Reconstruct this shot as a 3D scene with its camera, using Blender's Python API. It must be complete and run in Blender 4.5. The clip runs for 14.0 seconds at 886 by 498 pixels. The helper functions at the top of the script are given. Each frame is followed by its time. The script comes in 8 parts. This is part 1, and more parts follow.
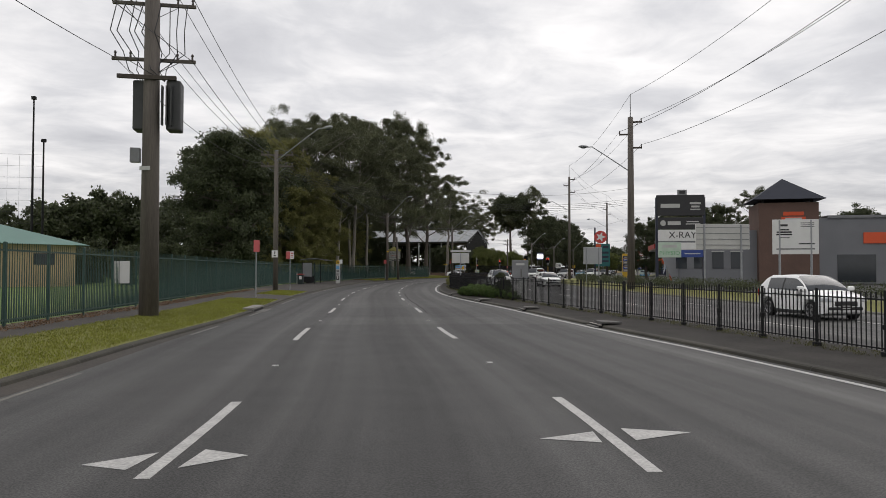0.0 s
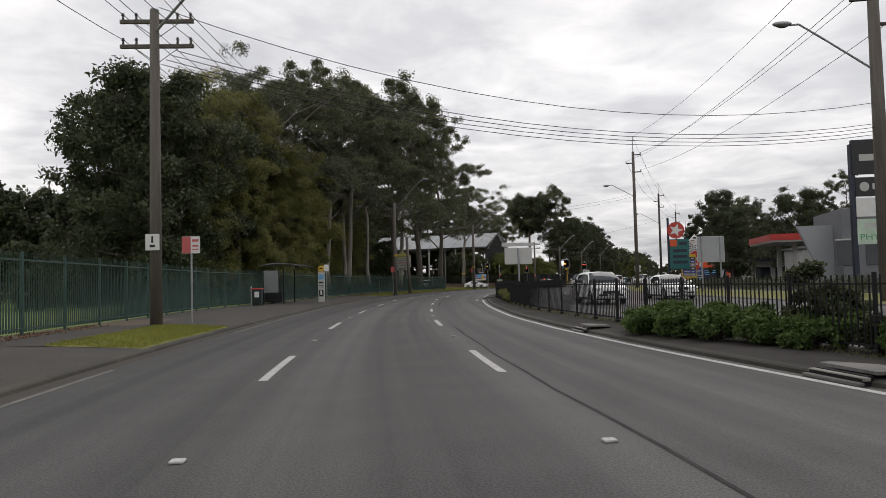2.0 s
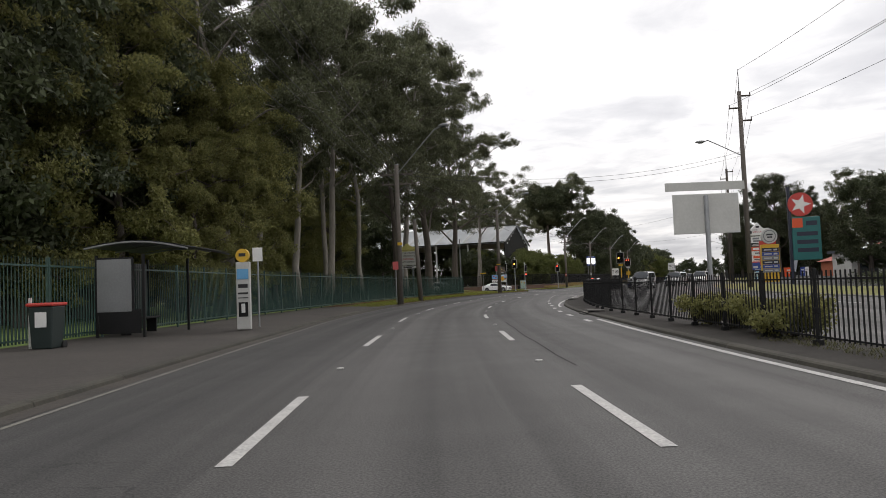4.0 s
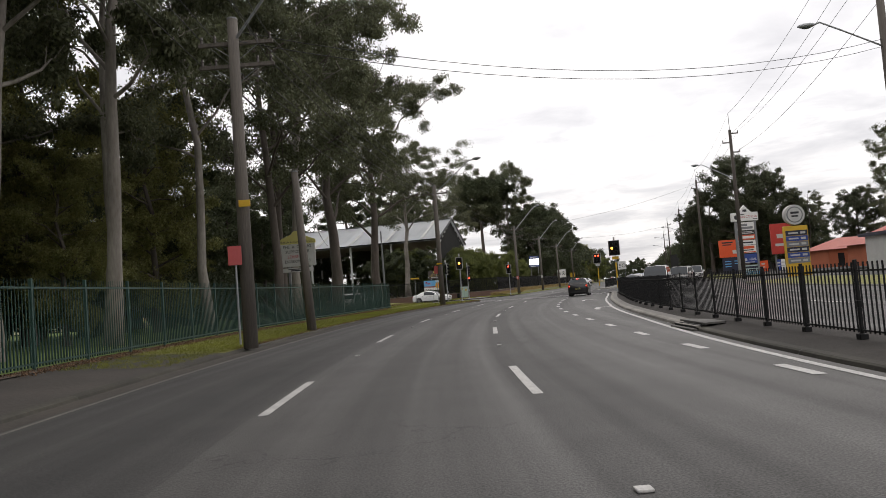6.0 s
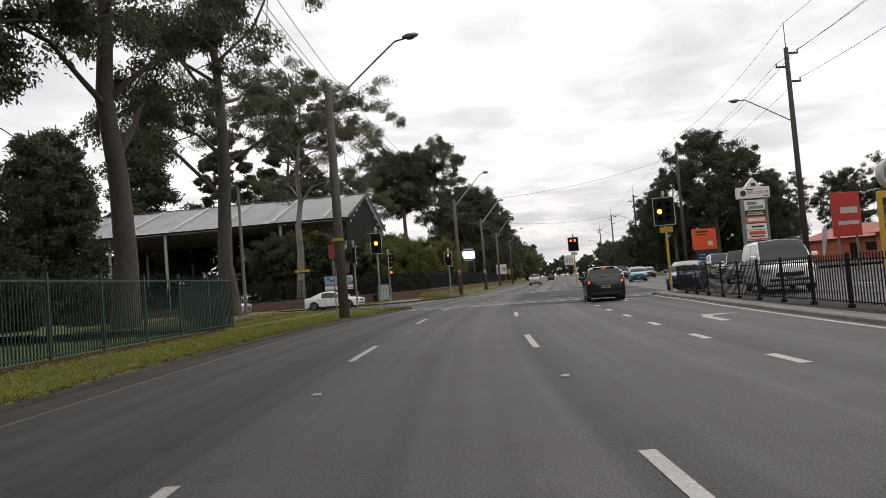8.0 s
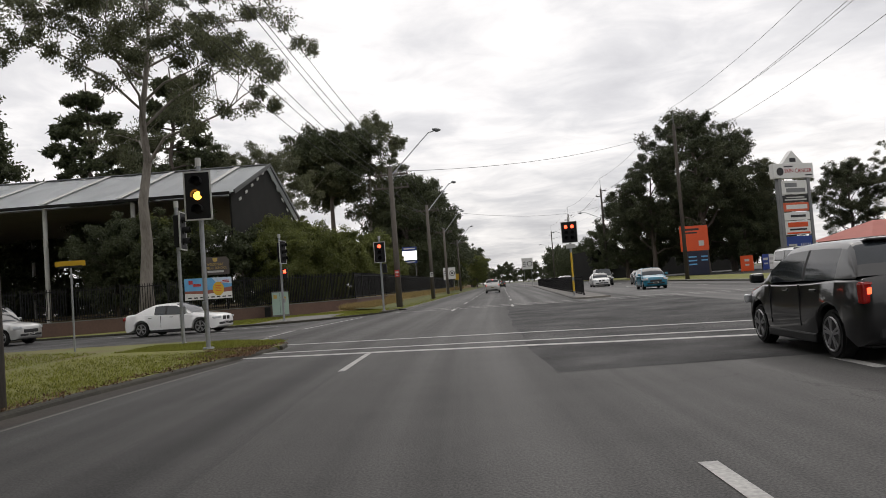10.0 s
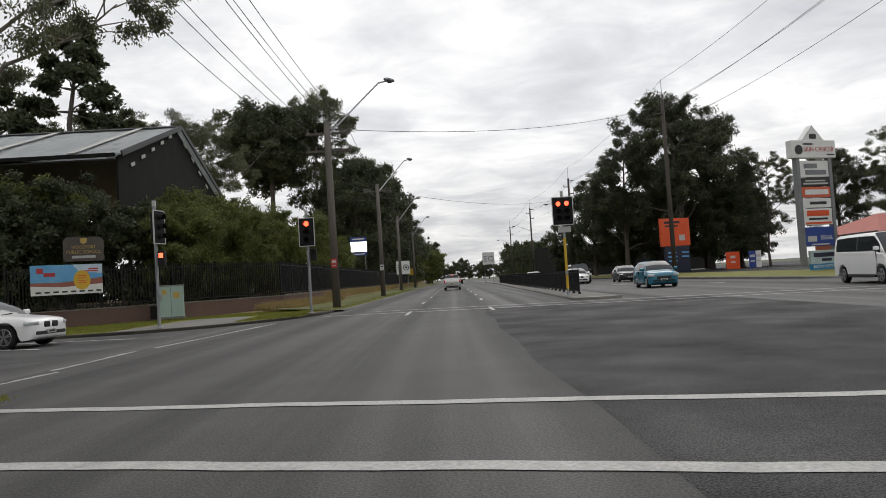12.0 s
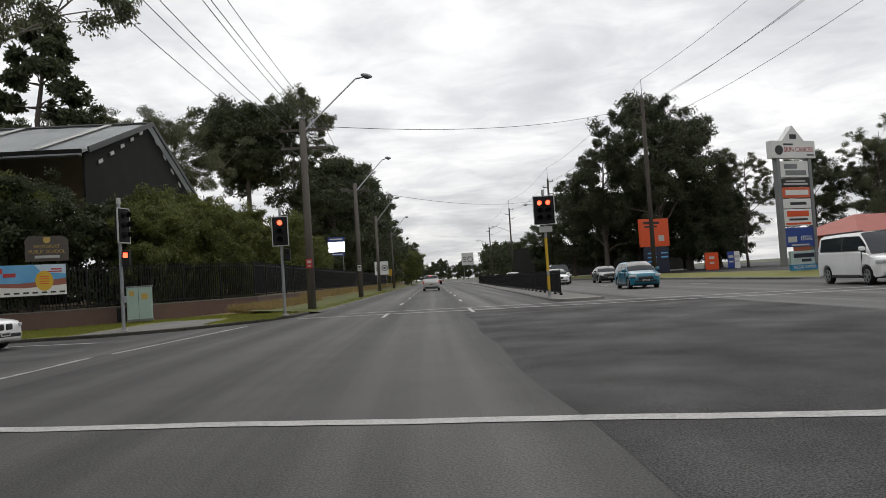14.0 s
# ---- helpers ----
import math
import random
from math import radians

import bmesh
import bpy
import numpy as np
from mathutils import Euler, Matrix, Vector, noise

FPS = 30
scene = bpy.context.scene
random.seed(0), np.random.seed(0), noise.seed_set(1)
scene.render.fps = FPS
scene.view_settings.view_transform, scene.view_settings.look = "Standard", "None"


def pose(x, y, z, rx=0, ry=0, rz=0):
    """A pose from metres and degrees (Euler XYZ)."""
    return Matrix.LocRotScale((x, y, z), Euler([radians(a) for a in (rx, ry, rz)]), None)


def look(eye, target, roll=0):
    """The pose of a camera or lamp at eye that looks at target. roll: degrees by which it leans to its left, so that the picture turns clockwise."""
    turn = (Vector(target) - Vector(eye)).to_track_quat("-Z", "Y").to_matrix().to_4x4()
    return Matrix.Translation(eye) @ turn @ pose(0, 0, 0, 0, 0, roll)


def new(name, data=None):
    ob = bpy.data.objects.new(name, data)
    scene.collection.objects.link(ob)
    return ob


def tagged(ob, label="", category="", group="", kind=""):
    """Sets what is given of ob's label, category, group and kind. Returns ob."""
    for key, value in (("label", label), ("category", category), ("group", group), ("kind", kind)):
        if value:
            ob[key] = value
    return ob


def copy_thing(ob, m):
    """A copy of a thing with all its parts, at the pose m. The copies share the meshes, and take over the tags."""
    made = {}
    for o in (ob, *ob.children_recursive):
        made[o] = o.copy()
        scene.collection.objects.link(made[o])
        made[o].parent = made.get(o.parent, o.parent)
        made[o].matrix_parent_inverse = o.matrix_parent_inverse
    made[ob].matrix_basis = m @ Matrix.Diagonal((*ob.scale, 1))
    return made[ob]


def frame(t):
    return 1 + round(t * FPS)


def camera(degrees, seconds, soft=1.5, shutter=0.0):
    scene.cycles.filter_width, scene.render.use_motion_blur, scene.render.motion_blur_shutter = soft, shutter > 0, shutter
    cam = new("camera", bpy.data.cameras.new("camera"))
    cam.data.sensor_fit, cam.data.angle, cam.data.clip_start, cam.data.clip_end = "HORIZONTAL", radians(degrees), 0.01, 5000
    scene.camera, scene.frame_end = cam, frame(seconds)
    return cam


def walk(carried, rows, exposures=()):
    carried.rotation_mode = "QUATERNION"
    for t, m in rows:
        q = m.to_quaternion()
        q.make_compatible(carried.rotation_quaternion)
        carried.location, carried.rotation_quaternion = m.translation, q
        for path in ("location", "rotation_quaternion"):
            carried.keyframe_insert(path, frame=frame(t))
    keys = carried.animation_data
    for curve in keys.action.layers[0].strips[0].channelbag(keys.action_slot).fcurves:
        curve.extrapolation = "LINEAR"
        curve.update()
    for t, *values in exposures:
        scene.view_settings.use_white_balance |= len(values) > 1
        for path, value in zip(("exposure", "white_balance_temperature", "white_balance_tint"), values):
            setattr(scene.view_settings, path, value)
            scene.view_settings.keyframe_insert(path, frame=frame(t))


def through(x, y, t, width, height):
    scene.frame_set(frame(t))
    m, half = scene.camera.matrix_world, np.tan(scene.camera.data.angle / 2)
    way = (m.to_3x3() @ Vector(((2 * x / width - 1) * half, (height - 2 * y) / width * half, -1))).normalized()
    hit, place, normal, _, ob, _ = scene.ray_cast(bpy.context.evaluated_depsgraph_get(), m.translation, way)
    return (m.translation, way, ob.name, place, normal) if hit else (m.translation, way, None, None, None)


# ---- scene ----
cam = camera(62.6, 14.0, soft=0.8)
PATH = [
    (0, (1.876, -1.588, 1.656), (1.216, 0.299, 1.713), 0.1),
    (0.5, (-1.259, 4.825, 1.588), (-1.918, 6.712, 1.654), -0.3),
    (1, (-4.296, 11.539, 1.484), (-4.959, 13.424, 1.559), -0.6),
    (1.5, (-7.425, 18.312, 1.369), (-8.087, 20.197, 1.457), -1.0),
    (2, (-10.377, 24.771, 1.293), (-11.041, 26.655, 1.385), -1.4),
    (2.5, (-13.281, 31.106, 1.224), (-13.96, 32.985, 1.325), -1.8),
    (5, (-26.784, 63.514, 1.26), (-27.389, 65.417, 1.368), -3.8),
    (5.5, (-29.215, 70.853, 1.25), (-29.738, 72.78, 1.365), -4.1),
    (6, (-31.05, 77.856, 1.308), (-31.496, 79.802, 1.423), -4.5),
    (6.5, (-32.979, 85.25, 1.338), (-33.395, 87.203, 1.453), -4.7),
    (7, (-34.816, 92.645, 1.353), (-35.175, 94.609, 1.469), -4.6),
    (7.5, (-36.106, 100.086, 1.32), (-36.436, 102.056, 1.418), -4.7),
    (8, (-37.241, 107.465, 1.301), (-37.466, 109.45, 1.397), -4.6),
    (8.5, (-38.09, 114.298, 1.333), (-38.29, 116.285, 1.435), -4.4),
    (9, (-38.642, 120.525, 1.338), (-38.78, 122.517, 1.443), -4.4),
    (11.5, (-39.601, 140.52, 1.175), (-39.581, 142.518, 1.271), -3.7),
    (12, (-39.59, 142.175, 1.18), (-39.525, 144.172, 1.264), -3.6),
    (12.5, (-39.557, 143.0, 1.17), (-39.489, 144.997, 1.256), -3.7),
    (13, (-39.545, 143.05, 1.18), (-39.465, 145.046, 1.266), -3.6),
    (13.5, (-39.535, 143.055, 1.185), (-39.422, 145.05, 1.269), -3.6),
    (14, (-39.533, 143.055, 1.19), (-39.411, 145.049, 1.272), -3.6),
]
EXPOSURES = [(0, -0.10, 6550, 12), (2.7, -0.05, 6550, 12), (5.0, 0.32, 6650, 12.5), (7.0, 0.25, 6680, 13), (9.0, 0.10, 6700, 13), (11.3, 0.03, 6550, 10.5), (14.0, 0.0, 6500, 10)]
walk(cam, [(t, look(eye, target, roll)) for t, eye, target, roll in PATH], EXPOSURES)

# ---------------------------------------------------------------- light
SUN_AZ, SUN_EL = 18.0, 48.0          # degrees right of +y, and above the horizon
world = bpy.data.worlds.new("overcast_sky")
scene.world = world
world.use_nodes = True
wn, wl = world.node_tree.nodes, world.node_tree.links
wn.clear()


def wnode(kind, **kw):
    n = wn.new(kind)
    for k, v in kw.items():
        n.inputs[k].default_value = v
    return n


def wmath(op, a, b=None):
    n = wn.new("ShaderNodeMath")
    n.operation = op
    for i, v in enumerate((a, b)):
        if v is None:
            continue
        if isinstance(v, (int, float)):
            n.inputs[i].default_value = v
        else:
            wl.new(v, n.inputs[i])
    return n.outputs[0]


sky = wn.new("ShaderNodeTexSky")
sky.sky_type = "NISHITA"
sky.sun_disc = False
sky.sun_elevation, sky.sun_rotation = radians(SUN_EL), radians(SUN_AZ)
coord = wn.new("ShaderNodeTexCoord")
sep = wn.new("ShaderNodeSeparateXYZ")
wl.new(coord.outputs["Generated"], sep.inputs[0])
up = wmath("MAXIMUM", sep.outputs[2], 0.0)
div = wmath("ADD", up, 0.10)
comb = wn.new("ShaderNodeCombineXYZ")
wl.new(wmath("DIVIDE", sep.outputs[0], div), comb.inputs[0])
wl.new(wmath("DIVIDE", sep.outputs[1], div), comb.inputs[1])
cloud_a = wnode("ShaderNodeTexNoise", Scale=0.75, Detail=9.0, Roughness=0.56, Distortion=0.35)
cloud_b = wnode("ShaderNodeTexNoise", Scale=2.6, Detail=7.0, Roughness=0.55, Distortion=0.6)
wl.new(comb.outputs[0], cloud_a.inputs["Vector"])
wl.new(comb.outputs[0], cloud_b.inputs["Vector"])
mixed = wmath("ADD", wmath("MULTIPLY", cloud_a.outputs["Fac"], 0.68), wmath("MULTIPLY", cloud_b.outputs["Fac"], 0.32))
ramp = wn.new("ShaderNodeValToRGB")
wl.new(mixed, ramp.inputs[0])
for pos, col in ((0.34, (0.62, 0.63, 0.66)), (0.45, (0.78, 0.79, 0.81)), (0.53, (0.98, 0.98, 0.98)), (0.64, (1.25, 1.24, 1.22))):
    el = ramp.color_ramp.elements.new(pos)
    el.color = (*col, 1)
ramp.color_ramp.elements.remove(ramp.color_ramp.elements[0])
ramp.color_ramp.elements.remove(ramp.color_ramp.elements[-1])
bg_cloud = wnode("ShaderNodeBackground", Strength=1.0)
bg_sky = wnode("ShaderNodeBackground", Strength=0.08)
low_cloud = wn.new("ShaderNodeMapRange")
low_cloud.interpolation_type = "SMOOTHSTEP"
for i, v in ((1, 0.02), (2, 0.24), (3, 0.80), (4, 1.03)):
    low_cloud.inputs[i].default_value = v
wl.new(up, low_cloud.inputs[0])
shade = wn.new("ShaderNodeVectorMath")
shade.operation = "SCALE"
wl.new(ramp.outputs[0], shade.inputs[0])
wl.new(low_cloud.outputs[0], shade.inputs["Scale"])
wl.new(shade.outputs[0], bg_cloud.inputs[0])
wl.new(sky.outputs[0], bg_sky.inputs[0])
both = wn.new("ShaderNodeMixShader")
both.inputs[0].default_value = 0.96
wl.new(bg_sky.outputs[0], both.inputs[1])
wl.new(bg_cloud.outputs[0], both.inputs[2])
world_out = wn.new("ShaderNodeOutputWorld")
wl.new(both.outputs[0], world_out.inputs[0])

sun_data = bpy.data.lights.new("sun", "SUN")
sun_data.energy, sun_data.angle, sun_data.color = 0.7, radians(35), (1.0, 0.97, 0.93)
sun = new("sun", sun_data)
az, el_ = radians(SUN_AZ), radians(SUN_EL)
sun.matrix_basis = look((0, 0, 60), (-math.sin(az) * math.cos(el_), -math.cos(az) * math.cos(el_), 60 - math.sin(el_)))


# ---------------------------------------------------------------- materials
def mat(name, c1, c2=None, scale=2.0, fine=40.0, rough=0.7, metal=0.0, bump=0.15, spec=0.5, mixfine=0.4, stretch=(1, 1, 1), island=0.0, rnd=0.0, sheen=0.0):
    """A surface with large and fine variation between two colours, fine relief, and optional change from piece to piece."""
    m = bpy.data.materials.new(name)
    m.use_nodes = True
    n, l = m.node_tree.nodes, m.node_tree.links
    b = n["Principled BSDF"]
    c2 = c2 or tuple(v * 0.75 for v in c1)
    tc = n.new("ShaderNodeTexCoord")
    mp = n.new("ShaderNodeMapping")
    mp.inputs["Scale"].default_value = stretch
    l.new(tc.outputs["Object"], mp.inputs[0])
    na, nb = n.new("ShaderNodeTexNoise"), n.new("ShaderNodeTexNoise")
    na.inputs["Scale"].default_value, na.inputs["Detail"].default_value = scale, 6
    nb.inputs["Scale"].default_value, nb.inputs["Detail"].default_value = fine, 4
    l.new(mp.outputs[0], na.inputs["Vector"])
    l.new(mp.outputs[0], nb.inputs["Vector"])
    mx = n.new("ShaderNodeMix")
    mx.data_type = "FLOAT"
    mx.inputs[0].default_value = mixfine
    l.new(na.outputs["Fac"], mx.inputs[2])
    l.new(nb.outputs["Fac"], mx.inputs[3])
    fac = mx.outputs[0]
    mr = n.new("ShaderNodeMapRange")
    mr.inputs[1].default_value, mr.inputs[2].default_value = 0.32, 0.68
    l.new(fac, mr.inputs[0])
    fac = mr.outputs[0]
    col = n.new("ShaderNodeMix")
    col.data_type = "RGBA"
    col.inputs[6].default_value, col.inputs[7].default_value = (*c1, 1), (*c2, 1)
    l.new(fac, col.inputs[0])
    out = col.outputs[2]
    if island or rnd:
        hsv = n.new("ShaderNodeHueSaturation")
        if island:
            src = n.new("ShaderNodeNewGeometry").outputs["Random Per Island"]
        else:
            src = n.new("ShaderNodeObjectInfo").outputs["Random"]
        v = n.new("ShaderNodeMapRange")
        amount = island or rnd
        v.inputs[3].default_value, v.inputs[4].default_value = 1 - amount, 1 + amount
        l.new(src, v.inputs[0])
        l.new(v.outputs[0], hsv.inputs["Value"])
        l.new(out, hsv.inputs["Color"])
        out = hsv.outputs[0]
    l.new(out, b.inputs["Base Color"])
    b.inputs["Roughness"].default_value, b.inputs["Metallic"].default_value = rough, metal
    b.inputs["Specular IOR Level"].default_value = spec
    if bump:
        bp = n.new("ShaderNodeBump")
        bp.inputs["Strength"].default_value, bp.inputs["Distance"].default_value = bump, 0.02
        l.new(nb.outputs["Fac"], bp.inputs["Height"])
        l.new(bp.outputs[0], b.inputs["Normal"])
    return m


def leaf_mat(name, c1, c2, through=0.25):
    m = mat(name, c1, c2, scale=0.35, fine=3.0, rough=0.55, bump=0, spec=0.3, island=0.35)
    n, l = m.node_tree.nodes, m.node_tree.links
    b = n["Principled BSDF"]
    tr = n.new("ShaderNodeBsdfTranslucent")
    src = b.inputs["Base Color"].links[0].from_socket
    l.new(src, tr.inputs[0])
    mx = n.new("ShaderNodeMixShader")
    mx.inputs[0].default_value = through
    l.new(b.outputs[0], mx.inputs[1])
    l.new(tr.outputs[0], mx.inputs[2])
    l.new(mx.outputs[0], n["Material Output"].inputs[0])
    return m


def glow_mat(name, colour, strength):
    m = bpy.data.materials.new(name)
    m.use_nodes = True
    b = m.node_tree.nodes["Principled BSDF"]
    b.inputs["Base Color"].default_value = (*colour, 1)
    b.inputs["Emission Color"].default_value = (*colour, 1)
    b.inputs["Emission Strength"].default_value = strength
    return m


def paint_mat(name, colour, rough=0.28, coat=0.6, metal=0.0, spec=0.5):
    m = mat(name, colour, tuple(v * 0.9 for v in colour), scale=1.5, fine=30, rough=rough, metal=metal, bump=0.0, spec=spec)
    b = m.node_tree.nodes["Principled BSDF"]
    b.inputs["Coat Weight"].default_value, b.inputs["Coat Roughness"].default_value = coat, 0.06
    return m


def glass_mat(name, colour=(0.03, 0.036, 0.042)):
    m = mat(name, colour, tuple(v * 0.7 for v in colour), scale=1.0, rough=0.06, bump=0)
    m.node_tree.nodes["Principled BSDF"].inputs["Specular IOR Level"].default_value = 0.5
    return m




def asphalt_mat(name, pale, dark, grain, streak=True, crack=0.5, stone=150.0, bump=0.5, shine=0.4):
    """Asphalt: broad stains, polished and darker tracks along the road (through the road's own map), fine stone and hairline cracks."""
    m = bpy.data.materials.new(name)
    m.use_nodes = True
    n, l = m.node_tree.nodes, m.node_tree.links
    b = n["Principled BSDF"]
    tc = n.new("ShaderNodeTexCoord")

    def noise(scale, detail, src, stretch=(1, 1, 1), rough=0.55):
        mp = n.new("ShaderNodeMapping")
        mp.inputs["Scale"].default_value = stretch
        l.new(src, mp.inputs[0])
        t = n.new("ShaderNodeTexNoise")
        t.inputs["Scale"].default_value, t.inputs["Detail"].default_value, t.inputs["Roughness"].default_value = scale, detail, rough
        l.new(mp.outputs[0], t.inputs["Vector"])
        return t.outputs["Fac"]

    def m2(op, a, c):
        t = n.new("ShaderNodeMath")
        t.operation = op
        for k, v in enumerate((a, c)):
            if isinstance(v, (int, float)):
                t.inputs[k].default_value = v
            else:
                l.new(v, t.inputs[k])
        return t.outputs[0]

    obj = tc.outputs["Object"]
    broad = noise(0.12, 5, obj)
    mid = noise(1.1, 6, obj)
    fine = noise(stone, 2, obj, rough=0.7)
    total = m2("ADD", m2("MULTIPLY", broad, 0.16), m2("MULTIPLY", mid, 0.12))
    if streak:
        lanes_ = noise(1.0, 4, tc.outputs["UV"], (0.95, 0.008, 1))
        total = m2("ADD", total, m2("MULTIPLY", lanes_, 0.72))
    else:
        total = m2("ADD", total, m2("MULTIPLY", noise(0.5, 5, obj), 0.72))
    mr = n.new("ShaderNodeMapRange")
    mr.inputs[1].default_value, mr.inputs[2].default_value = 0.36, 0.64
    l.new(total, mr.inputs[0])
    col = n.new("ShaderNodeMix")
    col.data_type = "RGBA"
    col.inputs[6].default_value, col.inputs[7].default_value = (*dark, 1), (*pale, 1)
    l.new(mr.outputs[0], col.inputs[0])
    gr = n.new("ShaderNodeMapRange")
    gr.inputs[1].default_value, gr.inputs[2].default_value = 0.38, 0.62
    gr.inputs[3].default_value, gr.inputs[4].default_value = 1 - grain, 1 + grain
    l.new(fine, gr.inputs[0])
    vor = n.new("ShaderNodeTexVoronoi")
    vor.feature = "DISTANCE_TO_EDGE"
    vor.inputs["Scale"].default_value = 0.55
    wob = n.new("ShaderNodeVectorMath")
    wob.operation = "ADD"
    wn_ = n.new("ShaderNodeTexNoise")
    wn_.inputs["Scale"].default_value, wn_.inputs["Detail"].default_value = 1.6, 5
    l.new(obj, wn_.inputs["Vector"])
    l.new(obj, wob.inputs[0])
    l.new(wn_.outputs["Color"], wob.inputs[1])
    l.new(wob.outputs[0], vor.inputs["Vector"])
    line = m2("LESS_THAN", vor.outputs["Distance"], 0.006)
    where = m2("GREATER_THAN", noise(0.16, 2, obj), 0.60)
    ck = m2("SUBTRACT", 1.0, m2("MULTIPLY", m2("MULTIPLY", line, where), crack))
    sc = n.new("ShaderNodeVectorMath")
    sc.operation = "SCALE"
    l.new(col.outputs[2], sc.inputs[0])
    l.new(m2("MULTIPLY", gr.outputs[0], ck), sc.inputs["Scale"])
    l.new(sc.outputs[0], b.inputs["Base Color"])
    rr = n.new("ShaderNodeMapRange")
    rr.inputs[1].default_value, rr.inputs[2].default_value, rr.inputs[3].default_value, rr.inputs[4].default_value = 0.36, 0.64, 0.82, 0.60
    l.new(total, rr.inputs[0])
    l.new(rr.outputs[0], b.inputs["Roughness"])
    b.inputs["Specular IOR Level"].default_value = shine
    bp = n.new("ShaderNodeBump")
    bp.inputs["Strength"].default_value, bp.inputs["Distance"].default_value = bump, 0.006
    l.new(fine, bp.inputs["Height"])
    l.new(bp.outputs[0], b.inputs["Normal"])
    return m


M_ASPHALT = asphalt_mat("asphalt", (0.074, 0.071, 0.068), (0.036, 0.035, 0.034), 0.5, stone=52.0)
# Serves older asphalt patches and the shade painted on the kerbside lane.
M_ASPHALT_OLD_SHADED = asphalt_mat("older_and_shaded_asphalt", (0.053, 0.051, 0.049), (0.027, 0.0265, 0.026), 0.55, stone=50.0)
M_ASPHALT_SIDE = asphalt_mat("side_street_asphalt", (0.060, 0.058, 0.057), (0.032, 0.0315, 0.031), 0.35, streak=False)
M_ASPHALT_DARK = asphalt_mat("coarse_asphalt", (0.035, 0.0344, 0.0342), (0.014, 0.014, 0.0145), 1.3, streak=False, crack=0.85, stone=62.0, bump=1.0, shine=0.21)
M_SEAM = mat("bitumen_seam", (0.034, 0.034, 0.034), (0.062, 0.060, 0.058), scale=2.5, fine=30, rough=0.95, spec=0.1, bump=0.2)
M_LINE = mat("road_paint", (0.54, 0.53, 0.505), (0.26, 0.255, 0.25), scale=3.5, fine=30, rough=0.65, bump=0.15, mixfine=0.6)
M_LINE_OLD = mat("worn_road_paint", (0.20, 0.19, 0.16), (0.075, 0.073, 0.068), scale=1.6, fine=14, rough=0.75, bump=0.15, mixfine=0.6)
M_KERB = mat("kerb_concrete", (0.17, 0.165, 0.155), (0.075, 0.072, 0.066), scale=0.8, fine=18, rough=0.9, bump=0.4, rnd=0.18)
M_KERB_OLD = mat("mossy_kerb", (0.060, 0.055, 0.042), (0.026, 0.025, 0.020), scale=0.9, fine=14, rough=0.95, bump=0.5, rnd=0.25)
M_KERB_PALE = mat("pale_kerb_concrete", (0.30, 0.285, 0.255), (0.15, 0.14, 0.125), scale=0.9, fine=16, rough=0.9, bump=0.4, rnd=0.15)
M_CONCRETE = mat("path_concrete", (0.20, 0.19, 0.175), (0.12, 0.115, 0.105), scale=0.7, fine=25, rough=0.9, bump=0.3, rnd=0.1)
M_MEDIAN = mat("median_surface", (0.056, 0.051, 0.046), (0.026, 0.024, 0.022), scale=0.9, fine=22, rough=0.95, spec=0.2, bump=0.6, mixfine=0.5)
M_CORNER = mat("worn_corner_grass", (0.145, 0.172, 0.034), (0.150, 0.112, 0.060), scale=0.55, fine=14, rough=0.95, bump=0.6, mixfine=0.35)
M_GRASS = mat("mown_grass", (0.190, 0.190, 0.030), (0.115, 0.115, 0.028), scale=0.45, fine=9, rough=0.9, bump=0.6, mixfine=0.5)
M_DRYGRASS = mat("dry_grass", (0.27, 0.195, 0.085), (0.14, 0.105, 0.048), scale=0.8, fine=12, rough=0.95, bump=0.6)
M_GRASS_DARK = mat("dull_grass", (0.120, 0.130, 0.028), (0.070, 0.075, 0.022), scale=0.6, fine=10, rough=0.95, bump=0.6)
M_LAWN = mat("shaded_lawn", (0.150, 0.225, 0.042), (0.090, 0.130, 0.032), scale=0.25, fine=6, rough=0.95, bump=0.4)
M_DIRT = mat("bare_dirt", (0.125, 0.085, 0.055), (0.065, 0.050, 0.036), scale=0.7, fine=15, rough=0.95, bump=0.6)
M_PATH = mat("dirty_footpath", (0.056, 0.048, 0.041), (0.028, 0.024, 0.021), scale=0.5, fine=14, rough=0.93, bump=0.5)
M_GUTTER = mat("gutter_silt", (0.060, 0.050, 0.040), (0.028, 0.025, 0.022), scale=0.9, fine=16, rough=0.95, bump=0.5)
M_GROUND = mat("distant_ground", (0.07, 0.085, 0.04), (0.10, 0.10, 0.06), scale=0.02, fine=0.3, rough=0.95, bump=0)
M_FENCE = mat("green_powdercoat", (0.013, 0.042, 0.034), (0.020, 0.055, 0.046), scale=1.5, fine=30, rough=0.5, bump=0.05, rnd=0.15)
M_FENCE_RAIL = mat("weathered_green_rail", (0.026, 0.066, 0.055), (0.017, 0.047, 0.039), scale=1.5, fine=30, rough=0.5, bump=0.05)
M_BLACK = mat("black_powdercoat", (0.006, 0.006, 0.0065), (0.012, 0.012, 0.0125), scale=2, fine=30, rough=0.6, spec=0.25, bump=0.05)
M_TIMBER = mat("weathered_pole_timber", (0.158, 0.138, 0.120), (0.072, 0.063, 0.055), scale=1.2, fine=14, rough=0.9, bump=0.6, stretch=(4, 4, 0.25))
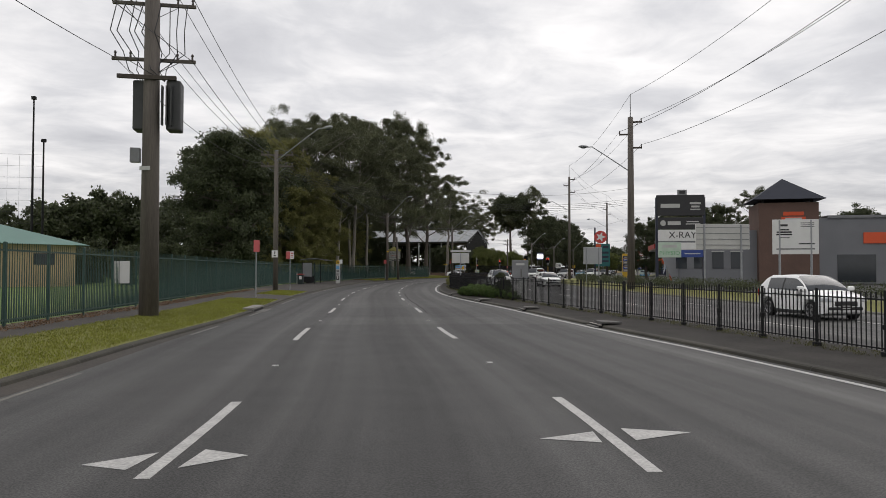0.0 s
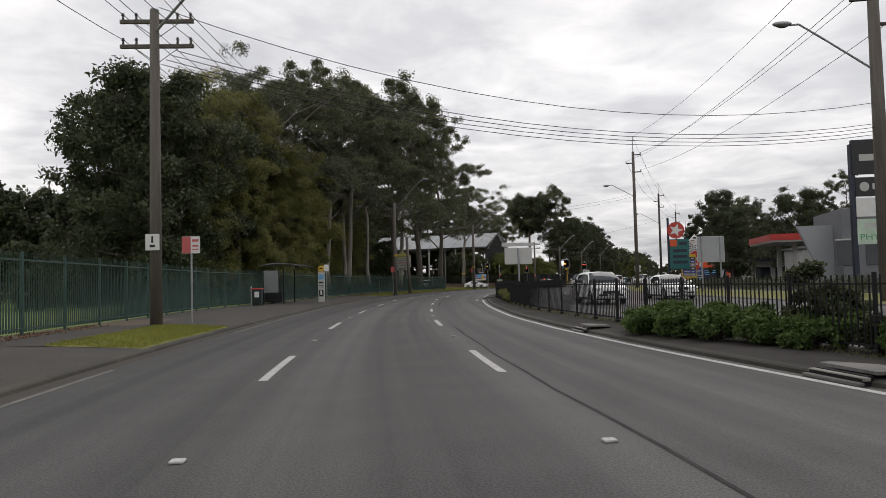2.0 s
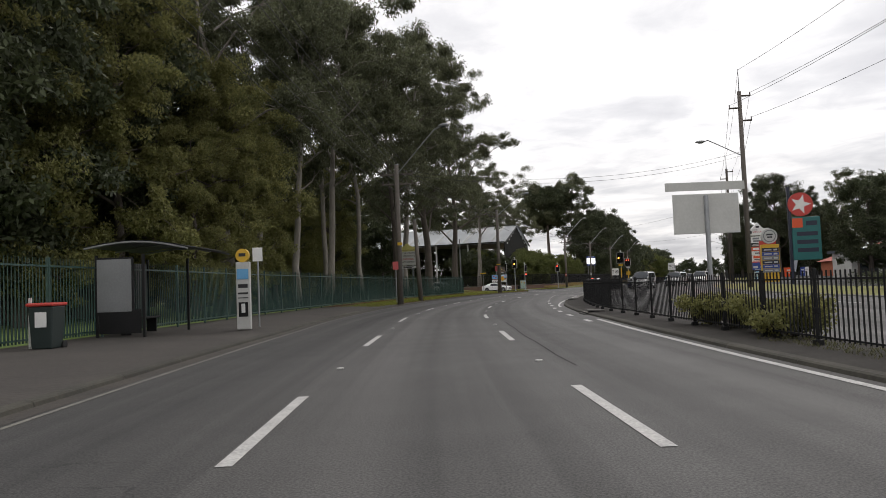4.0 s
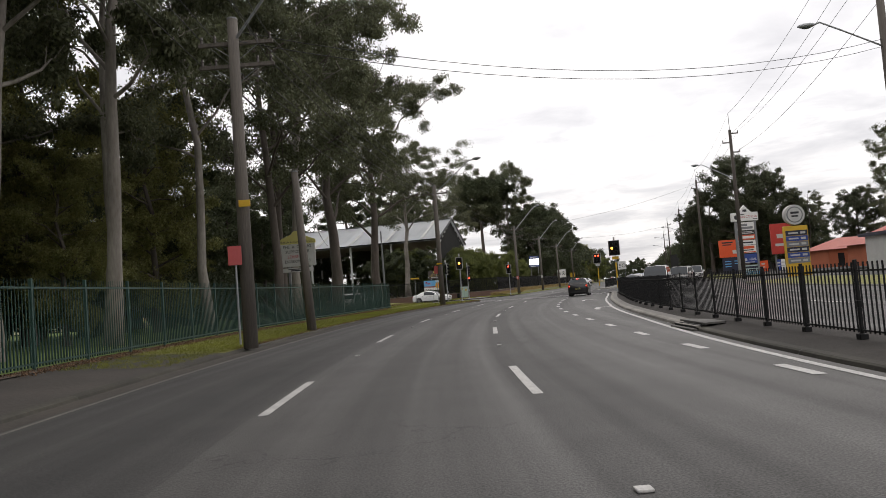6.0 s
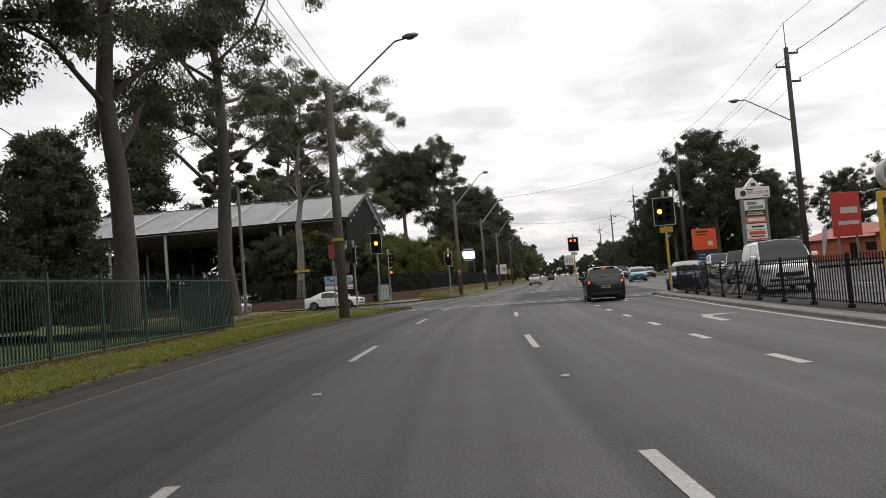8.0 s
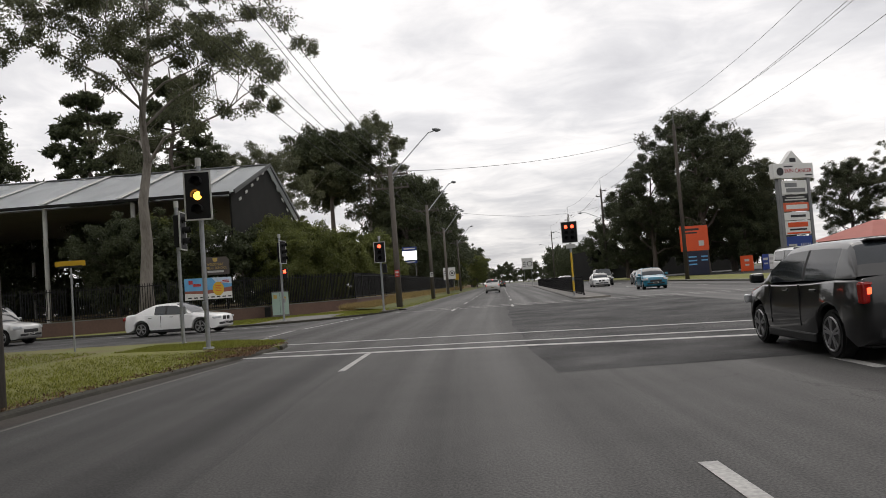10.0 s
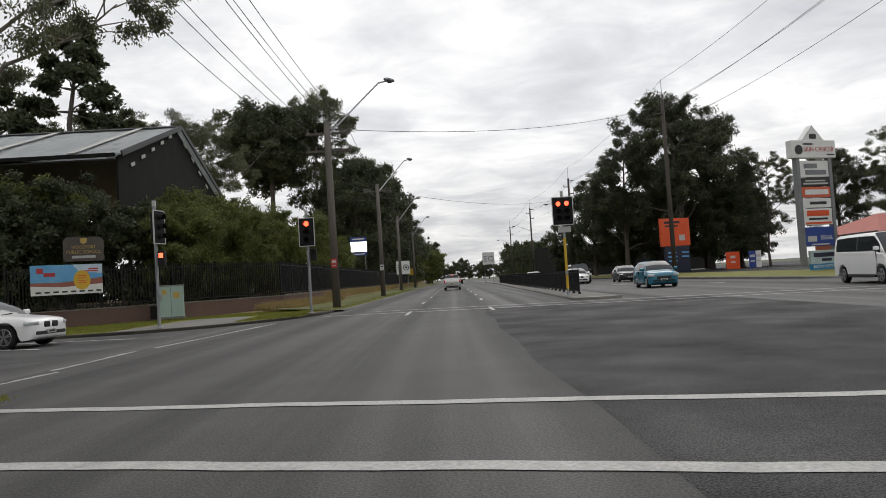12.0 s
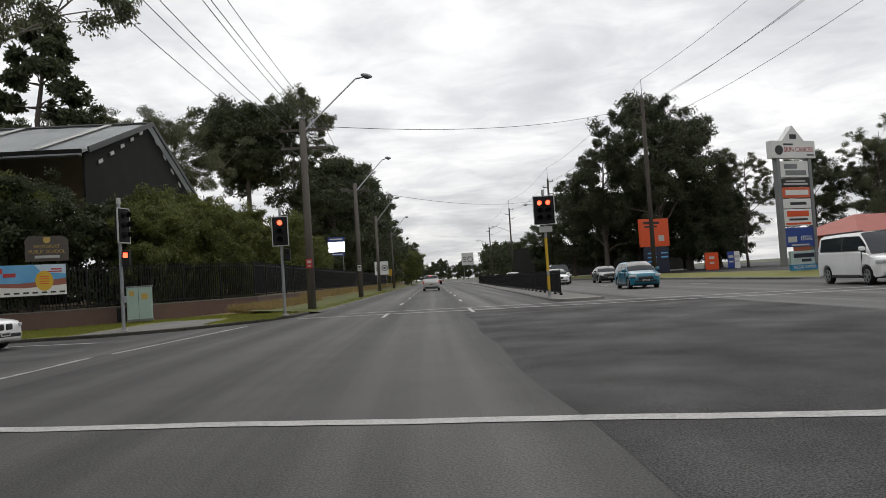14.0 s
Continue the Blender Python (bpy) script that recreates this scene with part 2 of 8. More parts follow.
M_TIMBER_DARK = mat("dark_pole_timber", (0.085, 0.070, 0.058), (0.042, 0.036, 0.031), scale=1.2, fine=14, rough=0.9, bump=0.6, stretch=(4, 4, 0.25))
M_STEEL = mat("galvanised_steel", (0.36, 0.37, 0.38), (0.25, 0.26, 0.27), scale=3, fine=40, rough=0.5, metal=0.6, bump=0.05)
M_GREYMETAL = mat("grey_sheet_metal", (0.22, 0.225, 0.23), (0.16, 0.165, 0.17), scale=1, fine=20, rough=0.55, metal=0.3, bump=0.05)
M_TANK = mat("dark_tank_steel", (0.060, 0.062, 0.062), (0.038, 0.040, 0.040), scale=2, fine=20, rough=0.6, metal=0.2, bump=0.1)
M_INSUL = mat("brown_porcelain", (0.045, 0.03, 0.025), rough=0.3, bump=0)
M_WIRE = mat("cable", (0.022, 0.022, 0.024), rough=0.6, bump=0)
M_WHITE = mat("white_sign_face", (0.70, 0.70, 0.68), (0.60, 0.60, 0.58), scale=1.5, fine=20, rough=0.45, bump=0)
M_OFFWHITE = mat("weathered_white", (0.50, 0.50, 0.48), (0.40, 0.40, 0.38), scale=1.2, fine=20, rough=0.6, bump=0.05)
M_RED = mat("red_sign", (0.50, 0.045, 0.035), (0.42, 0.04, 0.03), scale=1, rough=0.4, bump=0)
M_PINK = mat("faded_red_sign", (0.52, 0.10, 0.10), (0.45, 0.09, 0.09), scale=1, rough=0.45, bump=0)
M_ORANGE = mat("orange_sign", (0.66, 0.085, 0.018), (0.57, 0.075, 0.018), scale=1, rough=0.4, bump=0)
M_YELLOW = mat("yellow_sign", (0.62, 0.38, 0.02), (0.52, 0.32, 0.02), scale=1.5, rough=0.45, bump=0)
M_SCHOOLYEL = mat("pale_yellow_sign", (0.55, 0.50, 0.16), (0.46, 0.42, 0.13), scale=1.5, rough=0.5, bump=0)
M_BLUE = mat("blue_sign", (0.025, 0.06, 0.26), (0.02, 0.05, 0.22), scale=1, rough=0.4, bump=0)
M_NAVY = mat("navy_sign", (0.012, 0.016, 0.035), (0.016, 0.02, 0.04), scale=1, rough=0.4, bump=0)
M_TEAL = mat("teal_sign", (0.012, 0.13, 0.125), (0.01, 0.10, 0.10), scale=1, rough=0.4, bump=0)
M_GREEN = mat("sign_green", (0.10, 0.36, 0.14), rough=0.45, bump=0)
M_SKYBLUE = mat("banner_blue", (0.06, 0.27, 0.55), (0.16, 0.40, 0.62), scale=1.2, rough=0.5, bump=0)
M_INK = mat("dark_lettering", (0.02, 0.02, 0.022), rough=0.5, bump=0)
M_INKRED = mat("red_lettering", (0.45, 0.03, 0.03), rough=0.5, bump=0)
M_GOLD = mat("gold_lettering", (0.50, 0.34, 0.08), rough=0.5, bump=0)
M_ROOF = mat("pale_corrugated_roof", (0.60, 0.62, 0.63), (0.50, 0.52, 0.53), scale=0.4, fine=8, rough=0.5, bump=0.05)
M_DARKWALL = mat("dark_cladding_and_shade", (0.026, 0.026, 0.024), (0.018, 0.018, 0.017), scale=0.6, fine=10, rough=0.9, spec=0.1)
M_CREAM = mat("cream_wall", (0.42, 0.33, 0.20), (0.34, 0.27, 0.17), scale=0.6, fine=10, rough=0.85)
M_TANWALL = mat("brown_brick_wall", (0.14, 0.085, 0.065), (0.10, 0.062, 0.05), scale=0.8, fine=8, rough=0.85)
M_GREYWALL = mat("grey_render", (0.19, 0.195, 0.205), (0.15, 0.155, 0.165), scale=0.4, fine=10, rough=0.85)
M_PALEWALL = mat("pale_grey_render", (0.36, 0.37, 0.38), (0.30, 0.31, 0.32), scale=0.5, fine=12, rough=0.8)
M_GREENROOF = mat("green_metal_roof", (0.065, 0.17, 0.135), (0.05, 0.14, 0.11), scale=0.5, fine=10, rough=0.45)
M_SLATE = mat("slate_blue_roof", (0.016, 0.020, 0.034), (0.012, 0.015, 0.026), scale=0.8, fine=10, rough=0.85)
M_REDROOF = mat("terracotta_roof", (0.40, 0.115, 0.085), (0.32, 0.09, 0.07), scale=0.8, fine=10, rough=0.7)
M_ORWALL = mat("orange_wall", (0.40, 0.12, 0.055), (0.33, 0.095, 0.045), scale=0.8, fine=10, rough=0.8)
M_GLASS = glass_mat("window_glass")
M_SMOKE = mat("smoky_panel", (0.10, 0.115, 0.12), rough=0.25, bump=0)
M_BARK_PALE = mat("pale_gum_bark", (0.29, 0.265, 0.235), (0.12, 0.103, 0.086), scale=1.1, fine=7, rough=0.85, bump=0.3, stretch=(2, 2, 0.5))
M_BARK = mat("rough_bark", (0.125, 0.103, 0.088), (0.060, 0.050, 0.043), scale=1.4, fine=9, rough=0.95, bump=0.8, stretch=(3, 3, 0.4))
M_LEAF_GUM = leaf_mat("gum_leaves", (0.142, 0.150, 0.082), (0.082, 0.092, 0.053), 0.4)
M_LEAF_DARK = leaf_mat("dark_leaves", (0.085, 0.098, 0.048), (0.050, 0.062, 0.032), 0.3)
M_LEAF_OLIVE = leaf_mat("olive_leaves", (0.265, 0.255, 0.092), (0.145, 0.152, 0.060), 0.55)
M_LEAF_LIGHT = leaf_mat("light_green_leaves", (0.165, 0.180, 0.050), (0.090, 0.110, 0.034), 0.4)
M_LEAF_BUSH = leaf_mat("bright_bush_leaves", (0.105, 0.155, 0.040), (0.048, 0.080, 0.024), 0.3)
M_LEAF_FAR = leaf_mat("layered_gum_leaves", (0.085, 0.095, 0.048), (0.046, 0.056, 0.032), 0.25)
M_TYRE = mat("tyre_rubber", (0.012, 0.012, 0.012), rough=0.9, bump=0.1)
M_RIM = mat("alloy_rim", (0.42, 0.42, 0.43), rough=0.35, metal=0.8, bump=0)
M_TRIM = mat("black_plastic_trim", (0.016, 0.016, 0.017), rough=0.6, bump=0.05)
M_CHROME = mat("bright_trim", (0.6, 0.6, 0.62), rough=0.2, metal=1.0, bump=0)
M_HEADLIGHT = mat("headlamp_glass", (0.62, 0.64, 0.66), rough=0.12, bump=0)
M_TAIL = mat("tail_lamp_red", (0.35, 0.012, 0.010), rough=0.2, bump=0)
M_TAIL_ON = glow_mat("lit_tail_lamp", (1.0, 0.08, 0.03), 3.0)
M_HEAD_ON = glow_mat("lit_headlamp", (1.0, 0.93, 0.75), 1.6)
M_LAMP_RED = glow_mat("red_signal", (1.0, 0.07, 0.03), 5.0)
M_LAMP_AMBER = glow_mat("amber_signal", (1.0, 0.42, 0.05), 5.0)
M_LENS_OFF = mat("dark_lens", (0.008, 0.007, 0.007), rough=0.55, spec=0.2, bump=0)
M_SCREEN = glow_mat("lit_screen", (0.95, 0.96, 1.0), 1.6)


# ---------------------------------------------------------------- building helpers
def part(name, bm, material, parent=None, label="", smooth=False):
    me = bpy.data.meshes.new(name)
    bm.to_mesh(me)
    bm.free()
    if smooth:
        me.shade_smooth()
    me.materials.append(material)
    ob = new(name, me)
    if parent:
        ob.parent = parent
    if label:
        ob["label"] = label
    return ob


def thing(name, label, category, m=None, group="", kind=""):
    ob = new(name)
    if m is not None:
        ob.matrix_basis = m
    return tagged(ob, label, category, group, kind)


def box(bm, c, s, rz=0.0, bevel=0.0, rx=0.0, ry=0.0):
    r = bmesh.ops.create_cube(bm, size=1.0)
    bmesh.ops.transform(bm, matrix=pose(*c, rx, ry, rz) @ Matrix.Diagonal((*s, 1)), verts=r["verts"])
    if bevel:
        edges = list({e for v in r["verts"] for e in v.link_edges})
        bmesh.ops.bevel(bm, geom=edges, offset=bevel, segments=2, affect="EDGES", profile=0.5)
    return bm


def B(c, s, rz=0.0, bevel=0.0, rx=0.0, ry=0.0):
    return box(bmesh.new(), c, s, rz, bevel, rx, ry)


def tube(bm, p0, p1, r0, r1=None, seg=10, caps=True):
    p0, p1 = Vector(p0), Vector(p1)
    d = p1 - p0
    r = bmesh.ops.create_cone(bm, cap_ends=caps, segments=seg, radius1=r0, radius2=r0 if r1 is None else r1, depth=d.length)
    bmesh.ops.transform(bm, matrix=Matrix.Translation((p0 + p1) / 2) @ d.to_track_quat("Z", "Y").to_matrix().to_4x4(), verts=r["verts"])
    return bm


def T(p0, p1, r0, r1=None, seg=10):
    return tube(bmesh.new(), p0, p1, r0, r1, seg)


def poly(pts, depth=0.0):
    """A flat outline of 3D points, thickened along its normal by depth."""
    bm = bmesh.new()
    f = bm.faces.new([bm.verts.new(p) for p in pts])
    bm.normal_update()
    if depth:
        n = f.normal.copy()
        r = bmesh.ops.extrude_face_region(bm, geom=[f])
        bmesh.ops.translate(bm, vec=-n * depth, verts=[v for v in r["geom"] if isinstance(v, bmesh.types.BMVert)])
        bmesh.ops.recalc_face_normals(bm, faces=bm.faces)
    return bm


def lettering(name, text, size, m, material, parent, width=0.0, depth=0.004):
    """Raised letters standing in the local x-z plane of m, centred, reading from -y."""
    cu = bpy.data.curves.new(name, "FONT")
    cu.body, cu.size, cu.align_x, cu.align_y, cu.extrude = text, size, "CENTER", "CENTER", depth
    cu.resolution_u = 2
    tmp = bpy.data.objects.new(name + "_tmp", cu)
    me = bpy.data.meshes.new_from_object(tmp)
    bpy.data.objects.remove(tmp)
    if width:
        xs = [v.co.x for v in me.vertices]
        k = width / max(1e-6, max(xs) - min(xs))
        for v in me.vertices:
            v.co.x *= k
    me.transform(pose(0, 0, 0, 90, 0, 0))
    me.materials.clear()
    me.materials.append(material)
    ob = new(name, me)
    ob.parent = parent
    ob.matrix_basis = m
    return ob


# ---------------------------------------------------------------- the line of the road
KX = np.array([101.0, 48.5, 13.7, 1.6, -1.8, -6.2, -11.0, -15.8, -20.5, -24.1, -27.0, -29.2, -31.4, -34.3, -36.4, -37.8, -38.65, -39.25, -39.5, -39.4, -38.7, -37.6, -36.3, -34.4, -32.6, -28.0, -4.0])
KY = np.array([-210.0, -100.0, -26.0, -1.0, 7.0, 16.0, 26.6, 36.8, 47.7, 57.0, 65.0, 71.5, 78.1, 89.3, 100.5, 110.0, 119.0, 130.0, 141.0, 150.0, 168.0, 190.0, 220.0, 260.0, 300.0, 400.0, 900.0])
KD = np.gradient(KX, KY)
KD = np.convolve(np.pad(KD, 1, mode="edge"), [0.25, 0.5, 0.25], "valid")


def cx(y):
    """x of the middle of the driven lane at y, and its slope."""
    i = int(np.clip(np.searchsorted(KY, y) - 1, 0, len(KY) - 2))
    h = KY[i + 1] - KY[i]
    u = (y - KY[i]) / h
    a, b_, c, d = 2 * u**3 - 3 * u**2 + 1, u**3 - 2 * u**2 + u, -2 * u**3 + 3 * u**2, u**3 - u**2
    x = a * KX[i] + b_ * h * KD[i] + c * KX[i + 1] + d * h * KD[i + 1]
    s = ((6 * u**2 - 6 * u) * KX[i] + (3 * u**2 - 4 * u + 1) * h * KD[i] + (6 * u - 6 * u**2) * KX[i + 1] + (3 * u**2 - 2 * u) * h * KD[i + 1]) / h
    return x, s


def at(y, off):
    """A point off metres to the right of the driven lane at station y."""
    x, s = cx(y)
    n = math.hypot(1, s)
    return x + off / n, y - off * s / n


def heading(y):
    """Degrees about z that turn +y along the road."""
    return math.degrees(math.atan2(-cx(y)[1], 1))


def curve_off(table):
    ys, os_ = zip(*table)
    return lambda y: float(np.interp(y, ys, os_))


KERB_L = curve_off(((0, -5.75), (8, -5.45), (13, -5.15), (16.3, -4.9), (20, -4.72), (25, -4.7), (30, -4.75), (48, -4.75), (72, -5.0), (82, -5.3), (98, -5.75), (110, -5.95), (127, -6.3), (136, -6.1), (142, -5.7), (146, -5.1), (149, -4.7)))
EDGE_L = curve_off(((0, -5.1), (8, -4.9), (15, -4.62), (20, -4.46), (27, -4.42), (48, -4.3), (72, -4.6), (82, -4.8), (96, -5.05), (110, -5.23), (125, -5.45), (134, -5.5), (141, -5.2), (146, -4.75)))
EDGE_R = curve_off(((0, 7.0), (12, 6.6), (20, 6.0), (30, 5.3), (37, 4.8), (42, 4.55), (49, 4.45), (60, 4.6), (72, 4.9), (86, 5.2), (101, 6.2), (115, 7.0), (135, 7.9), (150, 8.0)))
FENCE_R = curve_off(((0, 9.3), (16, 8.8), (26, 7.6), (42, 6.3), (46, 6.12), (53, 5.8), (62, 5.9), (76, 6.08), (91, 6.9), (123, 8.5), (145, 8.9)))
FENCE_L = curve_off(((-60, -9.2), (18, -9.15), (32, -9.1), (48, -9.2), (60, -10.0), (76, -9.1), (90, -8.9), (105, -9.4), (134.5, -9.7)))
KERB_FAR = 18.8


def span(y0, y1, step=1.5):
    n = max(2, int(math.ceil((y1 - y0) / step)) + 1)
    return np.linspace(y0, y1, n)


def call(f, y):
    return f(y) if callable(f) else f


def ribbon(offs, zs, y0, y1, step=1.5):
    """A sheet along the road: one row of points for each offset, at its height."""
    bm = bmesh.new()
    rows = []
    uv = bm.loops.layers.uv.new("along")
    place = {}
    for y in span(y0, y1, step):
        rows.append([bm.verts.new((*at(y, call(o, y)), call(z, y))) for o, z in zip(offs, zs)])
        for v, o in zip(rows[-1], offs):
            place[v] = (call(o, y), y)
    for a, b_ in zip(rows, rows[1:]):
        for i in range(len(offs) - 1):
            bm.faces.new((a[i], a[i + 1], b_[i + 1], b_[i]))
    for f in bm.faces:
        for lp in f.loops:
            lp[uv].uv = place[lp.vert]
    bmesh.ops.recalc_face_normals(bm, faces=bm.faces)
    if bm.faces and sum(f.normal.z for f in bm.faces) < 0:
        bmesh.ops.reverse_faces(bm, faces=bm.faces)
    return bm


def structure(name, bm, material, label, category):
    return tagged(part(name, bm, material), label, category, kind="structure")


# ---------------------------------------------------------------- ground and roads
structure("ground", poly([(-2500, -2500, -0.12), (2500, -2500, -0.12), (2500, 2500, -0.12), (-2500, 2500, -0.12)]), M_GROUND, "flat grassy ground reaching to the horizon", "ground")
structure("road", ribbon((-8.2, 0, 7, 13, 19.4), (0, 0, 0, 0, 0), -200, 600, 4), M_ASPHALT, "worn dark grey asphalt of a multi-lane road", "road")
structure("side_road", poly([(-38, 146, -0.006), (-38, 176, -0.006), (-190, 198, -0.006), (-190, 160, -0.006)]), M_ASPHALT_SIDE, "grey asphalt side street joining the main road", "road")
structure("side_road_east", poly([(-22, 140, -0.008), (60, 128, -0.008), (60, 160, -0.008), (-20, 182, -0.008)]), M_ASPHALT_SIDE, "asphalt forecourt entry beside the main road", "road")


def verge(name, y0, y1, o_kerb, o_far, z_far, material, label, side=-1, z_near=0.075):
    return structure(name, ribbon((lambda y: call(o_kerb, y) + side * 0.17, lambda y: (call(o_kerb, y) + call(o_far, y)) / 2, o_far), (z_near, (z_near + z_far) / 2, z_far), y0, y1, 1.0), material, label, "verge")


def kerb_piece(name, y0, y1, off, side=-1, top=0.13, material=None):
    """One cast length of kerb, with a rolled front edge."""
    bm = ribbon((lambda y: call(off, y), lambda y: call(off, y) + side * 0.02, lambda y: call(off, y) + side * 0.06, lambda y: call(off, y) + side * 0.175),
                (0.0, top * 0.72, top, top + 0.012), y0, y1, 1.2)
    return part(name, bm, material or M_KERB)


def kerb_line(name, y0, y1, off, label, side=-1, length=2.4, top=0.13, material=None):
    t = thing(name, label, "kerb", kind="structure")
    y = y0
    while y < y1 - 0.1:
        e = min(y + length, y1)
        kerb_piece("kerb_stone", y, e - 0.015, off, side, top, material).parent = t
        y = e
    return t


verge("verge_1", -120, 33.5, KERB_L, lambda y: KERB_L(y) - 2.6, 0.20, M_GRASS, "strip of mown green grass beside the kerb")
structure("footpath_1", ribbon((lambda y: KERB_L(y) - 2.6, lambda y: FENCE_L(y) + 0.5), (0.204, 0.21), -120, 33.5), M_PATH, "narrow dusty asphalt footpath along the fence", "pavement")
structure("dirt_strip_1", ribbon((lambda y: FENCE_L(y) + 0.5, lambda y: FENCE_L(y) - 0.4), (0.206, 0.215), -120, 46), M_DIRT, "bare reddish dirt under the fence", "verge")
structure("driveway", ribbon((lambda y: KERB_L(y) - 0.17, lambda y: KERB_L(y) - 2.3, lambda y: FENCE_L(y) + 0.5), (0.074, 0.186, 0.208), 33.5, 39.0), M_PATH, "worn dusty driveway across the verge", "pavement")
verge("verge_2", 39.0, 46.0, KERB_L, lambda y: KERB_L(y) - 2.2, 0.19, M_GRASS, "small patch of bright grass round the pole")
structure("footpath_2", ribbon((lambda y: KERB_L(y) - 2.2, lambda y: FENCE_L(y) + 0.5), (0.194, 0.21), 39, 46), M_PATH, "dusty footpath along the fence", "pavement")
structure("driveway_slab", ribbon((lambda y: KERB_L(y) - 0.17, lambda y: KERB_L(y) - 3.0), (0.078, 0.2), 46, 49.5), M_PATH, "worn asphalt apron beside the bus stop", "pavement")
structure("footpath_3", ribbon((lambda y: KERB_L(y) - 3.0, lambda y: FENCE_L(y) - 0.4), (0.196, 0.215), 46, 49.5), M_DIRT, "dirt beside the fence", "verge")
structure("footpath_4", ribbon((lambda y: KERB_L(y) - 0.17, lambda y: (KERB_L(y) + FENCE_L(y)) / 2, lambda y: FENCE_L(y) - 0.4), (0.075, 0.15, 0.215), 49.5, 97.2), M_PATH, "wide dark worn footpath at the bus stop", "pavement")
structure("school_lawn_end", ribbon((-18, -30, -60, -150), (0.62, 0.62, 0.5, 0.3), 134.6, 149, 2), M_LAWN, "shaded lawn beyond the fence end", "lawn")
structure("corner_lawn", ribbon((lambda y: FENCE_L(134.5) + 0.35, -11.5, -14, -18), (0.222, 0.36, 0.52, 0.62), 134.6, 149, 2), M_CORNER, "worn green and brown grass beside the fence end", "lawn")
verge("verge_3", 97.2, 149.0, KERB_L, lambda y: FENCE_L(min(y, 134.5)) + 0.35, 0.22, M_GRASS, "green and yellow grass verge below the fence")
structure("dirt_strip_2", ribbon((lambda y: FENCE_L(y) + 0.35, lambda y: FENCE_L(y) - 0.4), (0.222, 0.226), 92, 134.6), M_DIRT, "strip of leaf litter and dirt under the fence", "verge")
structure("school_lawn", ribbon((lambda y: FENCE_L(min(y, 134.5)) - 0.4, -30, -60, -150), (0.218, 0.26, 0.3, 0.3), -120, 134.6, 4), M_LAWN, "shaded green school lawn behind the fence", "lawn")


def kerb_path(name, pts, label, material, top=0.10):
    """A row of kerb stones round a street corner."""
    t = thing(name, label, "kerb", kind="structure")
    for a, b_ in zip(pts, pts[1:]):
        a, b_ = Vector(a), Vector(b_)
        d = b_ - a
        n = max(1, int(d.length / 1.6))
        for k in range(n):
            c = a + d * (k + 0.5) / n
            part("kerb_stone", B((c.x, c.y, top / 2 - 0.03), (d.length / n - 0.012, 0.17, top + 0.06), math.degrees(math.atan2(d.y, d.x)), 0.03), material, t)


NEAR_CORNER = [(-44.12, 149.0), (-44.25, 150.0), (-44.95, 151.3), (-46.3, 153.2), (-48.8, 154.6), (-53.0, 155.8), (-80, 159.6), (-150, 169.5)]
FAR_CORNER = [(-43.75, 176.0), (-44.0, 173.4), (-45.0, 170.6), (-46.9, 168.2), (-49.3, 167.2), (-53.0, 167.5), (-80, 171.6), (-150, 182)]
structure("corner_verge", poly([(x, y, 0.10) for x, y in NEAR_CORNER] + [(-150, 149.0, 0.10), (-60, 149, 0.10), (-49.3, 149, 0.10)], 0.09), M_CORNER, "worn dry grass with bare patches on the street corner", "verge")
structure("far_corner_verge", poly([(-44.2, 177.0, 0.09), (-47, 178, 0.09), (-60, 184, 0.09), (-150, 190, 0.09)] + [(x, y, 0.09) for x, y in FAR_CORNER[::-1]], 0.08), M_GRASS, "mown grass corner beyond the side street", "verge")
kerb_path("kerb_corner_near", NEAR_CORNER[:6], "weathered kerb round the near street corner", M_KERB_OLD)
kerb_path("kerb_corner_far", FAR_CORNER[:7], "weathered kerb round the far street corner", M_KERB_OLD)
structure("far_corner_fill", poly([(-43.9, 176, 0.05), (-43.9, 184, 0.05), (-80, 184, 0.05), (-80, 173, 0.05), (-55, 169, 0.05)]), M_GRASS, "grass below the low wall", "verge")
structure("corner_path", poly([(-48.0, 167.65, 0.10), (-46.4, 169.0, 0.10), (-46.6, 172.8, 0.10), (-47.4, 174.6, 0.10), (-49.6, 175.0, 0.10), (-50.4, 167.4, 0.10)]), M_CONCRETE, "pale concrete path across the corner grass", "pavement")
structure("corner_ramp", poly([(-44.3, 172.6, 0.104), (-43.9, 175.2, 0.104), (-46.0, 175.6, 0.104), (-46.6, 172.8, 0.104)]), M_DIRT, "worn brown ramp at the crossing", "pavement")
verge("verge_4", 176.0, 420, -4.9, -8.2, 0.30, M_GRASS_DARK, "narrow grass verge along the straight road")
BANK = curve_off(((178, 0.0), (184, 0.15), (192, 0.75), (200, 1.0), (900, 1.0)))
structure("bank_left", ribbon((-8.2, -9.2, -10.2, -12, -40, -110), (lambda y: 0.08 + 0.22 * BANK(y), lambda y: 0.1 + 0.6 * BANK(y), lambda y: 0.1 + 0.9 * BANK(y), lambda y: 0.1 + 1.0 * BANK(y), lambda y: 0.1 + 1.0 * BANK(y), lambda y: 0.1 + 1.0 * BANK(y)), 178, 420, 2), M_DRYGRASS, "low bank of tall dry grass", "verge")
kerb_line("kerb_1", -30, 39.0, KERB_L, "weathered grey concrete kerb", top=0.07, material=M_KERB_OLD)
kerb_line("kerb_2", 39.0, 149.0, KERB_L, "weathered dark concrete kerb", top=0.07, material=M_KERB_OLD)
kerb_line("kerb_3", 176, 300, -4.9, "weathered concrete kerb", length=4.0, top=0.07)

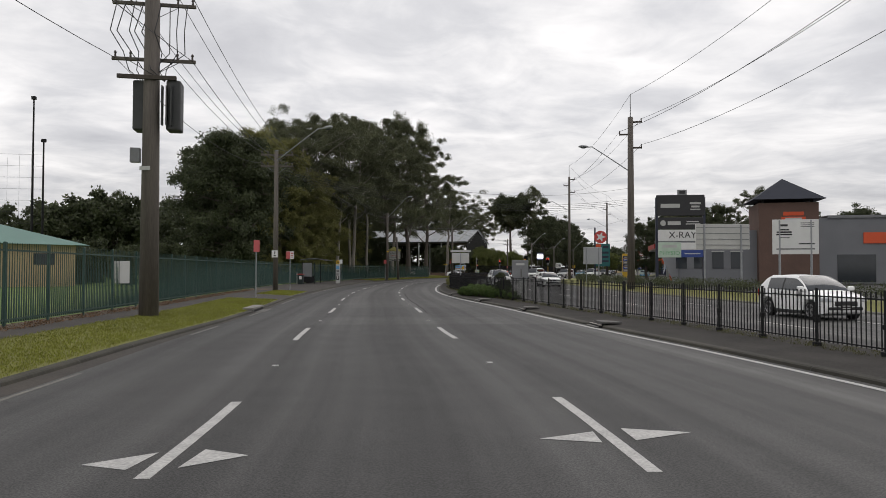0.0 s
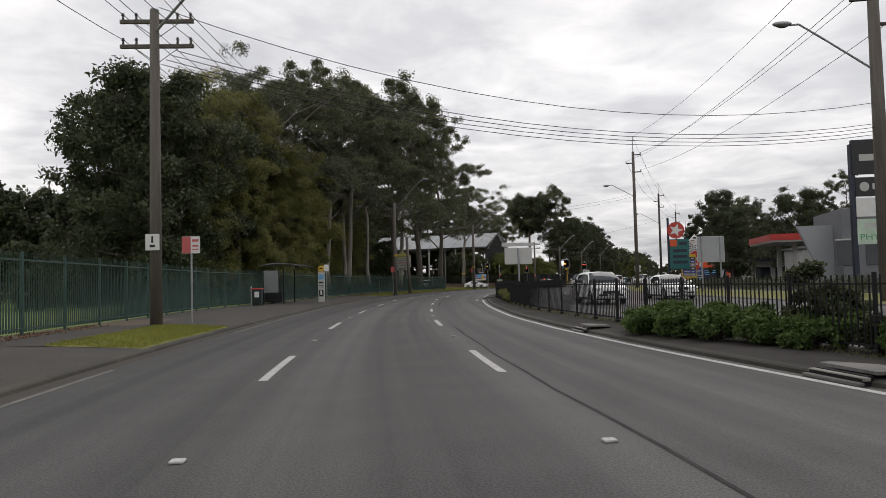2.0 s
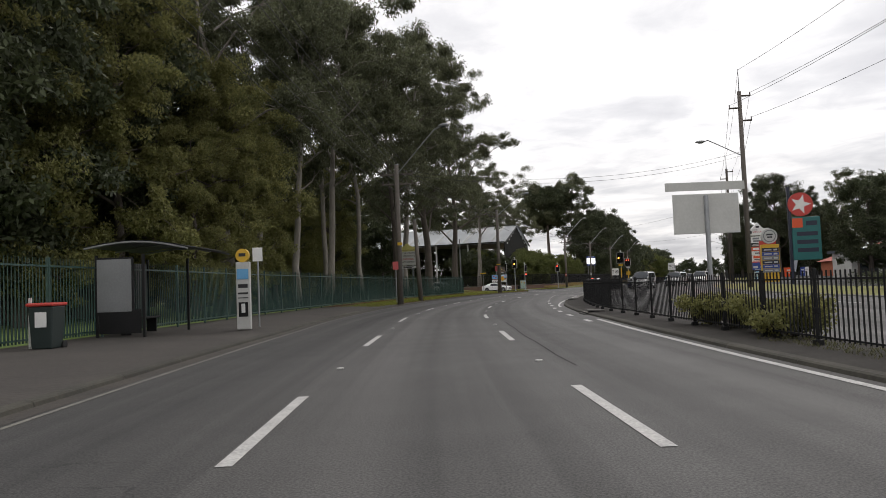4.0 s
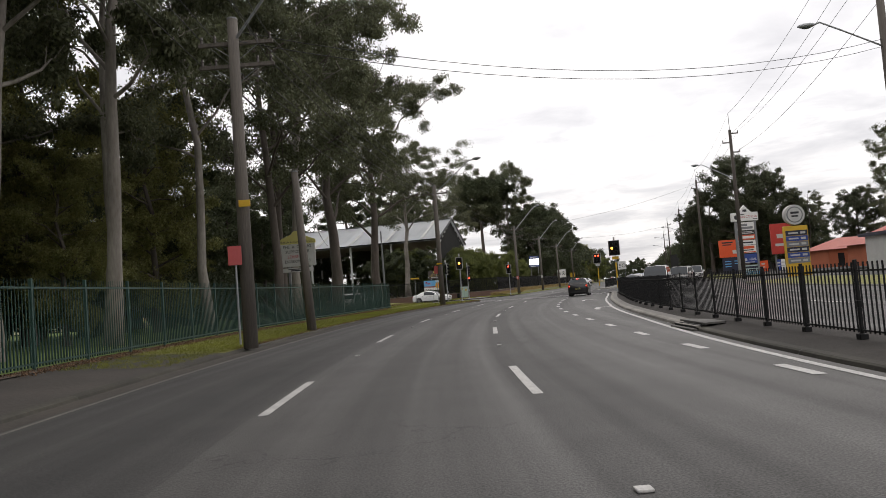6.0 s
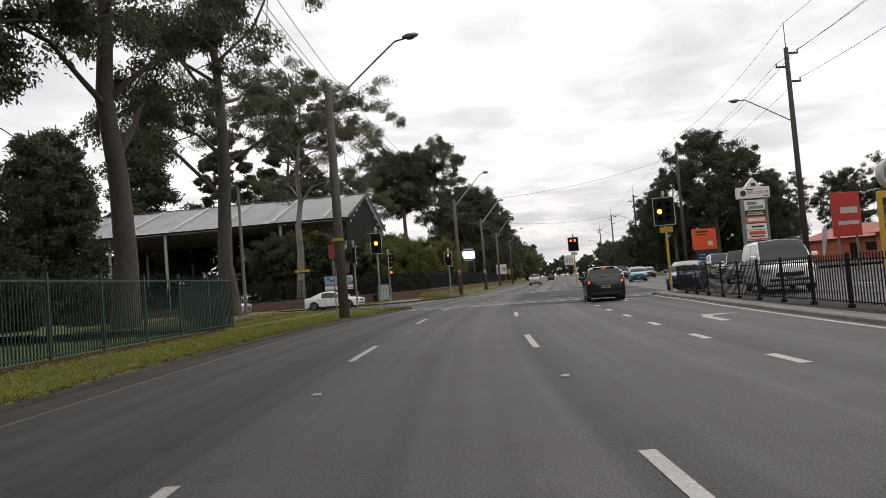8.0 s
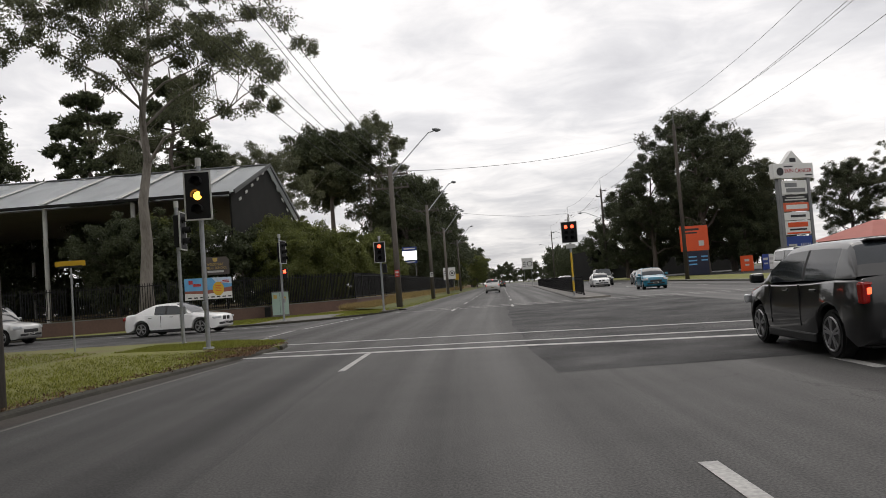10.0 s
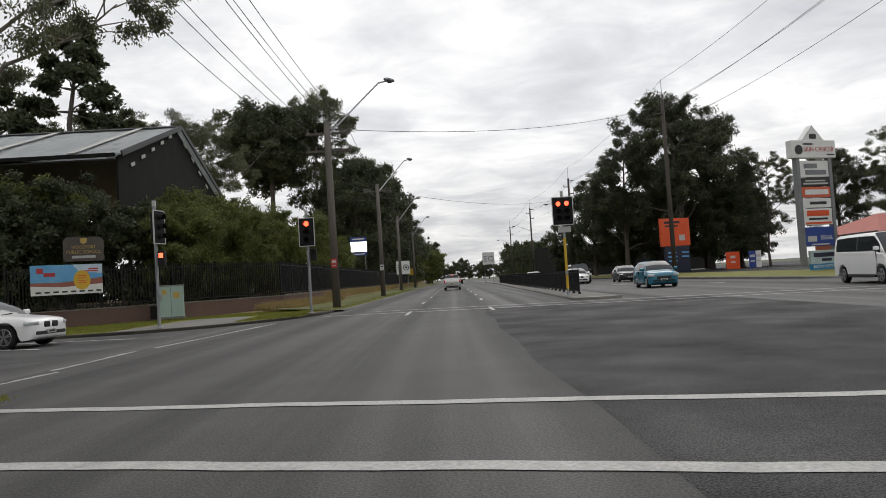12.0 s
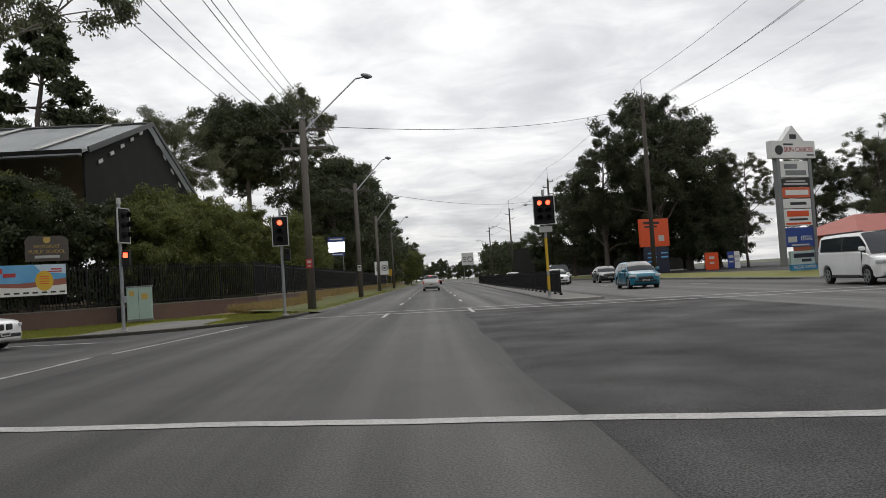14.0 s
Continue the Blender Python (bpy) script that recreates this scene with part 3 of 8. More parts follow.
# the median, its kerbs, and the far side
structure("median_paved", ribbon((lambda y: EDGE_R(y) + 0.42, lambda y: EDGE_R(y) + 0.7), (0.095, 0.104), 95.5, 143.2), M_CONCRETE, "pale concrete margin of the median at the turn lane", "median")
structure("median_infill", ribbon((lambda y: EDGE_R(y) + 0.7, lambda y: FENCE_R(y) + 0.7), (0.10, 0.10), 95.5, 143.2), M_MEDIAN, "dark weathered asphalt filling the median beside the fence", "median")
structure("median", ribbon((lambda y: EDGE_R(y) + 0.42, lambda y: EDGE_R(y) + 0.9, lambda y: FENCE_R(y) + 0.7), (0.080, 0.10, 0.10), -120, 95.5), M_MEDIAN, "dark weathered median strip between the carriageways", "median")
kerb_line("median_kerb", -20, 95.5, lambda y: EDGE_R(y) + 0.25, "stained dark concrete median kerb", side=1, top=0.07, material=M_KERB_OLD)
kerb_line("median_kerb_turn", 95.5, 143.2, lambda y: EDGE_R(y) + 0.25, "pale grey concrete median kerb", side=1, top=0.095, material=M_KERB_PALE)
kerb_line("median_kerb_back", -20, 143.2, lambda y: FENCE_R(y) + 0.88, "grey concrete kerb on the far side of the median", side=-1, top=0.09, length=4.8)
M2 = curve_off(((171, 5.1), (195, 5.4), (250, 6.6), (400, 6.6)))
structure("median_far", ribbon((lambda y: M2(y) + 0.15, lambda y: M2(y) + 1.9), (0.10, 0.10), 172.5, 420, 3), M_CONCRETE, "narrow concrete median beyond the crossing", "median")
kerb_line("median_kerb_far", 172.5, 260, M2, "pale concrete median kerb beyond the crossing", side=1, top=0.09, length=4)
kerb_line("median_kerb_far_back", 172.5, 260, lambda y: M2(y) + 2.05, "concrete median kerb facing the oncoming lanes", side=-1, top=0.09, length=4)


def nose(name, y, off, r, back, label):
    """The rounded concrete end of a median; back is +1 where the median runs on ahead, -1 where it lies behind."""
    x0, y0 = at(y, off)
    a0 = radians(heading(y))
    pts = [(x0 + r * math.cos(a0 + a), y0 + r * math.sin(a0 + a), 0.105) for a in np.linspace(math.pi, 2 * math.pi, 14)]
    if back < 0:
        pts = [(x0 + r * math.cos(a0 + a), y0 + r * math.sin(a0 + a), 0.105) for a in np.linspace(0, math.pi, 14)]
    return structure(name, poly(pts, 0.105), M_KERB_PALE, label, "median")


nose("median_nose_far", 172.6, M2(172.5) + 1.03, 1.02, 1, "rounded pale concrete nose of the far median")
nose("median_nose_near", 143.1, (EDGE_R(143) + FENCE_R(143) + 1.1) / 2, 0.95, -1, "rounded pale concrete nose of the near median")
verge("verge_right_1", -120, 143, KERB_FAR, 24.0, 0.22, M_GRASS, "grass verge across the road", side=1)
structure("lot_right_1", ribbon((24, 60, 110), (0.2, 0.2, 0.2), -120, 143, 4), M_ASPHALT_DARK, "asphalt car park in front of the shops", "pavement")
verge("verge_right_2", 178, 420, KERB_FAR + 1.5, 27.0, 0.22, M_GRASS, "mown grass verge across the road", side=1)
structure("lot_right_2", ribbon((27, 60, 110), (0.2, 0.2, 0.2), 178, 420, 4), M_ASPHALT_DARK, "asphalt forecourt behind the verge", "pavement")
kerb_line("kerb_right_1", -10, 143, KERB_FAR, "grey concrete kerb across the road", side=1, length=4.8, top=0.07)
kerb_line("kerb_right_2", 178, 260, KERB_FAR + 1.5, "grey concrete kerb across the road", side=1, length=4.8, top=0.07)


# ---------------------------------------------------------------- road markings
def paint(name, pts, z=0.006, material=M_LINE):
    return part(name, poly([(x, y, z) for x, y in pts]), material)


def stripe(y0, y1, off, w, z=0.006):
    return ribbon((lambda y: call(off, y) - w / 2, lambda y: call(off, y) + w / 2), (z, z), y0, y1, 1.5)


lanes = thing("lane_line", "broken white painted lane lines", "road marking", kind="structure")
LANE = curve_off(((0, 2.16), (8, 2.12), (16, 1.88), (30, 1.68), (70, 1.57), (100, 1.6)))
LANE_LEFT = curve_off(((0, 2.02), (16, 1.85), (30, 1.68), (70, 1.63), (100, 1.75), (121, 1.86)))
ENDS = [-16.0, -4.4, 6.9, 17.3, 27.1, 37.2, 47.8, 58.0, 68.0, 78.3, 89.3, 101.0, 112.6, 124.0, 135.6]
for e in ENDS:
    for off in (lambda y: -LANE_LEFT(y), LANE):
        part("dash", stripe(e - 3.05, e + 0.1, off, 0.13), M_LINE, lanes)
for k in range(16):
    for off in (-1.5, 1.6):
        part("dash", stripe(168 + 12 * k, 171 + 12 * k, off, 0.13), M_LINE, lanes)
part("dash", stripe(142.9, 146.0, -2.0, 0.12), M_LINE, lanes)
for k in range(24):
    for off in (12.4, 15.6):
        part("dash", stripe(-20 + 12 * k, -17 + 12 * k, off, 0.13) if not 140 < -20 + 12 * k < 178 else stripe(180 + k, 181 + k, off, 0.13), M_LINE, lanes)
turn = thing("turn_lane_line", "short broken white line of the right-turn lane", "road marking", kind="structure")
TURN = curve_off(((70, 4.45), (80, 4.72), (88, 4.9), (102, 4.75), (117, 4.45), (141, 4.8)))
for y in np.arange(70.8, 142, 3.8):
    part("dash", stripe(y, y + 1.1, TURN, 0.16), M_LINE, turn)
structure("edge_line", stripe(-120, 72, EDGE_R, 0.13), M_LINE, "continuous white edge line along the median", "road marking")
structure("edge_line_turn", stripe(84, 142, EDGE_R, 0.12), M_LINE, "white edge line along the turn lane kerb", "road marking")
structure("edge_line_left", stripe(44, 146, EDGE_L, 0.075), M_LINE_OLD, "faded edge line at the kerb channel", "road marking")
left_line = thing("edge_line_remains", "faded yellowish remains of an edge line along the kerb", "road marking", kind="structure")
for y0, y1 in ((-6, -3.2), (0.4, 2.9), (7.2, 9.6), (15.7, 18.1), (22.4, 27.0), (30.5, 36.0)):
    part("dash", stripe(y0, y1, EDGE_L, 0.08), M_LINE_OLD, left_line)
structure("channel", ribbon((lambda y: KERB_L(y), lambda y: EDGE_L(y) - 0.10), (0.004, 0.004), -120, 149), M_GUTTER, "stained concrete gutter channel", "road")
marks = thing("raised_marker_row", "small white raised pavement markers", "road marking", kind="structure")
for a, b_ in zip(ENDS, ENDS[1:]):
    for off in (-1.67, 1.67):
        x, y = at(b_ - 7.2, off / 1.67 * LANE(b_))
        part("marker", B((x, y, 0.012), (0.11, 0.11, 0.022), heading(y), 0.008), M_LINE, marks)
teeth = thing("dragon_teeth", "pairs of white painted triangles beside the lane lines", "road marking", kind="structure")
for pts in (((-3.05, 3.25), (-2.72, 3.82), (-2.58, 3.25)), ((-2.22, 3.45), (-2.4, 4.05), (-1.9, 4.0)), ((0.4, 5.5), (0.85, 6.0), (1.0, 5.55)), ((1.1, 6.25), (1.8, 6.3), (1.3, 5.75))):
    part("triangle", poly([(x, y, 0.007) for x, y in pts]), M_LINE, teeth)


def cross_line(name, x0, y0, x1, y1, w, label, m=M_LINE):
    d = Vector((x1 - x0, y1 - y0)).normalized()
    n = Vector((-d.y, d.x)) * w / 2
    bm = bmesh.new()
    rows = []
    for u in np.linspace(0, 1, 40):
        c = Vector((x0, y0)).lerp(Vector((x1, y1)), u)
        j = 0.025 * math.sin(9 * u + x0) + 0.018 * math.sin(31 * u + 2 * y0) + 0.008 * math.sin(83 * u)
        rows.append((bm.verts.new((c.x + n.x + j * d.y, c.y + n.y + j, 0.007)), bm.verts.new((c.x - n.x, c.y - n.y + j, 0.007))))
    for a, b2 in zip(rows, rows[1:]):
        bm.faces.new((a[0], b2[0], b2[1], a[1]))
    bmesh.ops.recalc_face_normals(bm, faces=bm.faces)
    if sum(f.normal.z for f in bm.faces) < 0:
        bmesh.ops.reverse_faces(bm, faces=bm.faces)
    return structure(name, bm, m, label, "road marking")


cross_line("stop_line", -44.8, 147.15, -30.9, 143.1, 0.30, "wide white stop line before the crossing")
cross_line("crossing_line_1", -44.9, 148.3, -31.0, 144.5, 0.22, "white pedestrian crossing line")
cross_line("crossing_line_2", -44.9, 150.8, -30.0, 146.6, 0.22, "white pedestrian crossing line")
cross_line("crossing_line_3", -43.6, 171.6, -18.0, 163.4, 0.20, "thin white crossing line at the far side")
cross_line("crossing_line_4", -41.6, 173.3, -20.0, 166.1, 0.20, "thin white crossing line at the far side")
cross_line("side_stop_line", -56.5, 165.3, -49.8, 161.9, 0.22, "white line at the mouth of the side street")
cross_line("side_stop_line_2", -55.0, 166.3, -48.2, 164.2, 0.20, "white line at the mouth of the side street")
for k, (a, b_) in enumerate((((-46.3, 152.4), (-45.95, 155.0)), ((-46.2, 155.4), (-46.1, 158.8)), ((-45.9, 159.6), (-44.8, 168.1)))):
    cross_line("continuity_line", *a, *b_, 0.12, "thin white line across the side street mouth")


def turn_arrow(x, y, rz):
    t = thing("turn_arrow", "white painted right-turn arrow on the asphalt", "road marking", pose(x, y, 0.007, 0, 0, rz), kind="structure")
    part("stem", poly([(-0.12, -1.6, 0), (0.08, -1.6, 0), (0.10, -0.1, 0), (0.30, 0.45, 0), (0.16, 0.62, 0), (-0.10, 0.1, 0)]), M_LINE, t)
    part("head", poly([(0.10, 0.95, 0), (0.02, 0.30, 0), (0.95, 0.62, 0)]), M_LINE, t)
    return t


for y in (97.0, 110.8, 125.5, 140.0):
    turn_arrow(*at(y, TURN(y) + 1.45), heading(y))

# patches and seams in the asphalt, and shade painted over the kerbside lane
structure("seam_1", stripe(24, 44, lambda y: 1.98 + 0.02 * math.sin(1.5 * y), 0.045, 0.003), M_SEAM, "thin dark tar seam along the lane", "road")
structure("seam_2", stripe(60, 72, lambda y: 2.0 + 0.02 * math.sin(1.3 * y), 0.04, 0.003), M_SEAM, "thin dark tar seam along the lane", "road")
# Thin overlay: darkening from the windscreen painted into the lane colour, same asphalt below.
structure("left_lane", ribbon((lambda y: KERB_L(y) + 0.02, lambda y: -LANE_LEFT(y) - 0.12 + 0.03 * math.sin(0.7 * y)), (0.0012, 0.0012), -30, 146), M_ASPHALT_OLD_SHADED, "kerbside lane asphalt with windscreen shading put into its colour", "road")
structure("patch_3", ribbon((-1.75, 4.4), (0.0024, 0.0024), 21.5, 27.5), M_ASPHALT_OLD_SHADED, "older darker asphalt patch across two lanes", "road")
structure("patch_1", ribbon((-4.6, 5.6), (0.0024, 0.0024), 3, 18.5), M_ASPHALT_OLD_SHADED, "older darker asphalt patch across the lanes", "road")
structure("patch_2", ribbon((lambda y: 1.28 + 0.04 * math.sin(0.9 * y), 9.5), (0.002, 0.002), 140.8, 169, 0.7), M_ASPHALT_DARK, "rough dark asphalt across the junction", "road")


# ---------------------------------------------------------------- fences
def fence_panel(length, height, spacing, material, rail_material, name, label, group, spear=True, feet=False, far=False):
    """One bay: a post at its start, two rails, and upright pickets, built along +x."""
    t = thing(name, label, "fence panel", group=group)
    pw0 = 0.065 if spear else 0.05
    part("post", B((0, 0, height / 2 + 0.02), (pw0, pw0, height + 0.04), bevel=0.006), rail_material, t)
    lo, hi = (0.18, height - 0.17) if spear else (0.14, height - 0.13)
    for z in (lo, hi):
        part("rail", B((length / 2, 0, z), (length - 0.07, 0.04 if spear else 0.03, 0.045 if spear else 0.028)), rail_material, t)
    n = int(length / spacing)
    me = None
    if far:
        bm = bmesh.new()
        for i in range(n):
            x, pw = (i + 0.8) * length / (n + 0.6), 0.036 if spear else 0.022
            box(bm, (x, 0, (0.10 + height) / 2), (pw, pw, height - 0.10))
        tagged(part("picket_stuff", bm, material, t), kind="stuff")
        n = 0
    for i in range(n):
        x = (i + 0.8) * length / (n + 0.6)
        if me is None:
            bm = bmesh.new()
            top = height
            pw = 0.036 if spear else 0.019
            box(bm, (0, 0, (0.10 + top) / 2), (pw, pw, top - 0.10))
            if spear:
                for v in bm.verts:
                    if v.co.z > top - 0.01:
                        v.co.x *= 0.25
                        v.co.y *= 0.25
                        v.co.z += 0.03
            ob = part("picket", bm, material, t)
            me = ob.data
        else:
            ob = new("picket", me)
            ob.parent = t
        ob.location = (x, 0.0, 0)
    if feet:
        part("foot", B((0, 0, 0.04), (0.13, 0.13, 0.10), bevel=0.015), material, t)
        part("collar", B((0, 0, height * 0.46), (0.085, 0.08, 0.10), bevel=0.01), material, t)
    return t


def run_fence(proto_args, y0, y1, off, bay, z, tilt=None):
    proto = None
    y = y0
    while y < y1:
        x0, yy0 = at(y, call(off, y))
        e = y + bay * 0.95
        for _ in range(6):
            x1, yy1 = at(e, call(off, e))
            e += (bay - math.hypot(x1 - x0, yy1 - yy0)) * 0.9
        x1, yy1 = at(e, call(off, e))
        m = pose(x0, yy0, z, 0, 0, math.degrees(math.atan2(yy1 - yy0, x1 - x0)))
        if proto is None:
            proto = fence_panel(*proto_args)
            proto.matrix_basis = m
        else:
            copy_thing(proto, m)
        y = e
    return proto


GREEN = (2.45, 2.1, 0.135, M_FENCE, M_FENCE_RAIL, "palisade_panel", "dark green steel palisade fence panel with spear tops", "green school fence panels")
green_proto = run_fence(GREEN, 0.0, 134.0, FENCE_L, 2.45, 0.2)
for k in range(4):
    copy_thing(green_proto, pose(-49.1 - 1.42 * k, 134.7 + 2.0 * k, 0.22, 0, 0, 125.5))
BLACKF = (1.9, 1.16, 0.135, M_BLACK, M_BLACK, "median_fence_panel", "black steel pedestrian fence panel with upright bars", "black median fence panels", False, True)
black_proto = run_fence(BLACKF, -6.0, 140.5, FENCE_R, 1.9, 0.098)
black_far = None
y = 177.0
while y < 262:
    x, yy = at(y, M2(y) + 1.0)
    m = pose(x, yy, 0.098, 0, 0, 90 + heading(y))
    if black_far is None:
        black_far = fence_panel(*BLACKF, far=True)
        black_far.matrix_basis = m
    else:
        copy_thing(black_far, m)
    y += 1.9
FAR = (2.4, 1.9, 0.14, M_BLACK, M_BLACK, "wall_fence_panel", "dark steel fence panel on a low brick wall", "dark school fence panels")
far_proto = fence_panel(*FAR, far=True)
FAR_PTS = [(-74.0, 167.6), (-56.8, 172.9), (-51.4, 177.3), (-47.4, 183.0), (-46.6, 196.0), (-44.6, 236.0), (-42.2, 280.0)]
first = True
for (xa, ya), (xb, yb) in zip(FAR_PTS, FAR_PTS[1:]):
    d = math.hypot(xb - xa, yb - ya)
    n = max(1, round(d / 2.4))
    for k in range(n):
        m = pose(xa + (xb - xa) * k / n, ya + (yb - ya) * k / n, 0.85, 0, 0, math.degrees(math.atan2(yb - ya, xb - xa)))
        if first:
            far_proto.matrix_basis = m
            first = False
        else:
            copy_thing(far_proto, m)
    wall = thing("low_wall", "low weathered brick wall under the dark fence", "wall", kind="structure")
    ang = math.degrees(math.atan2(yb - ya, xb - xa))
    part("wall_core", B(((xa + xb) / 2, (ya + yb) / 2, 0.42), (d, 0.22, 0.84), ang), M_TANWALL, wall)
    part("coping", B(((xa + xb) / 2, (ya + yb) / 2, 0.865), (d, 0.28, 0.05), ang), M_CONCRETE, wall)


# ---------------------------------------------------------------- poles and cables
def insulator(bm, x, y, z):
    tube(bm, (x, y, z), (x, y, z + 0.14), 0.045, 0.03, 7)
    tube(bm, (x, y, z + 0.14), (x, y, z + 0.22), 0.06, 0.035, 7)


def street_light(parent, start, end, label="grey street light with a curved arm"):
    """A curved outreach arm from start to the lamp head at end, in the pole's own frame."""
    s, e = Vector(start), Vector(end)
    pts = [s, s.lerp(e, 0.55) + Vector((0, 0, 0.25)), s.lerp(e, 0.82) + Vector((0, 0, 0.35)), e + Vector((0, 0, 0.06)) - (e - s).normalized() * 0.25]
    bm = bmesh.new()
    for a, b_ in zip(pts, pts[1:]):
        tube(bm, a, b_, 0.045, 0.04, 8)
    arm = part("lamp_arm", bm, M_STEEL, parent)
    bm = bmesh.new()
    d = Vector((e.x - s.x, e.y - s.y, 0)).normalized()
    r = bmesh.ops.create_uvsphere(bm, u_segments=12, v_segments=7, radius=1.0)
    bmesh.ops.transform(bm, matrix=Matrix.Translation(e) @ Matrix.Rotation(math.atan2(d.y, d.x), 4, "Z") @ Matrix.Diagonal((0.42, 0.17, 0.12, 1)), verts=r["verts"])
    head = part("lamp_head", bm, M_STEEL, parent, smooth=True)
    bm = bmesh.new()
    r = bmesh.ops.create_uvsphere(bm, u_segments=10, v_segments=6, radius=1.0)
    bmesh.ops.transform(bm, matrix=Matrix.Translation(e - Vector((0, 0, 0.06))) @ Matrix.Rotation(math.atan2(d.y, d.x), 4, "Z") @ Matrix.Diagonal((0.26, 0.13, 0.11, 1)), verts=r["verts"])
    part("diffuser", bm, M_SMOKE, head, smooth=True)


def timber_pole(x, y, h, r, rz, arms, label, lamp=None, lean=(0, 0), dark=False, arm_len=2.3, z=0.15):
    t = thing("power_pole", label, "power pole", pose(x, y, z - 0.15))
    bm = bmesh.new()
    tube(bm, (0, 0, 0), (lean[0], lean[1], h), r, r * 0.72, 14)
    part("shaft", bm, M_TIMBER_DARK if dark else M_TIMBER, t, smooth=True)
    part("pole_cap", T((lean[0], lean[1], h), (lean[0], lean[1], h + 0.05), r * 0.76, r * 0.7, 12), M_GREYMETAL, t)
    c, s_ = math.cos(radians(rz)), math.sin(radians(rz))
    for za in arms:
        k = za / h
        ox, oy = lean[0] * k - s_ * (r + 0.04), lean[1] * k + c * (r + 0.04)
        arm = part("crossarm", B((ox, oy, za), (arm_len, 0.11, 0.12), rz, 0.01), M_TIMBER, t)
        for u in (-0.46, -0.28, 0.28, 0.46):
            bm = bmesh.new()
            insulator(bm, ox + c * u * arm_len, oy + s_ * u * arm_len, za + 0.06)
            part("insulator", bm, M_INSUL, arm)
        for sg in (-1, 1):
            bm = bmesh.new()
            tube(bm, (ox + c * sg * arm_len * 0.3, oy + s_ * sg * arm_len * 0.3, za - 0.05), (ox, oy, za - 0.55), 0.014, seg=6)
            part("brace", bm, M_GREYMETAL, arm)
    if lamp:
        street_light(t, (lean[0] * 0.9, lean[1] * 0.9, h * 0.93), lamp)
    return t


def steel_top_pole(x, y, h, lamp=None, rz=10.0, r=0.24, wood=M_TIMBER_DARK):
    """A tall dark pole on the shop side: staggered short arms and a thin top wire."""
    t = thing("power_pole", "tall dark timber power pole with staggered short arms", "power pole", pose(x, y, 0.05), group="tall poles across the road")
    part("shaft", T((0, 0, 0), (0, 0, h - 1.9), r, r * 0.68, 12), wood, t, smooth=True)
    part("earth_spike", T((0, 0, h - 1.9), (0, 0, h), 0.04, 0.025, 8), M_GREYMETAL, t)
    c, s_ = math.cos(radians(rz)), math.sin(radians(rz))
    for sg, dz in ((1, 2.3), (-1, 3.3), (1, 4.4)):
        part("side_arm", B((sg * c * 0.48, sg * s_ * 0.48, h - dz), (0.85, 0.12, 0.13), rz, 0.02), M_TIMBER_DARK, t)
        part("insulator", T((sg * c * 0.85, sg * s_ * 0.85, h - dz + 0.05), (sg * c * 0.85, sg * s_ * 0.85, h - dz + 0.3), 0.05, 0.04, 8), M_INSUL, t)
    if lamp:
        street_light(t, (0, 0, h * 0.6), lamp)
    return t


pole_t = timber_pole(-17.45, 20.6, 12.4, 0.34, 30, (11.5, 9.45), "thick weathered timber pole carrying a grey transformer", arm_len=2.9, z=0.2)
tank = part("transformer", B((0.62, 0.50, 7.7), (0.5, 0.72, 1.8), 30, 0.06), M_TANK, pole_t, "dark grey ribbed transformer tank")
tank2 = part("transformer", B((-0.52, 0.05, 7.7), (0.42, 0.7, 1.8), 30, 0.06), M_TANK, pole_t, "dark grey ribbed transformer tank")
for dx in (0.42, 0.56, 0.70):
    part("fin", B((dx + 0.1, 0.02 + 0.5 * (dx - 0.56), 7.65), (0.05, 0.25, 1.4), 30), M_TANK, tank)
part("hanger_bar", B((0.05, -0.3, 8.65), (2.0, 0.12, 0.14), 30), M_TIMBER_DARK, pole_t)
part("fuse_box", B((-0.50, -0.2, 5.9), (0.34, 0.26, 0.52), 30, 0.02), M_GREYMETAL, pole_t)
part("number_plate", B((0.05, -0.345, 5.4), (0.4, 0.02, 0.14), 10), M_OFFWHITE, pole_t)
bm = bmesh.new()
random.seed(4)
for k in range(9):
    u = -1.2 + 0.3 * k
    a = Vector((u * 0.87, u * 0.5, 11.4))
    b_ = Vector((u * 0.75 + 0.1, u * 0.45, 9.6))
    mid = (a + b_) / 2 + Vector((random.uniform(-0.3, 0.3), -0.3, -0.2))
    tube(bm, a, mid, 0.018, seg=5)
    tube(bm, mid, b_, 0.018, seg=5)
    c_ = Vector((0.5 if k % 2 else -0.4, 0.1, 8.55))
    tube(bm, b_, (b_ + c_) / 2 + Vector((0, -0.25, -0.15)), 0.016, seg=5)
    tube(bm, (b_ + c_) / 2 + Vector((0, -0.25, -0.15)), c_, 0.016, seg=5)
part("jumper_cable", bm, M_WIRE, pole_t)
pole_t.matrix_basis = pose(-14.5, 17.1, 0.05) @ Matrix.Scale(0.885, 4)

timber_pole(-26.28, 43.1, 10.0, 0.19, 22, (9.75, 8.95), "weathered grey timber power pole with a street light", lamp=(4.9, -1.5, 11.1), z=0.2)
pole_b = timber_pole(-41.65, 97.7, 9.95, 0.215, 12, (9.3, 8.6), "brown timber power pole with two crossarms and a street light", lamp=(4.05, -1.0, 12.2), lean=(0.05, 0), z=0.22)
timber_pole(-43.55, 106.6, 6.75, 0.20, 10, (), "leaning short timber service pole", lean=(-0.28, -0.1), z=0.25)
timber_pole(-45.75, 140.3, 10.6, 0.24, 4, (9.9,), "weathered timber power pole with a street light at the corner", lamp=(4.2, -1.05, 12.4), z=0.22)
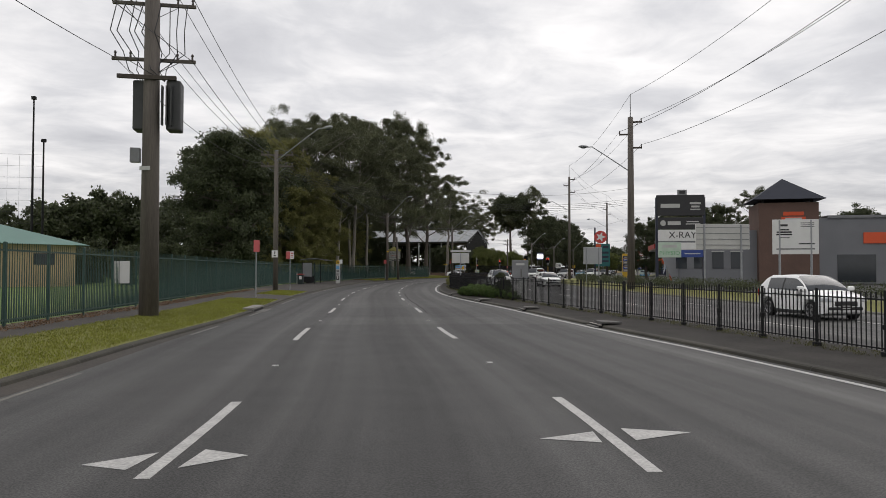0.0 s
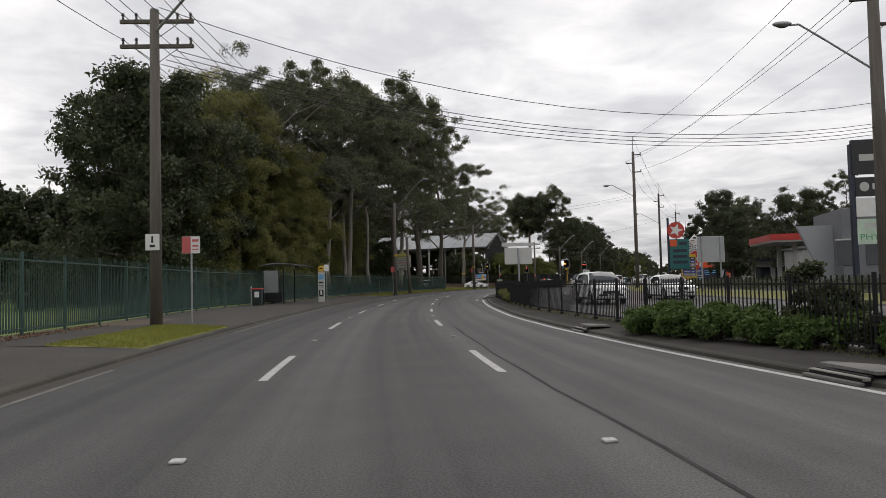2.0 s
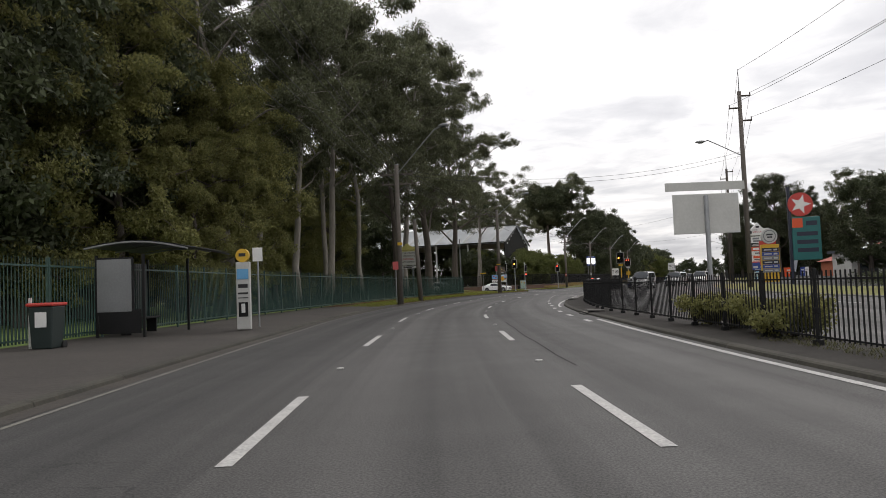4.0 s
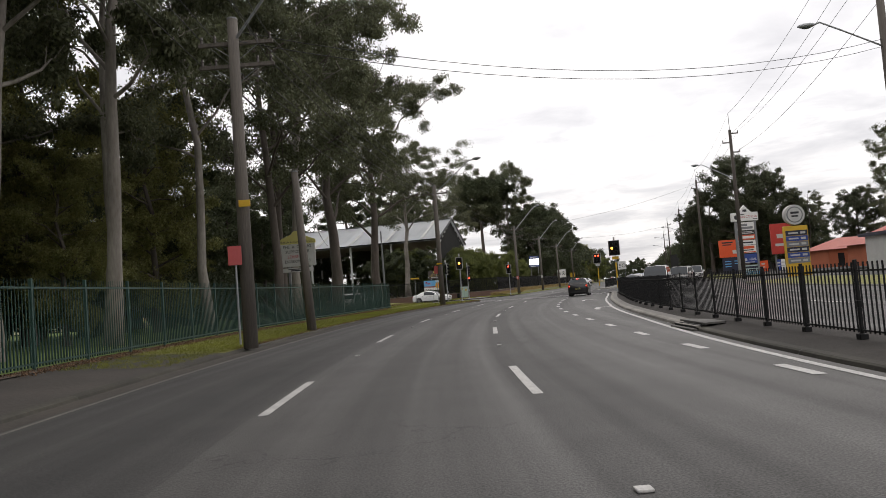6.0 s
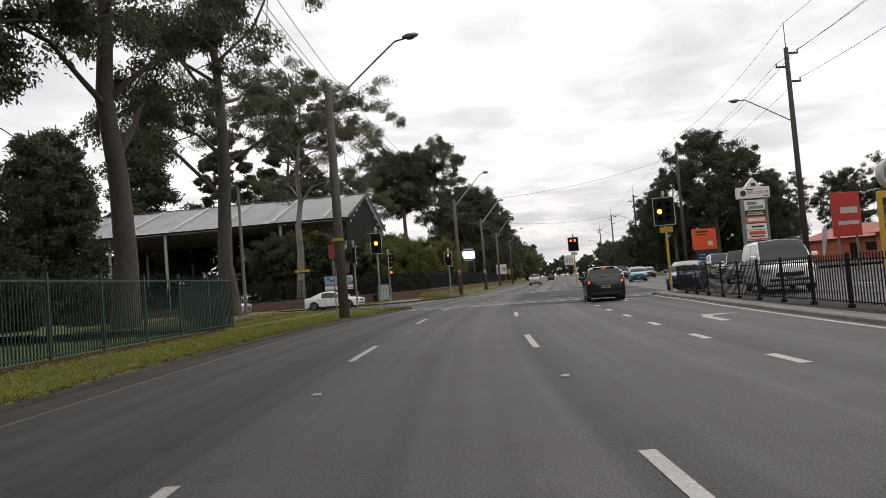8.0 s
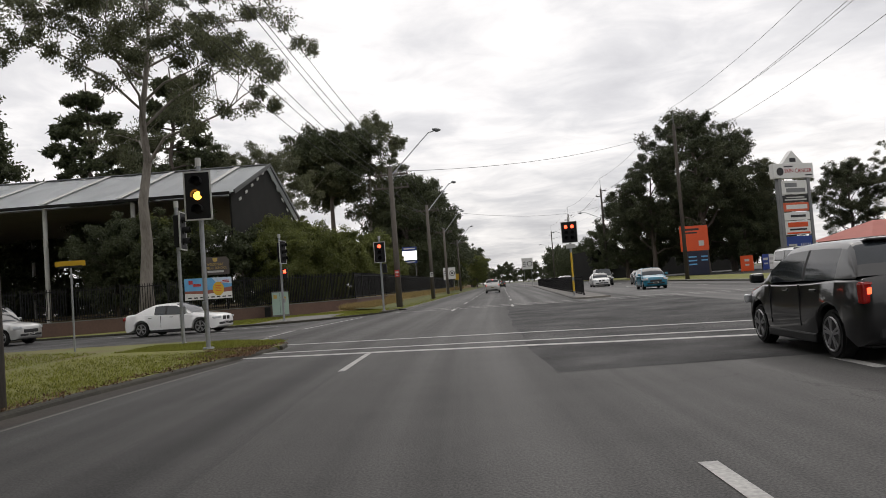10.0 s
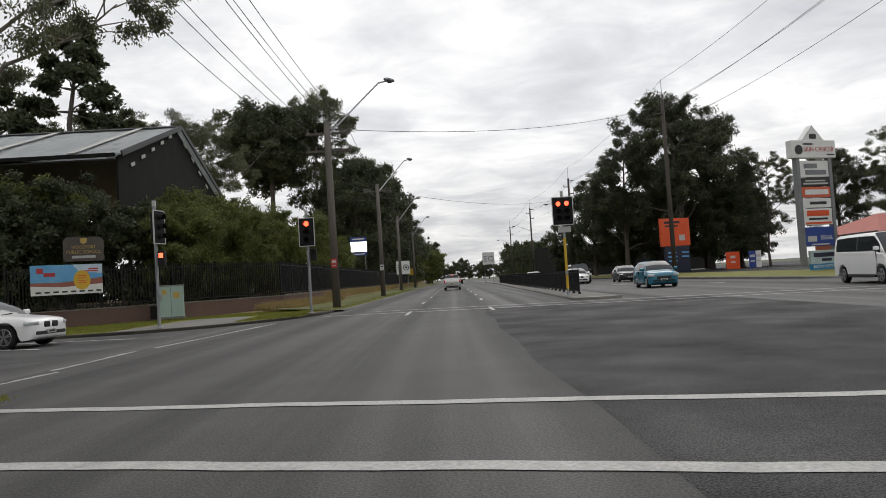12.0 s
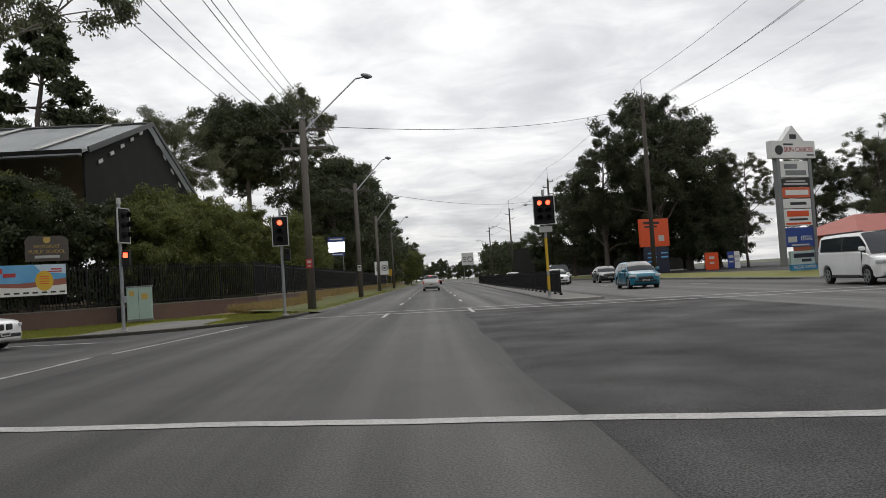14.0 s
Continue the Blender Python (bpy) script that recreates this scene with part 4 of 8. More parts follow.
timber_pole(-43.9, 179.1, 9.4, 0.21, -2, (8.9, 8.0), "brown timber power pole beyond the side street", lamp=(3.2, 3.4, 12.4), z=0.25)
timber_pole(-42.76, 202.5, 9.2, 0.2, -3, (8.7,), "brown timber power pole on the verge", lamp=(2.8, 4.6, 12.0), z=0.3)
timber_pole(-42.1, 233.0, 9.2, 0.2, -3, (8.7,), "brown timber power pole on the verge", lamp=(2.8, 3.0, 11.8), z=0.3)
timber_pole(-40.6, 262.0, 9.2, 0.2, -3, (8.7,), "brown timber power pole on the verge", lamp=(2.8, 3.0, 11.8), z=0.3)
RIGHT_POLES = [(12.5, 20.0, 16.0), (-3.2, 58.9, 15.9), (-17.6, 115.7, 18.5), (-17.1, 162.9, 18.4), (-15.6, 210.4, 18.9), (-14.2, 262.0, 18.5), (-13.3, 311.0, 18.5), (-10.5, 372.0, 18.5)]
for k, (x, y, h) in enumerate(RIGHT_POLES):
    lamp = {1: (-3.6, -1.3, 11.6), 2: (-3.3, 0.0, 12.65), 3: (-4.0, 0, 13.0), 5: (-4.0, 0, 12.5), 6: (-4, 0, 12.5), 7: (-4, 0, 12.5)}.get(k)
    steel_top_pole(x, y, h, lamp, r=0.31 if k == 1 else 0.23, wood=M_TIMBER if k < 3 else M_TIMBER_DARK)
timber_pole(-7.2, 258.0, 11.5, 0.2, 5, (), "plain dark timber pole near the big tree", lamp=(-2.4, -0.8, 12.6), dark=True)


def cable(pts, sag, r=0.018, name="overhead_cable", label="thin dark overhead cable"):
    if len(pts) > 2:
        for pair in zip(pts, pts[1:]):
            cable(pair, sag, r, name, label)
        return None
    cu = bpy.data.curves.new(name, "CURVE")
    cu.dimensions, cu.bevel_depth, cu.bevel_resolution = "3D", r, 1
    for a, b_ in zip(pts, pts[1:]):
        sp = cu.splines.new("POLY")
        n = 14
        sp.points.add(n)
        for i in range(n + 1):
            u = i / n
            p = Vector(a).lerp(Vector(b_), u)
            sp.points[i].co = (p.x, p.y, p.z - 4 * sag * u * (1 - u), 1)
    tmp = bpy.data.objects.new(name, cu)
    me = bpy.data.meshes.new_from_object(tmp)
    bpy.data.objects.remove(tmp)
    me.materials.clear()
    me.materials.append(M_WIRE)
    return tagged(new(name, me), label, "cable")


for dx, dz in ((0.85, -2.3 + 0.3), (-0.85, -3.0), (0.85, -4.1), (0.0, 0.0)):
    cable([(x + dx * (1 if k else 1), y + 0.15 * dx, h + dz) for k, (x, y, h) in enumerate(RIGHT_POLES)], 0.9, 0.014)
LEFT = [(-4.0, -12.0, 11.8, 2.9, 30), (-14.5, 17.1, 10.25, 2.57, 30), (-26.28, 43.1, 9.75, 2.3, 22), (-41.65, 97.7, 9.3, 2.3, 12), (-45.75, 140.3, 9.9, 2.3, 4), (-43.9, 179.1, 8.9, 2.3, -2), (-42.76, 202.5, 8.7, 2.3, -3), (-42.1, 233.0, 8.7, 2.3, -3), (-40.6, 262, 8.7, 2.3, -3)]
for u in (-0.46, -0.28, 0.28, 0.46):
    pts = [(x + math.cos(radians(rz)) * u * L - math.sin(radians(rz)) * 0.3, y + math.sin(radians(rz)) * u * L + math.cos(radians(rz)) * 0.3, z + 0.28) for x, y, z, L, rz in LEFT]
    cable(pts, 0.7, 0.012)
    if abs(u) > 0.3:
        cable([(x, y, z - 0.8 if i > 1 else z - 2.1) for i, (x, y, z) in enumerate(pts)], 0.8, 0.011)
for k in range(4):
    cable([(-26.2 + 0.2 * k, 43.3, 8.4 + 0.12 * k), (-3.2, 58.9, 6.97 + 0.15 * k)], 1.35, 0.012)
cable([(-26.2, 43.2, 10.2), (-3.2, 58.9, 8.3)], 1.7, 0.012)
cable([(-43.9, 179.1, 9.2), (-15.6, 210.4, 16.5)], 1.0, 0.016)
cable([(-42.76, 202.5, 9.0), (-14.2, 262.0, 13.5)], 1.2, 0.016)
for k in range(2):
    cable([(-41.65, 97.7, 9.4 + 0.3 * k), (-17.6, 115.7, 11.2 + 0.35 * k)], 1.4, 0.012)
cable([(-43.85, 106.5, 6.75), (-60.0, 150.0, 7.0)], 0.5, 0.016)


# ---------------------------------------------------------------- trees
def tube_path(bm, pts, radii, seg=8):
    rings = []
    for i, (p, r) in enumerate(zip(pts, radii)):
        d = (pts[min(i + 1, len(pts) - 1)] - pts[max(i - 1, 0)]).normalized()
        if i == 0:
            ref = Vector((1, 0, 0)) if abs(d.x) < 0.8 else Vector((0, 1, 0))
        u = (ref - d * ref.dot(d)).normalized()
        w = d.cross(u)
        rings.append([bm.verts.new(p + u * math.cos(2 * math.pi * k / seg) * r + w * math.sin(2 * math.pi * k / seg) * r) for k in range(seg)])
    for a, b_ in zip(rings, rings[1:]):
        for k in range(seg):
            bm.faces.new((a[k], a[(k + 1) % seg], b_[(k + 1) % seg], b_[k]))
    bm.faces.new(rings[-1])


def leaves_mesh(name, centres, radii, per, length, width, droop, rng, material, flat=0.75, lump=0):
    """Thousands of small separate leaves in clumps round the twig ends; lump splits each clump into that many smaller tufts."""
    c = np.asarray(centres, dtype=float)
    rr = np.asarray(radii, dtype=float)
    if lump:
        c, rr = np.repeat(c, lump, axis=0), np.repeat(rr, lump)
        d = rng.normal(size=(len(c), 3))
        d /= np.linalg.norm(d, axis=1)[:, None]
        c = c + d * (rr * rng.uniform(0.2, 0.8, len(c)))[:, None] * np.array([1, 1, flat])
        rr = rr * rng.uniform(0.42, 0.78, len(c))
        per = max(1, per // lump)
    c = np.repeat(c, per, axis=0)
    rr = np.repeat(rr, per)
    n = len(c)
    d = rng.normal(size=(n, 3))
    d /= np.linalg.norm(d, axis=1)[:, None]
    rad = rr * rng.uniform(0.0, 1.0, n) ** (0.5 if lump else 0.55)
    p = c + d * rad[:, None] * np.array([1, 1, flat])
    ax = rng.normal(size=(n, 3))
    ax[:, 2] -= droop
    ax /= np.linalg.norm(ax, axis=1)[:, None]
    side = np.cross(ax, rng.normal(size=(n, 3)))
    side /= np.linalg.norm(side, axis=1)[:, None] + 1e-9
    ln = length * rng.uniform(0.6, 1.3, n)[:, None]
    wd = width * rng.uniform(0.7, 1.3, n)[:, None]
    v = np.empty((n, 4, 3))
    v[:, 0] = p
    v[:, 1] = p + ax * ln * 0.45 + side * wd
    v[:, 2] = p + ax * ln
    v[:, 3] = p + ax * ln * 0.45 - side * wd
    me = bpy.data.meshes.new(name)
    me.vertices.add(n * 4)
    me.vertices.foreach_set("co", v.reshape(-1).astype(np.float32))
    me.loops.add(n * 4)
    me.loops.foreach_set("vertex_index", np.arange(n * 4, dtype=np.int32))
    me.polygons.add(n)
    me.polygons.foreach_set("loop_start", np.arange(0, n * 4, 4, dtype=np.int32))
    me.update(calc_edges=True)
    me.materials.append(material)
    return me


def make_tree(label, H, r0, crown_base, spread, limbs, twigs, clump, per, leaf, material, bark, seed, lean=(0.0, 0.0), droop=0.6, top=1.0, shape="gum", flat=0.75, lump=4):
    """A tapered, slightly bent trunk, crooked limbs, twigs along them, and clumps of leaves round the twigs."""
    rnd = random.Random(seed)
    rng = np.random.default_rng(seed)
    t = thing("tree", label, "tree")
    bm = bmesh.new()
    n = 9
    wob = 0.010
    pts = []
    for i in range(n):
        u = i / (n - 1)
        pts.append(Vector((lean[0] * u * u + rnd.uniform(-1, 1) * wob * H * (u > 0), lean[1] * u * u + rnd.uniform(-1, 1) * wob * H * (u > 0), H * 0.9 * u)))
    radii = [r0 * (1.25 if i == 0 else 1.0) * (1 - 0.85 * i / (n - 1)) for i in range(n)]
    tube_path(bm, pts, radii, 10)

    def along(u):
        f = u * (n - 1)
        i = min(int(f), n - 2)
        return pts[i].lerp(pts[i + 1], f - i)

    ends, rads = [], []
    for k in range(limbs):
        if shape == "cone":
            u = crown_base + (0.98 - crown_base) * (k // 5 + 0.12 * rnd.random()) / (limbs / 5)
        else:
            u = crown_base + (0.97 - crown_base) * (k + rnd.random()) / limbs
        u = min(u, 0.98)
        a = along(u)
        ang = k * 2.399 + rnd.uniform(-0.5, 0.5)
        rel = (u - crown_base) / (1 - crown_base)
        if shape == "gum":
            reach = spread * (0.55 + 0.6 * math.sin(math.pi * min(1, rel * 0.8 + 0.2))) * rnd.uniform(0.65, 1.15)
            rise = rnd.uniform(0.35, 0.95) * reach
        elif shape == "cone":
            reach = spread * (1.05 - rel) * rnd.uniform(0.75, 1.1)
            rise = rnd.uniform(0.02, 0.22) * reach
        else:
            reach = spread * (0.35 + 0.75 * math.sin(math.pi * (0.12 + 0.80 * rel))) * rnd.uniform(0.75, 1.1)
            rise = rnd.uniform(0.05, 0.6) * reach
        out = Vector((math.cos(ang), math.sin(ang), 0))
        side = Vector((-out.y, out.x, 0))
        rb = r0 * 0.42 * (1 - 0.75 * u)
        bend = rnd.uniform(-0.22, 0.22) * reach
        limb = []
        for q in (0.0, 0.22, 0.45, 0.65, 0.85):
            wig = (0.05 * reach if shape == "gum" else 0.02 * reach) * (q > 0)
            limb.append(a + out * reach * q + side * bend * q * q + Vector((rnd.uniform(-wig, wig), rnd.uniform(-wig, wig), rise * q ** 0.8 + rnd.uniform(-wig, wig))))
        tube_path(bm, limb, [rb, rb * 0.78, rb * 0.58, rb * 0.42, rb * 0.25], 6)
        for j in range(twigs):
            near = {"gum": 0.45, "cone": 0.5 if H > 20 else 0.25}.get(shape, 0.3)
            f = near + (1 - near) * (j + rnd.random()) / twigs
            f = min(f, 1.0) * 3.999
            i = min(int(f), 3)
            s0 = limb[i].lerp(limb[i + 1], f - i)
            dv = Vector((rnd.gauss(0, 1), rnd.gauss(0, 1), rnd.gauss(0.45, 0.7))).normalized()
            if shape == "cone":
                e = s0 + (out * 0.7 + side * rnd.uniform(-0.9, 0.9) + Vector((0, 0, rnd.uniform(0.1, 0.6)))).normalized() * (0.4 + reach * rnd.uniform(0.08, 0.2))
            else:
                e = s0 + (out * 0.5 + dv).normalized() * reach * rnd.uniform(0.22, 0.5)
            e.z = min(e.z, H * top)
            tube_path(bm, [s0, s0.lerp(e, 0.5) + Vector((rnd.gauss(0, 0.08), rnd.gauss(0, 0.08), 0.1)), e], [rb * 0.3, rb * 0.2, rb * 0.08], 4)
            ends.append(tuple(e))
            rads.append(clump * rnd.uniform(0.65, 1.3))
            if rnd.random() < (0.45 if shape == "gum" else 0.6):
                q = s0.lerp(e, rnd.uniform(0.3, 0.7)) + Vector((rnd.gauss(0, 0.5), rnd.gauss(0, 0.5), rnd.gauss(0, 0.4)))
                ends.append(tuple(q))
                rads.append(clump * rnd.uniform(0.5, 0.9))
    part("trunk", bm, bark, t, smooth=True)
    me = leaves_mesh("crown", ends, rads, per, leaf[0], leaf[1], droop, rng, material, flat, lump)
    crown = new("crown", me)
    crown.parent = t
    return t


def plant(proto, x, y, z, rz, s=1.0, label=""):
    c = copy_thing(proto, pose(x, y, z, 0, 0, rz) @ Matrix.Scale(s, 4))
    if label:
        c["label"] = label
    return c


GUM_A = make_tree("tall gum tree with a pale trunk and open grey-green crown", 27, 0.25, 0.32, 5.6, 16, 6, 1.05, 400, (0.22, 0.044), M_LEAF_GUM, M_BARK_PALE, 11, (1.9, 0.5), 1.1, lump=5)
GUM_B = make_tree("tall gum tree with a dark rough trunk and open crown", 26, 0.27, 0.25, 6.0, 17, 6, 1.08, 400, (0.22, 0.044), M_LEAF_GUM, M_BARK, 23, (-1.0, 0.8), 1.1, lump=5)
GUM_C = make_tree("slender gum tree with pale forked limbs", 22, 0.25, 0.34, 4.8, 14, 6, 1.0, 400, (0.21, 0.042), M_LEAF_GUM, M_BARK_PALE, 37, (2.1, -0.6), 1.1, lump=5)
DENSE_A = make_tree("broad dense leafy tree with dark green foliage down to its skirt", 17, 0.42, 0.10, 5.6, 24, 6, 1.4, 250, (0.34, 0.075), M_LEAF_DARK, M_BARK, 41, (0.4, 0.3), 0.5, shape="round", lump=3)
DENSE_B = make_tree("tall dense olive-green tree with hanging foliage", 20, 0.30, 0.06, 4.6, 24, 6, 1.15, 400, (0.20, 0.048), M_LEAF_OLIVE, M_BARK, 53, (-0.4, 0.3), 0.9, shape="round", lump=3)
FAR_TREE = make_tree("broad dark green tree standing far off", 17, 0.42, 0.10, 5.6, 20, 6, 1.5, 44, (0.75, 0.24), M_LEAF_DARK, M_BARK, 43, (0.4, 0.3), 0.4, shape="round")
FAR_GUM = make_tree("broad gum tree with a heavy layered crown standing far off", 24, 0.50, 0.18, 7.0, 22, 7, 1.38, 330, (0.34, 0.078), M_LEAF_FAR, M_BARK, 47, (0.6, 0.3), 0.8, flat=0.75)
LIGHT_A = make_tree("bushy light green tree", 9, 0.2, 0.08, 3.4, 18, 6, 1.05, 260, (0.24, 0.055), M_LEAF_LIGHT, M_BARK, 61, (0.2, 0.2), 0.5, shape="round", lump=3)
ROUND = make_tree("compact dark round-headed tree", 21, 0.46, 0.66, 4.9, 28, 7, 1.25, 300, (0.30, 0.08), M_LEAF_DARK, M_BARK, 71, (0.4, 0.2), 0.2, shape="round")
PINE = make_tree("tall dark conifer with level tiered branches", 27, 0.42, 0.18, 8.2, 50, 6, 0.62, 84, (0.42, 0.10), M_LEAF_DARK, M_BARK, 83, (0.3, 0.2), 0.0, shape="cone", flat=0.7, lump=2)
OVER = make_tree("spreading gum tree with a pale smooth trunk and forked limbs", 22, 0.42, 0.47, 8.2, 13, 8, 1.05, 540, (0.20, 0.042), M_LEAF_GUM, M_BARK_PALE, 97, (1.4, -0.6), 1.0, flat=0.75, lump=5)
CYPRESS = make_tree("dense dark conifer with a pointed crown", 15, 0.3, 0.03, 3.6, 44, 4, 0.85, 170, (0.28, 0.06), M_LEAF_DARK, M_BARK, 103, (0.2, 0.1), 0.3, shape="cone", flat=0.8)
BIG = make_tree("thick-trunked gum tree with dark brown bark and an open crown", 25, 0.44, 0.27, 6.6, 14, 8, 1.05, 460, (0.21, 0.042), M_LEAF_GUM, M_BARK, 29, (0.6, 0.4), 1.3, lump=5)
HEDGE = make_tree("low dark shrubby tree behind the fence", 4.6, 0.09, 0.04, 1.7, 12, 5, 0.75, 140, (0.22, 0.055), M_LEAF_DARK, M_BARK, 113, (0.1, 0.1), 0.3, shape="round")
protos = {"F": FAR_TREE, "K": FAR_GUM, "H": HEDGE, "O": OVER, "Y": CYPRESS, "G": BIG, "A": GUM_A, "B": GUM_B, "C": GUM_C, "D": DENSE_A, "E": DENSE_B, "L": LIGHT_A, "R": ROUND, "P": PINE}
placed = set()


def grow(kind, x, y, rz, s=1.0, z=0.25, label=""):
    if kind == "D" and (x < -72 or x > 34 or y > 290 or s < 0.45):
        kind = "F"
    p = protos[kind]
    if kind not in placed:
        placed.add(kind)
        p.matrix_basis = pose(x, y, z, 0, 0, rz) @ Matrix.Scale(s, 4)
        return p
    return plant(p, x, y, z, rz, s, label)


# the dark wall of trees behind the school fence
for row in (("D", -45.6, 64.5, 10, 0.96), ("D", -49.8, 71, 60, 1.05), ("D", -51.5, 74.5, 80, 1.06), ("E", -47.5, 72, 30, 0.92), ("D", -54.5, 79, 200, 1.15), ("E", -47.0, 77, 150, 1.0), ("D", -52.5, 80, 290, 1.16), ("O", -47.6, 86, 250, 0.98), ("E", -45.6, 80.5, 130, 0.55), ("E", -51.5, 86.5, 200, 0.7), ("E", -47.9, 87.6, 300, 0.86), ("E", -46.6, 83.6, 40, 0.78), ("E", -57.5, 106.5, 210, 0.98), ("A", -55.6, 101.8, 40, 0.95), ("E", -53.4, 104.0, 90, 0.5), ("B", -53.0, 90, 20, 0.93), ("B", -54.5, 90, 50, 0.97), ("A", -49.5, 92.5, 170, 0.93), ("C", -48.6, 95.5, 110, 1.1)):
    grow(*row)
for row in (("C", -49.3, 101.6, 15, 1.12), ("A", -51.0, 104, 100, 1.05), ("E", -57.0, 101, 310, 0.62), ("D", -59, 108, 40, 0.62), ("A", -51.5, 112, 200, 1.12), ("E", -56.0, 114, 60, 0.8), ("B", -51.0, 119, 10, 1.2), ("E", -61.5, 119, 170, 0.75), ("B", -54.5, 127, 140, 1.25), ("G", -53.2, 145.3, 230, 1.02, 0.42), ("C", -52.3, 124.5, 60, 1.3), ("G", -53.8, 135.8, 100, 1.14), ("Y", -82.0, 174.5, 80, 1.3), ("Y", -84.6, 173.0, 20, 1.1), ("Y", -92, 207.0, 20, 1.6)):
    grow(*row)
for row in (("Y", -100, 200, 90, 1.55), ("Y", -107, 212, 160, 1.6), ("D", -98, 190, 30, 0.8), ("D", -74, 150, 60, 0.5), ("D", -66, 126, 100, 1.1), ("D", -70, 112, 240, 1.2), ("D", -67, 95, 20, 0.7), ("D", -57.6, 130.5, 130, 0.5), ("O", -58.2, 173.2, 0, 1.0), ("D", -61, 90, 100, 0.6)):
    grow(*row)
# shrubs and trees by the school hall and along the straight
for x, y, s in ((-59.5, 180.5, 0.8), (-52.5, 182.0, 0.78), (-50.5, 186.0, 0.8), (-53.6, 187.5, 1.0), (-53.0, 193.5, 1.0), (-52.8, 199.0, 0.95), (-49.8, 192.5, 0.85), (-49.2, 200, 0.9), (-49.0, 208, 0.85), (-48.5, 216, 0.8)):
    grow("L", x, y, (x * 37 + y * 11) % 360, s, 0.4)
for x, y, s in ((-60.8, 179.6, 0.46), (-57.6, 180.2, 0.46), (-55.0, 181.4, 0.44), (-63.4, 180.4, 0.46), (-59.0, 178.0, 0.42)):
    grow("D", x, y, (x * 17 + y * 7) % 360, s, 0.3, "dark hedge-like shrub tree behind the low wall")
for row in (("R", -60.0, 247.0, 20, 1.33), ("C", -55.0, 251, 80, 1.36), ("P", -70.4, 208.5, 0, 1.12), ("P", -80.0, 209.5, 70, 0.98), ("O", -68.0, 221, 30, 0.93), ("O", -64.6, 223, 140, 0.90), ("O", -74.5, 219, 240, 0.90), ("D", -48.5, 246, 30, 1.15), ("D", -49.5, 256, 160, 1.32), ("D", -47.5, 268, 250, 1.3), ("D", -46.5, 282, 50, 1.22), ("D", -44.5, 300, 130, 1.1), ("L", -42.0, 318, 30, 1.15), ("E", -41.0, 336, 60, 0.75)):
    grow(*row)
for row in (("D", -38, 360, 10, 0.85), ("L", -36.5, 345, 90, 1.3), ("D", -5.5, 392, 40, 0.9), ("D", -4, 420, 100, 0.95), ("Y", -92, 166, 50, 0.95), ("D", -46.0, 290, 70, 1.1), ("D", -43.5, 312, 200, 1.0), ("D", -41.5, 330, 20, 0.95), ("D", -37.5, 352, 140, 0.9), ("D", -37.0, 375, 80, 0.95), ("D", -37.5, 402, 170, 0.95), ("D", -7.5, 352, 60, 0.75), ("D", -6.0, 375, 250, 0.8)):
    grow(*row)
# across the road
for row in (("K", -3.5, 241, 100, 1.04), ("K", -9.5, 247, 10, 0.76), ("K", 3.2, 248, 200, 0.84), ("D", -2.0, 254, 60, 1.1), ("D", -8.0, 257, 0, 0.85), ("D", 3.5, 243, 110, 0.75), ("D", 9.5, 252, 20, 0.9), ("D", 8, 262, 40, 0.7), ("D", 14, 258, 140, 0.7), ("D", 2, 266, 10, 0.62), ("D", -10.5, 262, 60, 0.9), ("B", 9.5, 243, 150, 0.70), ("K", 18, 240, 50, 0.62), ("K", 26, 236, 210, 0.62), ("D", 38, 244, 10, 1.0), ("B", 22, 232, 250, 0.75), ("D", 32, 240, 20, 0.95), ("D", 46, 228, 70, 1.0), ("D", 52, 215, 80, 0.95), ("D", -9.5, 290, 160, 0.7), ("D", -8.0, 330, 260, 0.7)):
    grow(*row)
for row in (("D", -3, 370, 60, 0.8), ("D", -6.4, 127.0, 70, 0.62, 0.2), ("D", 14, 184, 60, 0.85, 0.2), ("D", 26, 176, 160, 0.85), ("D", 4.5, 150, 40, 0.9, 0.0), ("B", 12.0, 152, 10, 0.75, -0.02), ("D", 26, 130, 130, 0.72), ("B", 36, 124, 40, 0.55), ("D", 48, 150, 140, 0.9), ("B", -2.0, 158, 80, 0.62, -0.02), ("D", 18, 205, 10, 0.9), ("D", 66, 180, 60, 1.0)):
    grow(*row)
for k in range(36):
    grow("D", -95 + 4.4 * k, 612 + 9 * (k % 3), 67 * k % 360, 0.62 + 0.14 * (k % 4), -0.12)
# a closing belt of trees far behind the school and the shops
for k in range(12):
    grow("D", -84 - 6 * (k % 2), 80 + 8 * k, 47 * k % 360, 0.8 + 0.05 * (k % 4), 0.25)
for k in range(14):
    grow("D", -57.5 - 2.5 * (k % 3), 52 + 5.5 * k, 61 * k % 360, 0.30 + 0.03 * (k % 4), 0.25, "low dark understorey tree behind the fence")
for k in range(9):
    grow("E" if k % 3 == 0 else "D", -62 - 3 * (k % 3), 84 + 7 * k, 67 * k % 360, 0.42 + 0.04 * (k % 4), 0.25, "smaller dark understorey tree")
for k in range(12):
    grow("D", 62 + 8 * (k % 2), 60 + 18 * k, 83 * k % 360, 0.75 + 0.06 * (k % 3), 0.15 if not 143 < 60 + 18 * k < 178 else -0.1)
for k in range(6):
    grow("D", -70 - 12 * k, 195 + 9 * (k % 3), 83 * k % 360, 0.8 + 0.06 * (k % 3), 0.3)
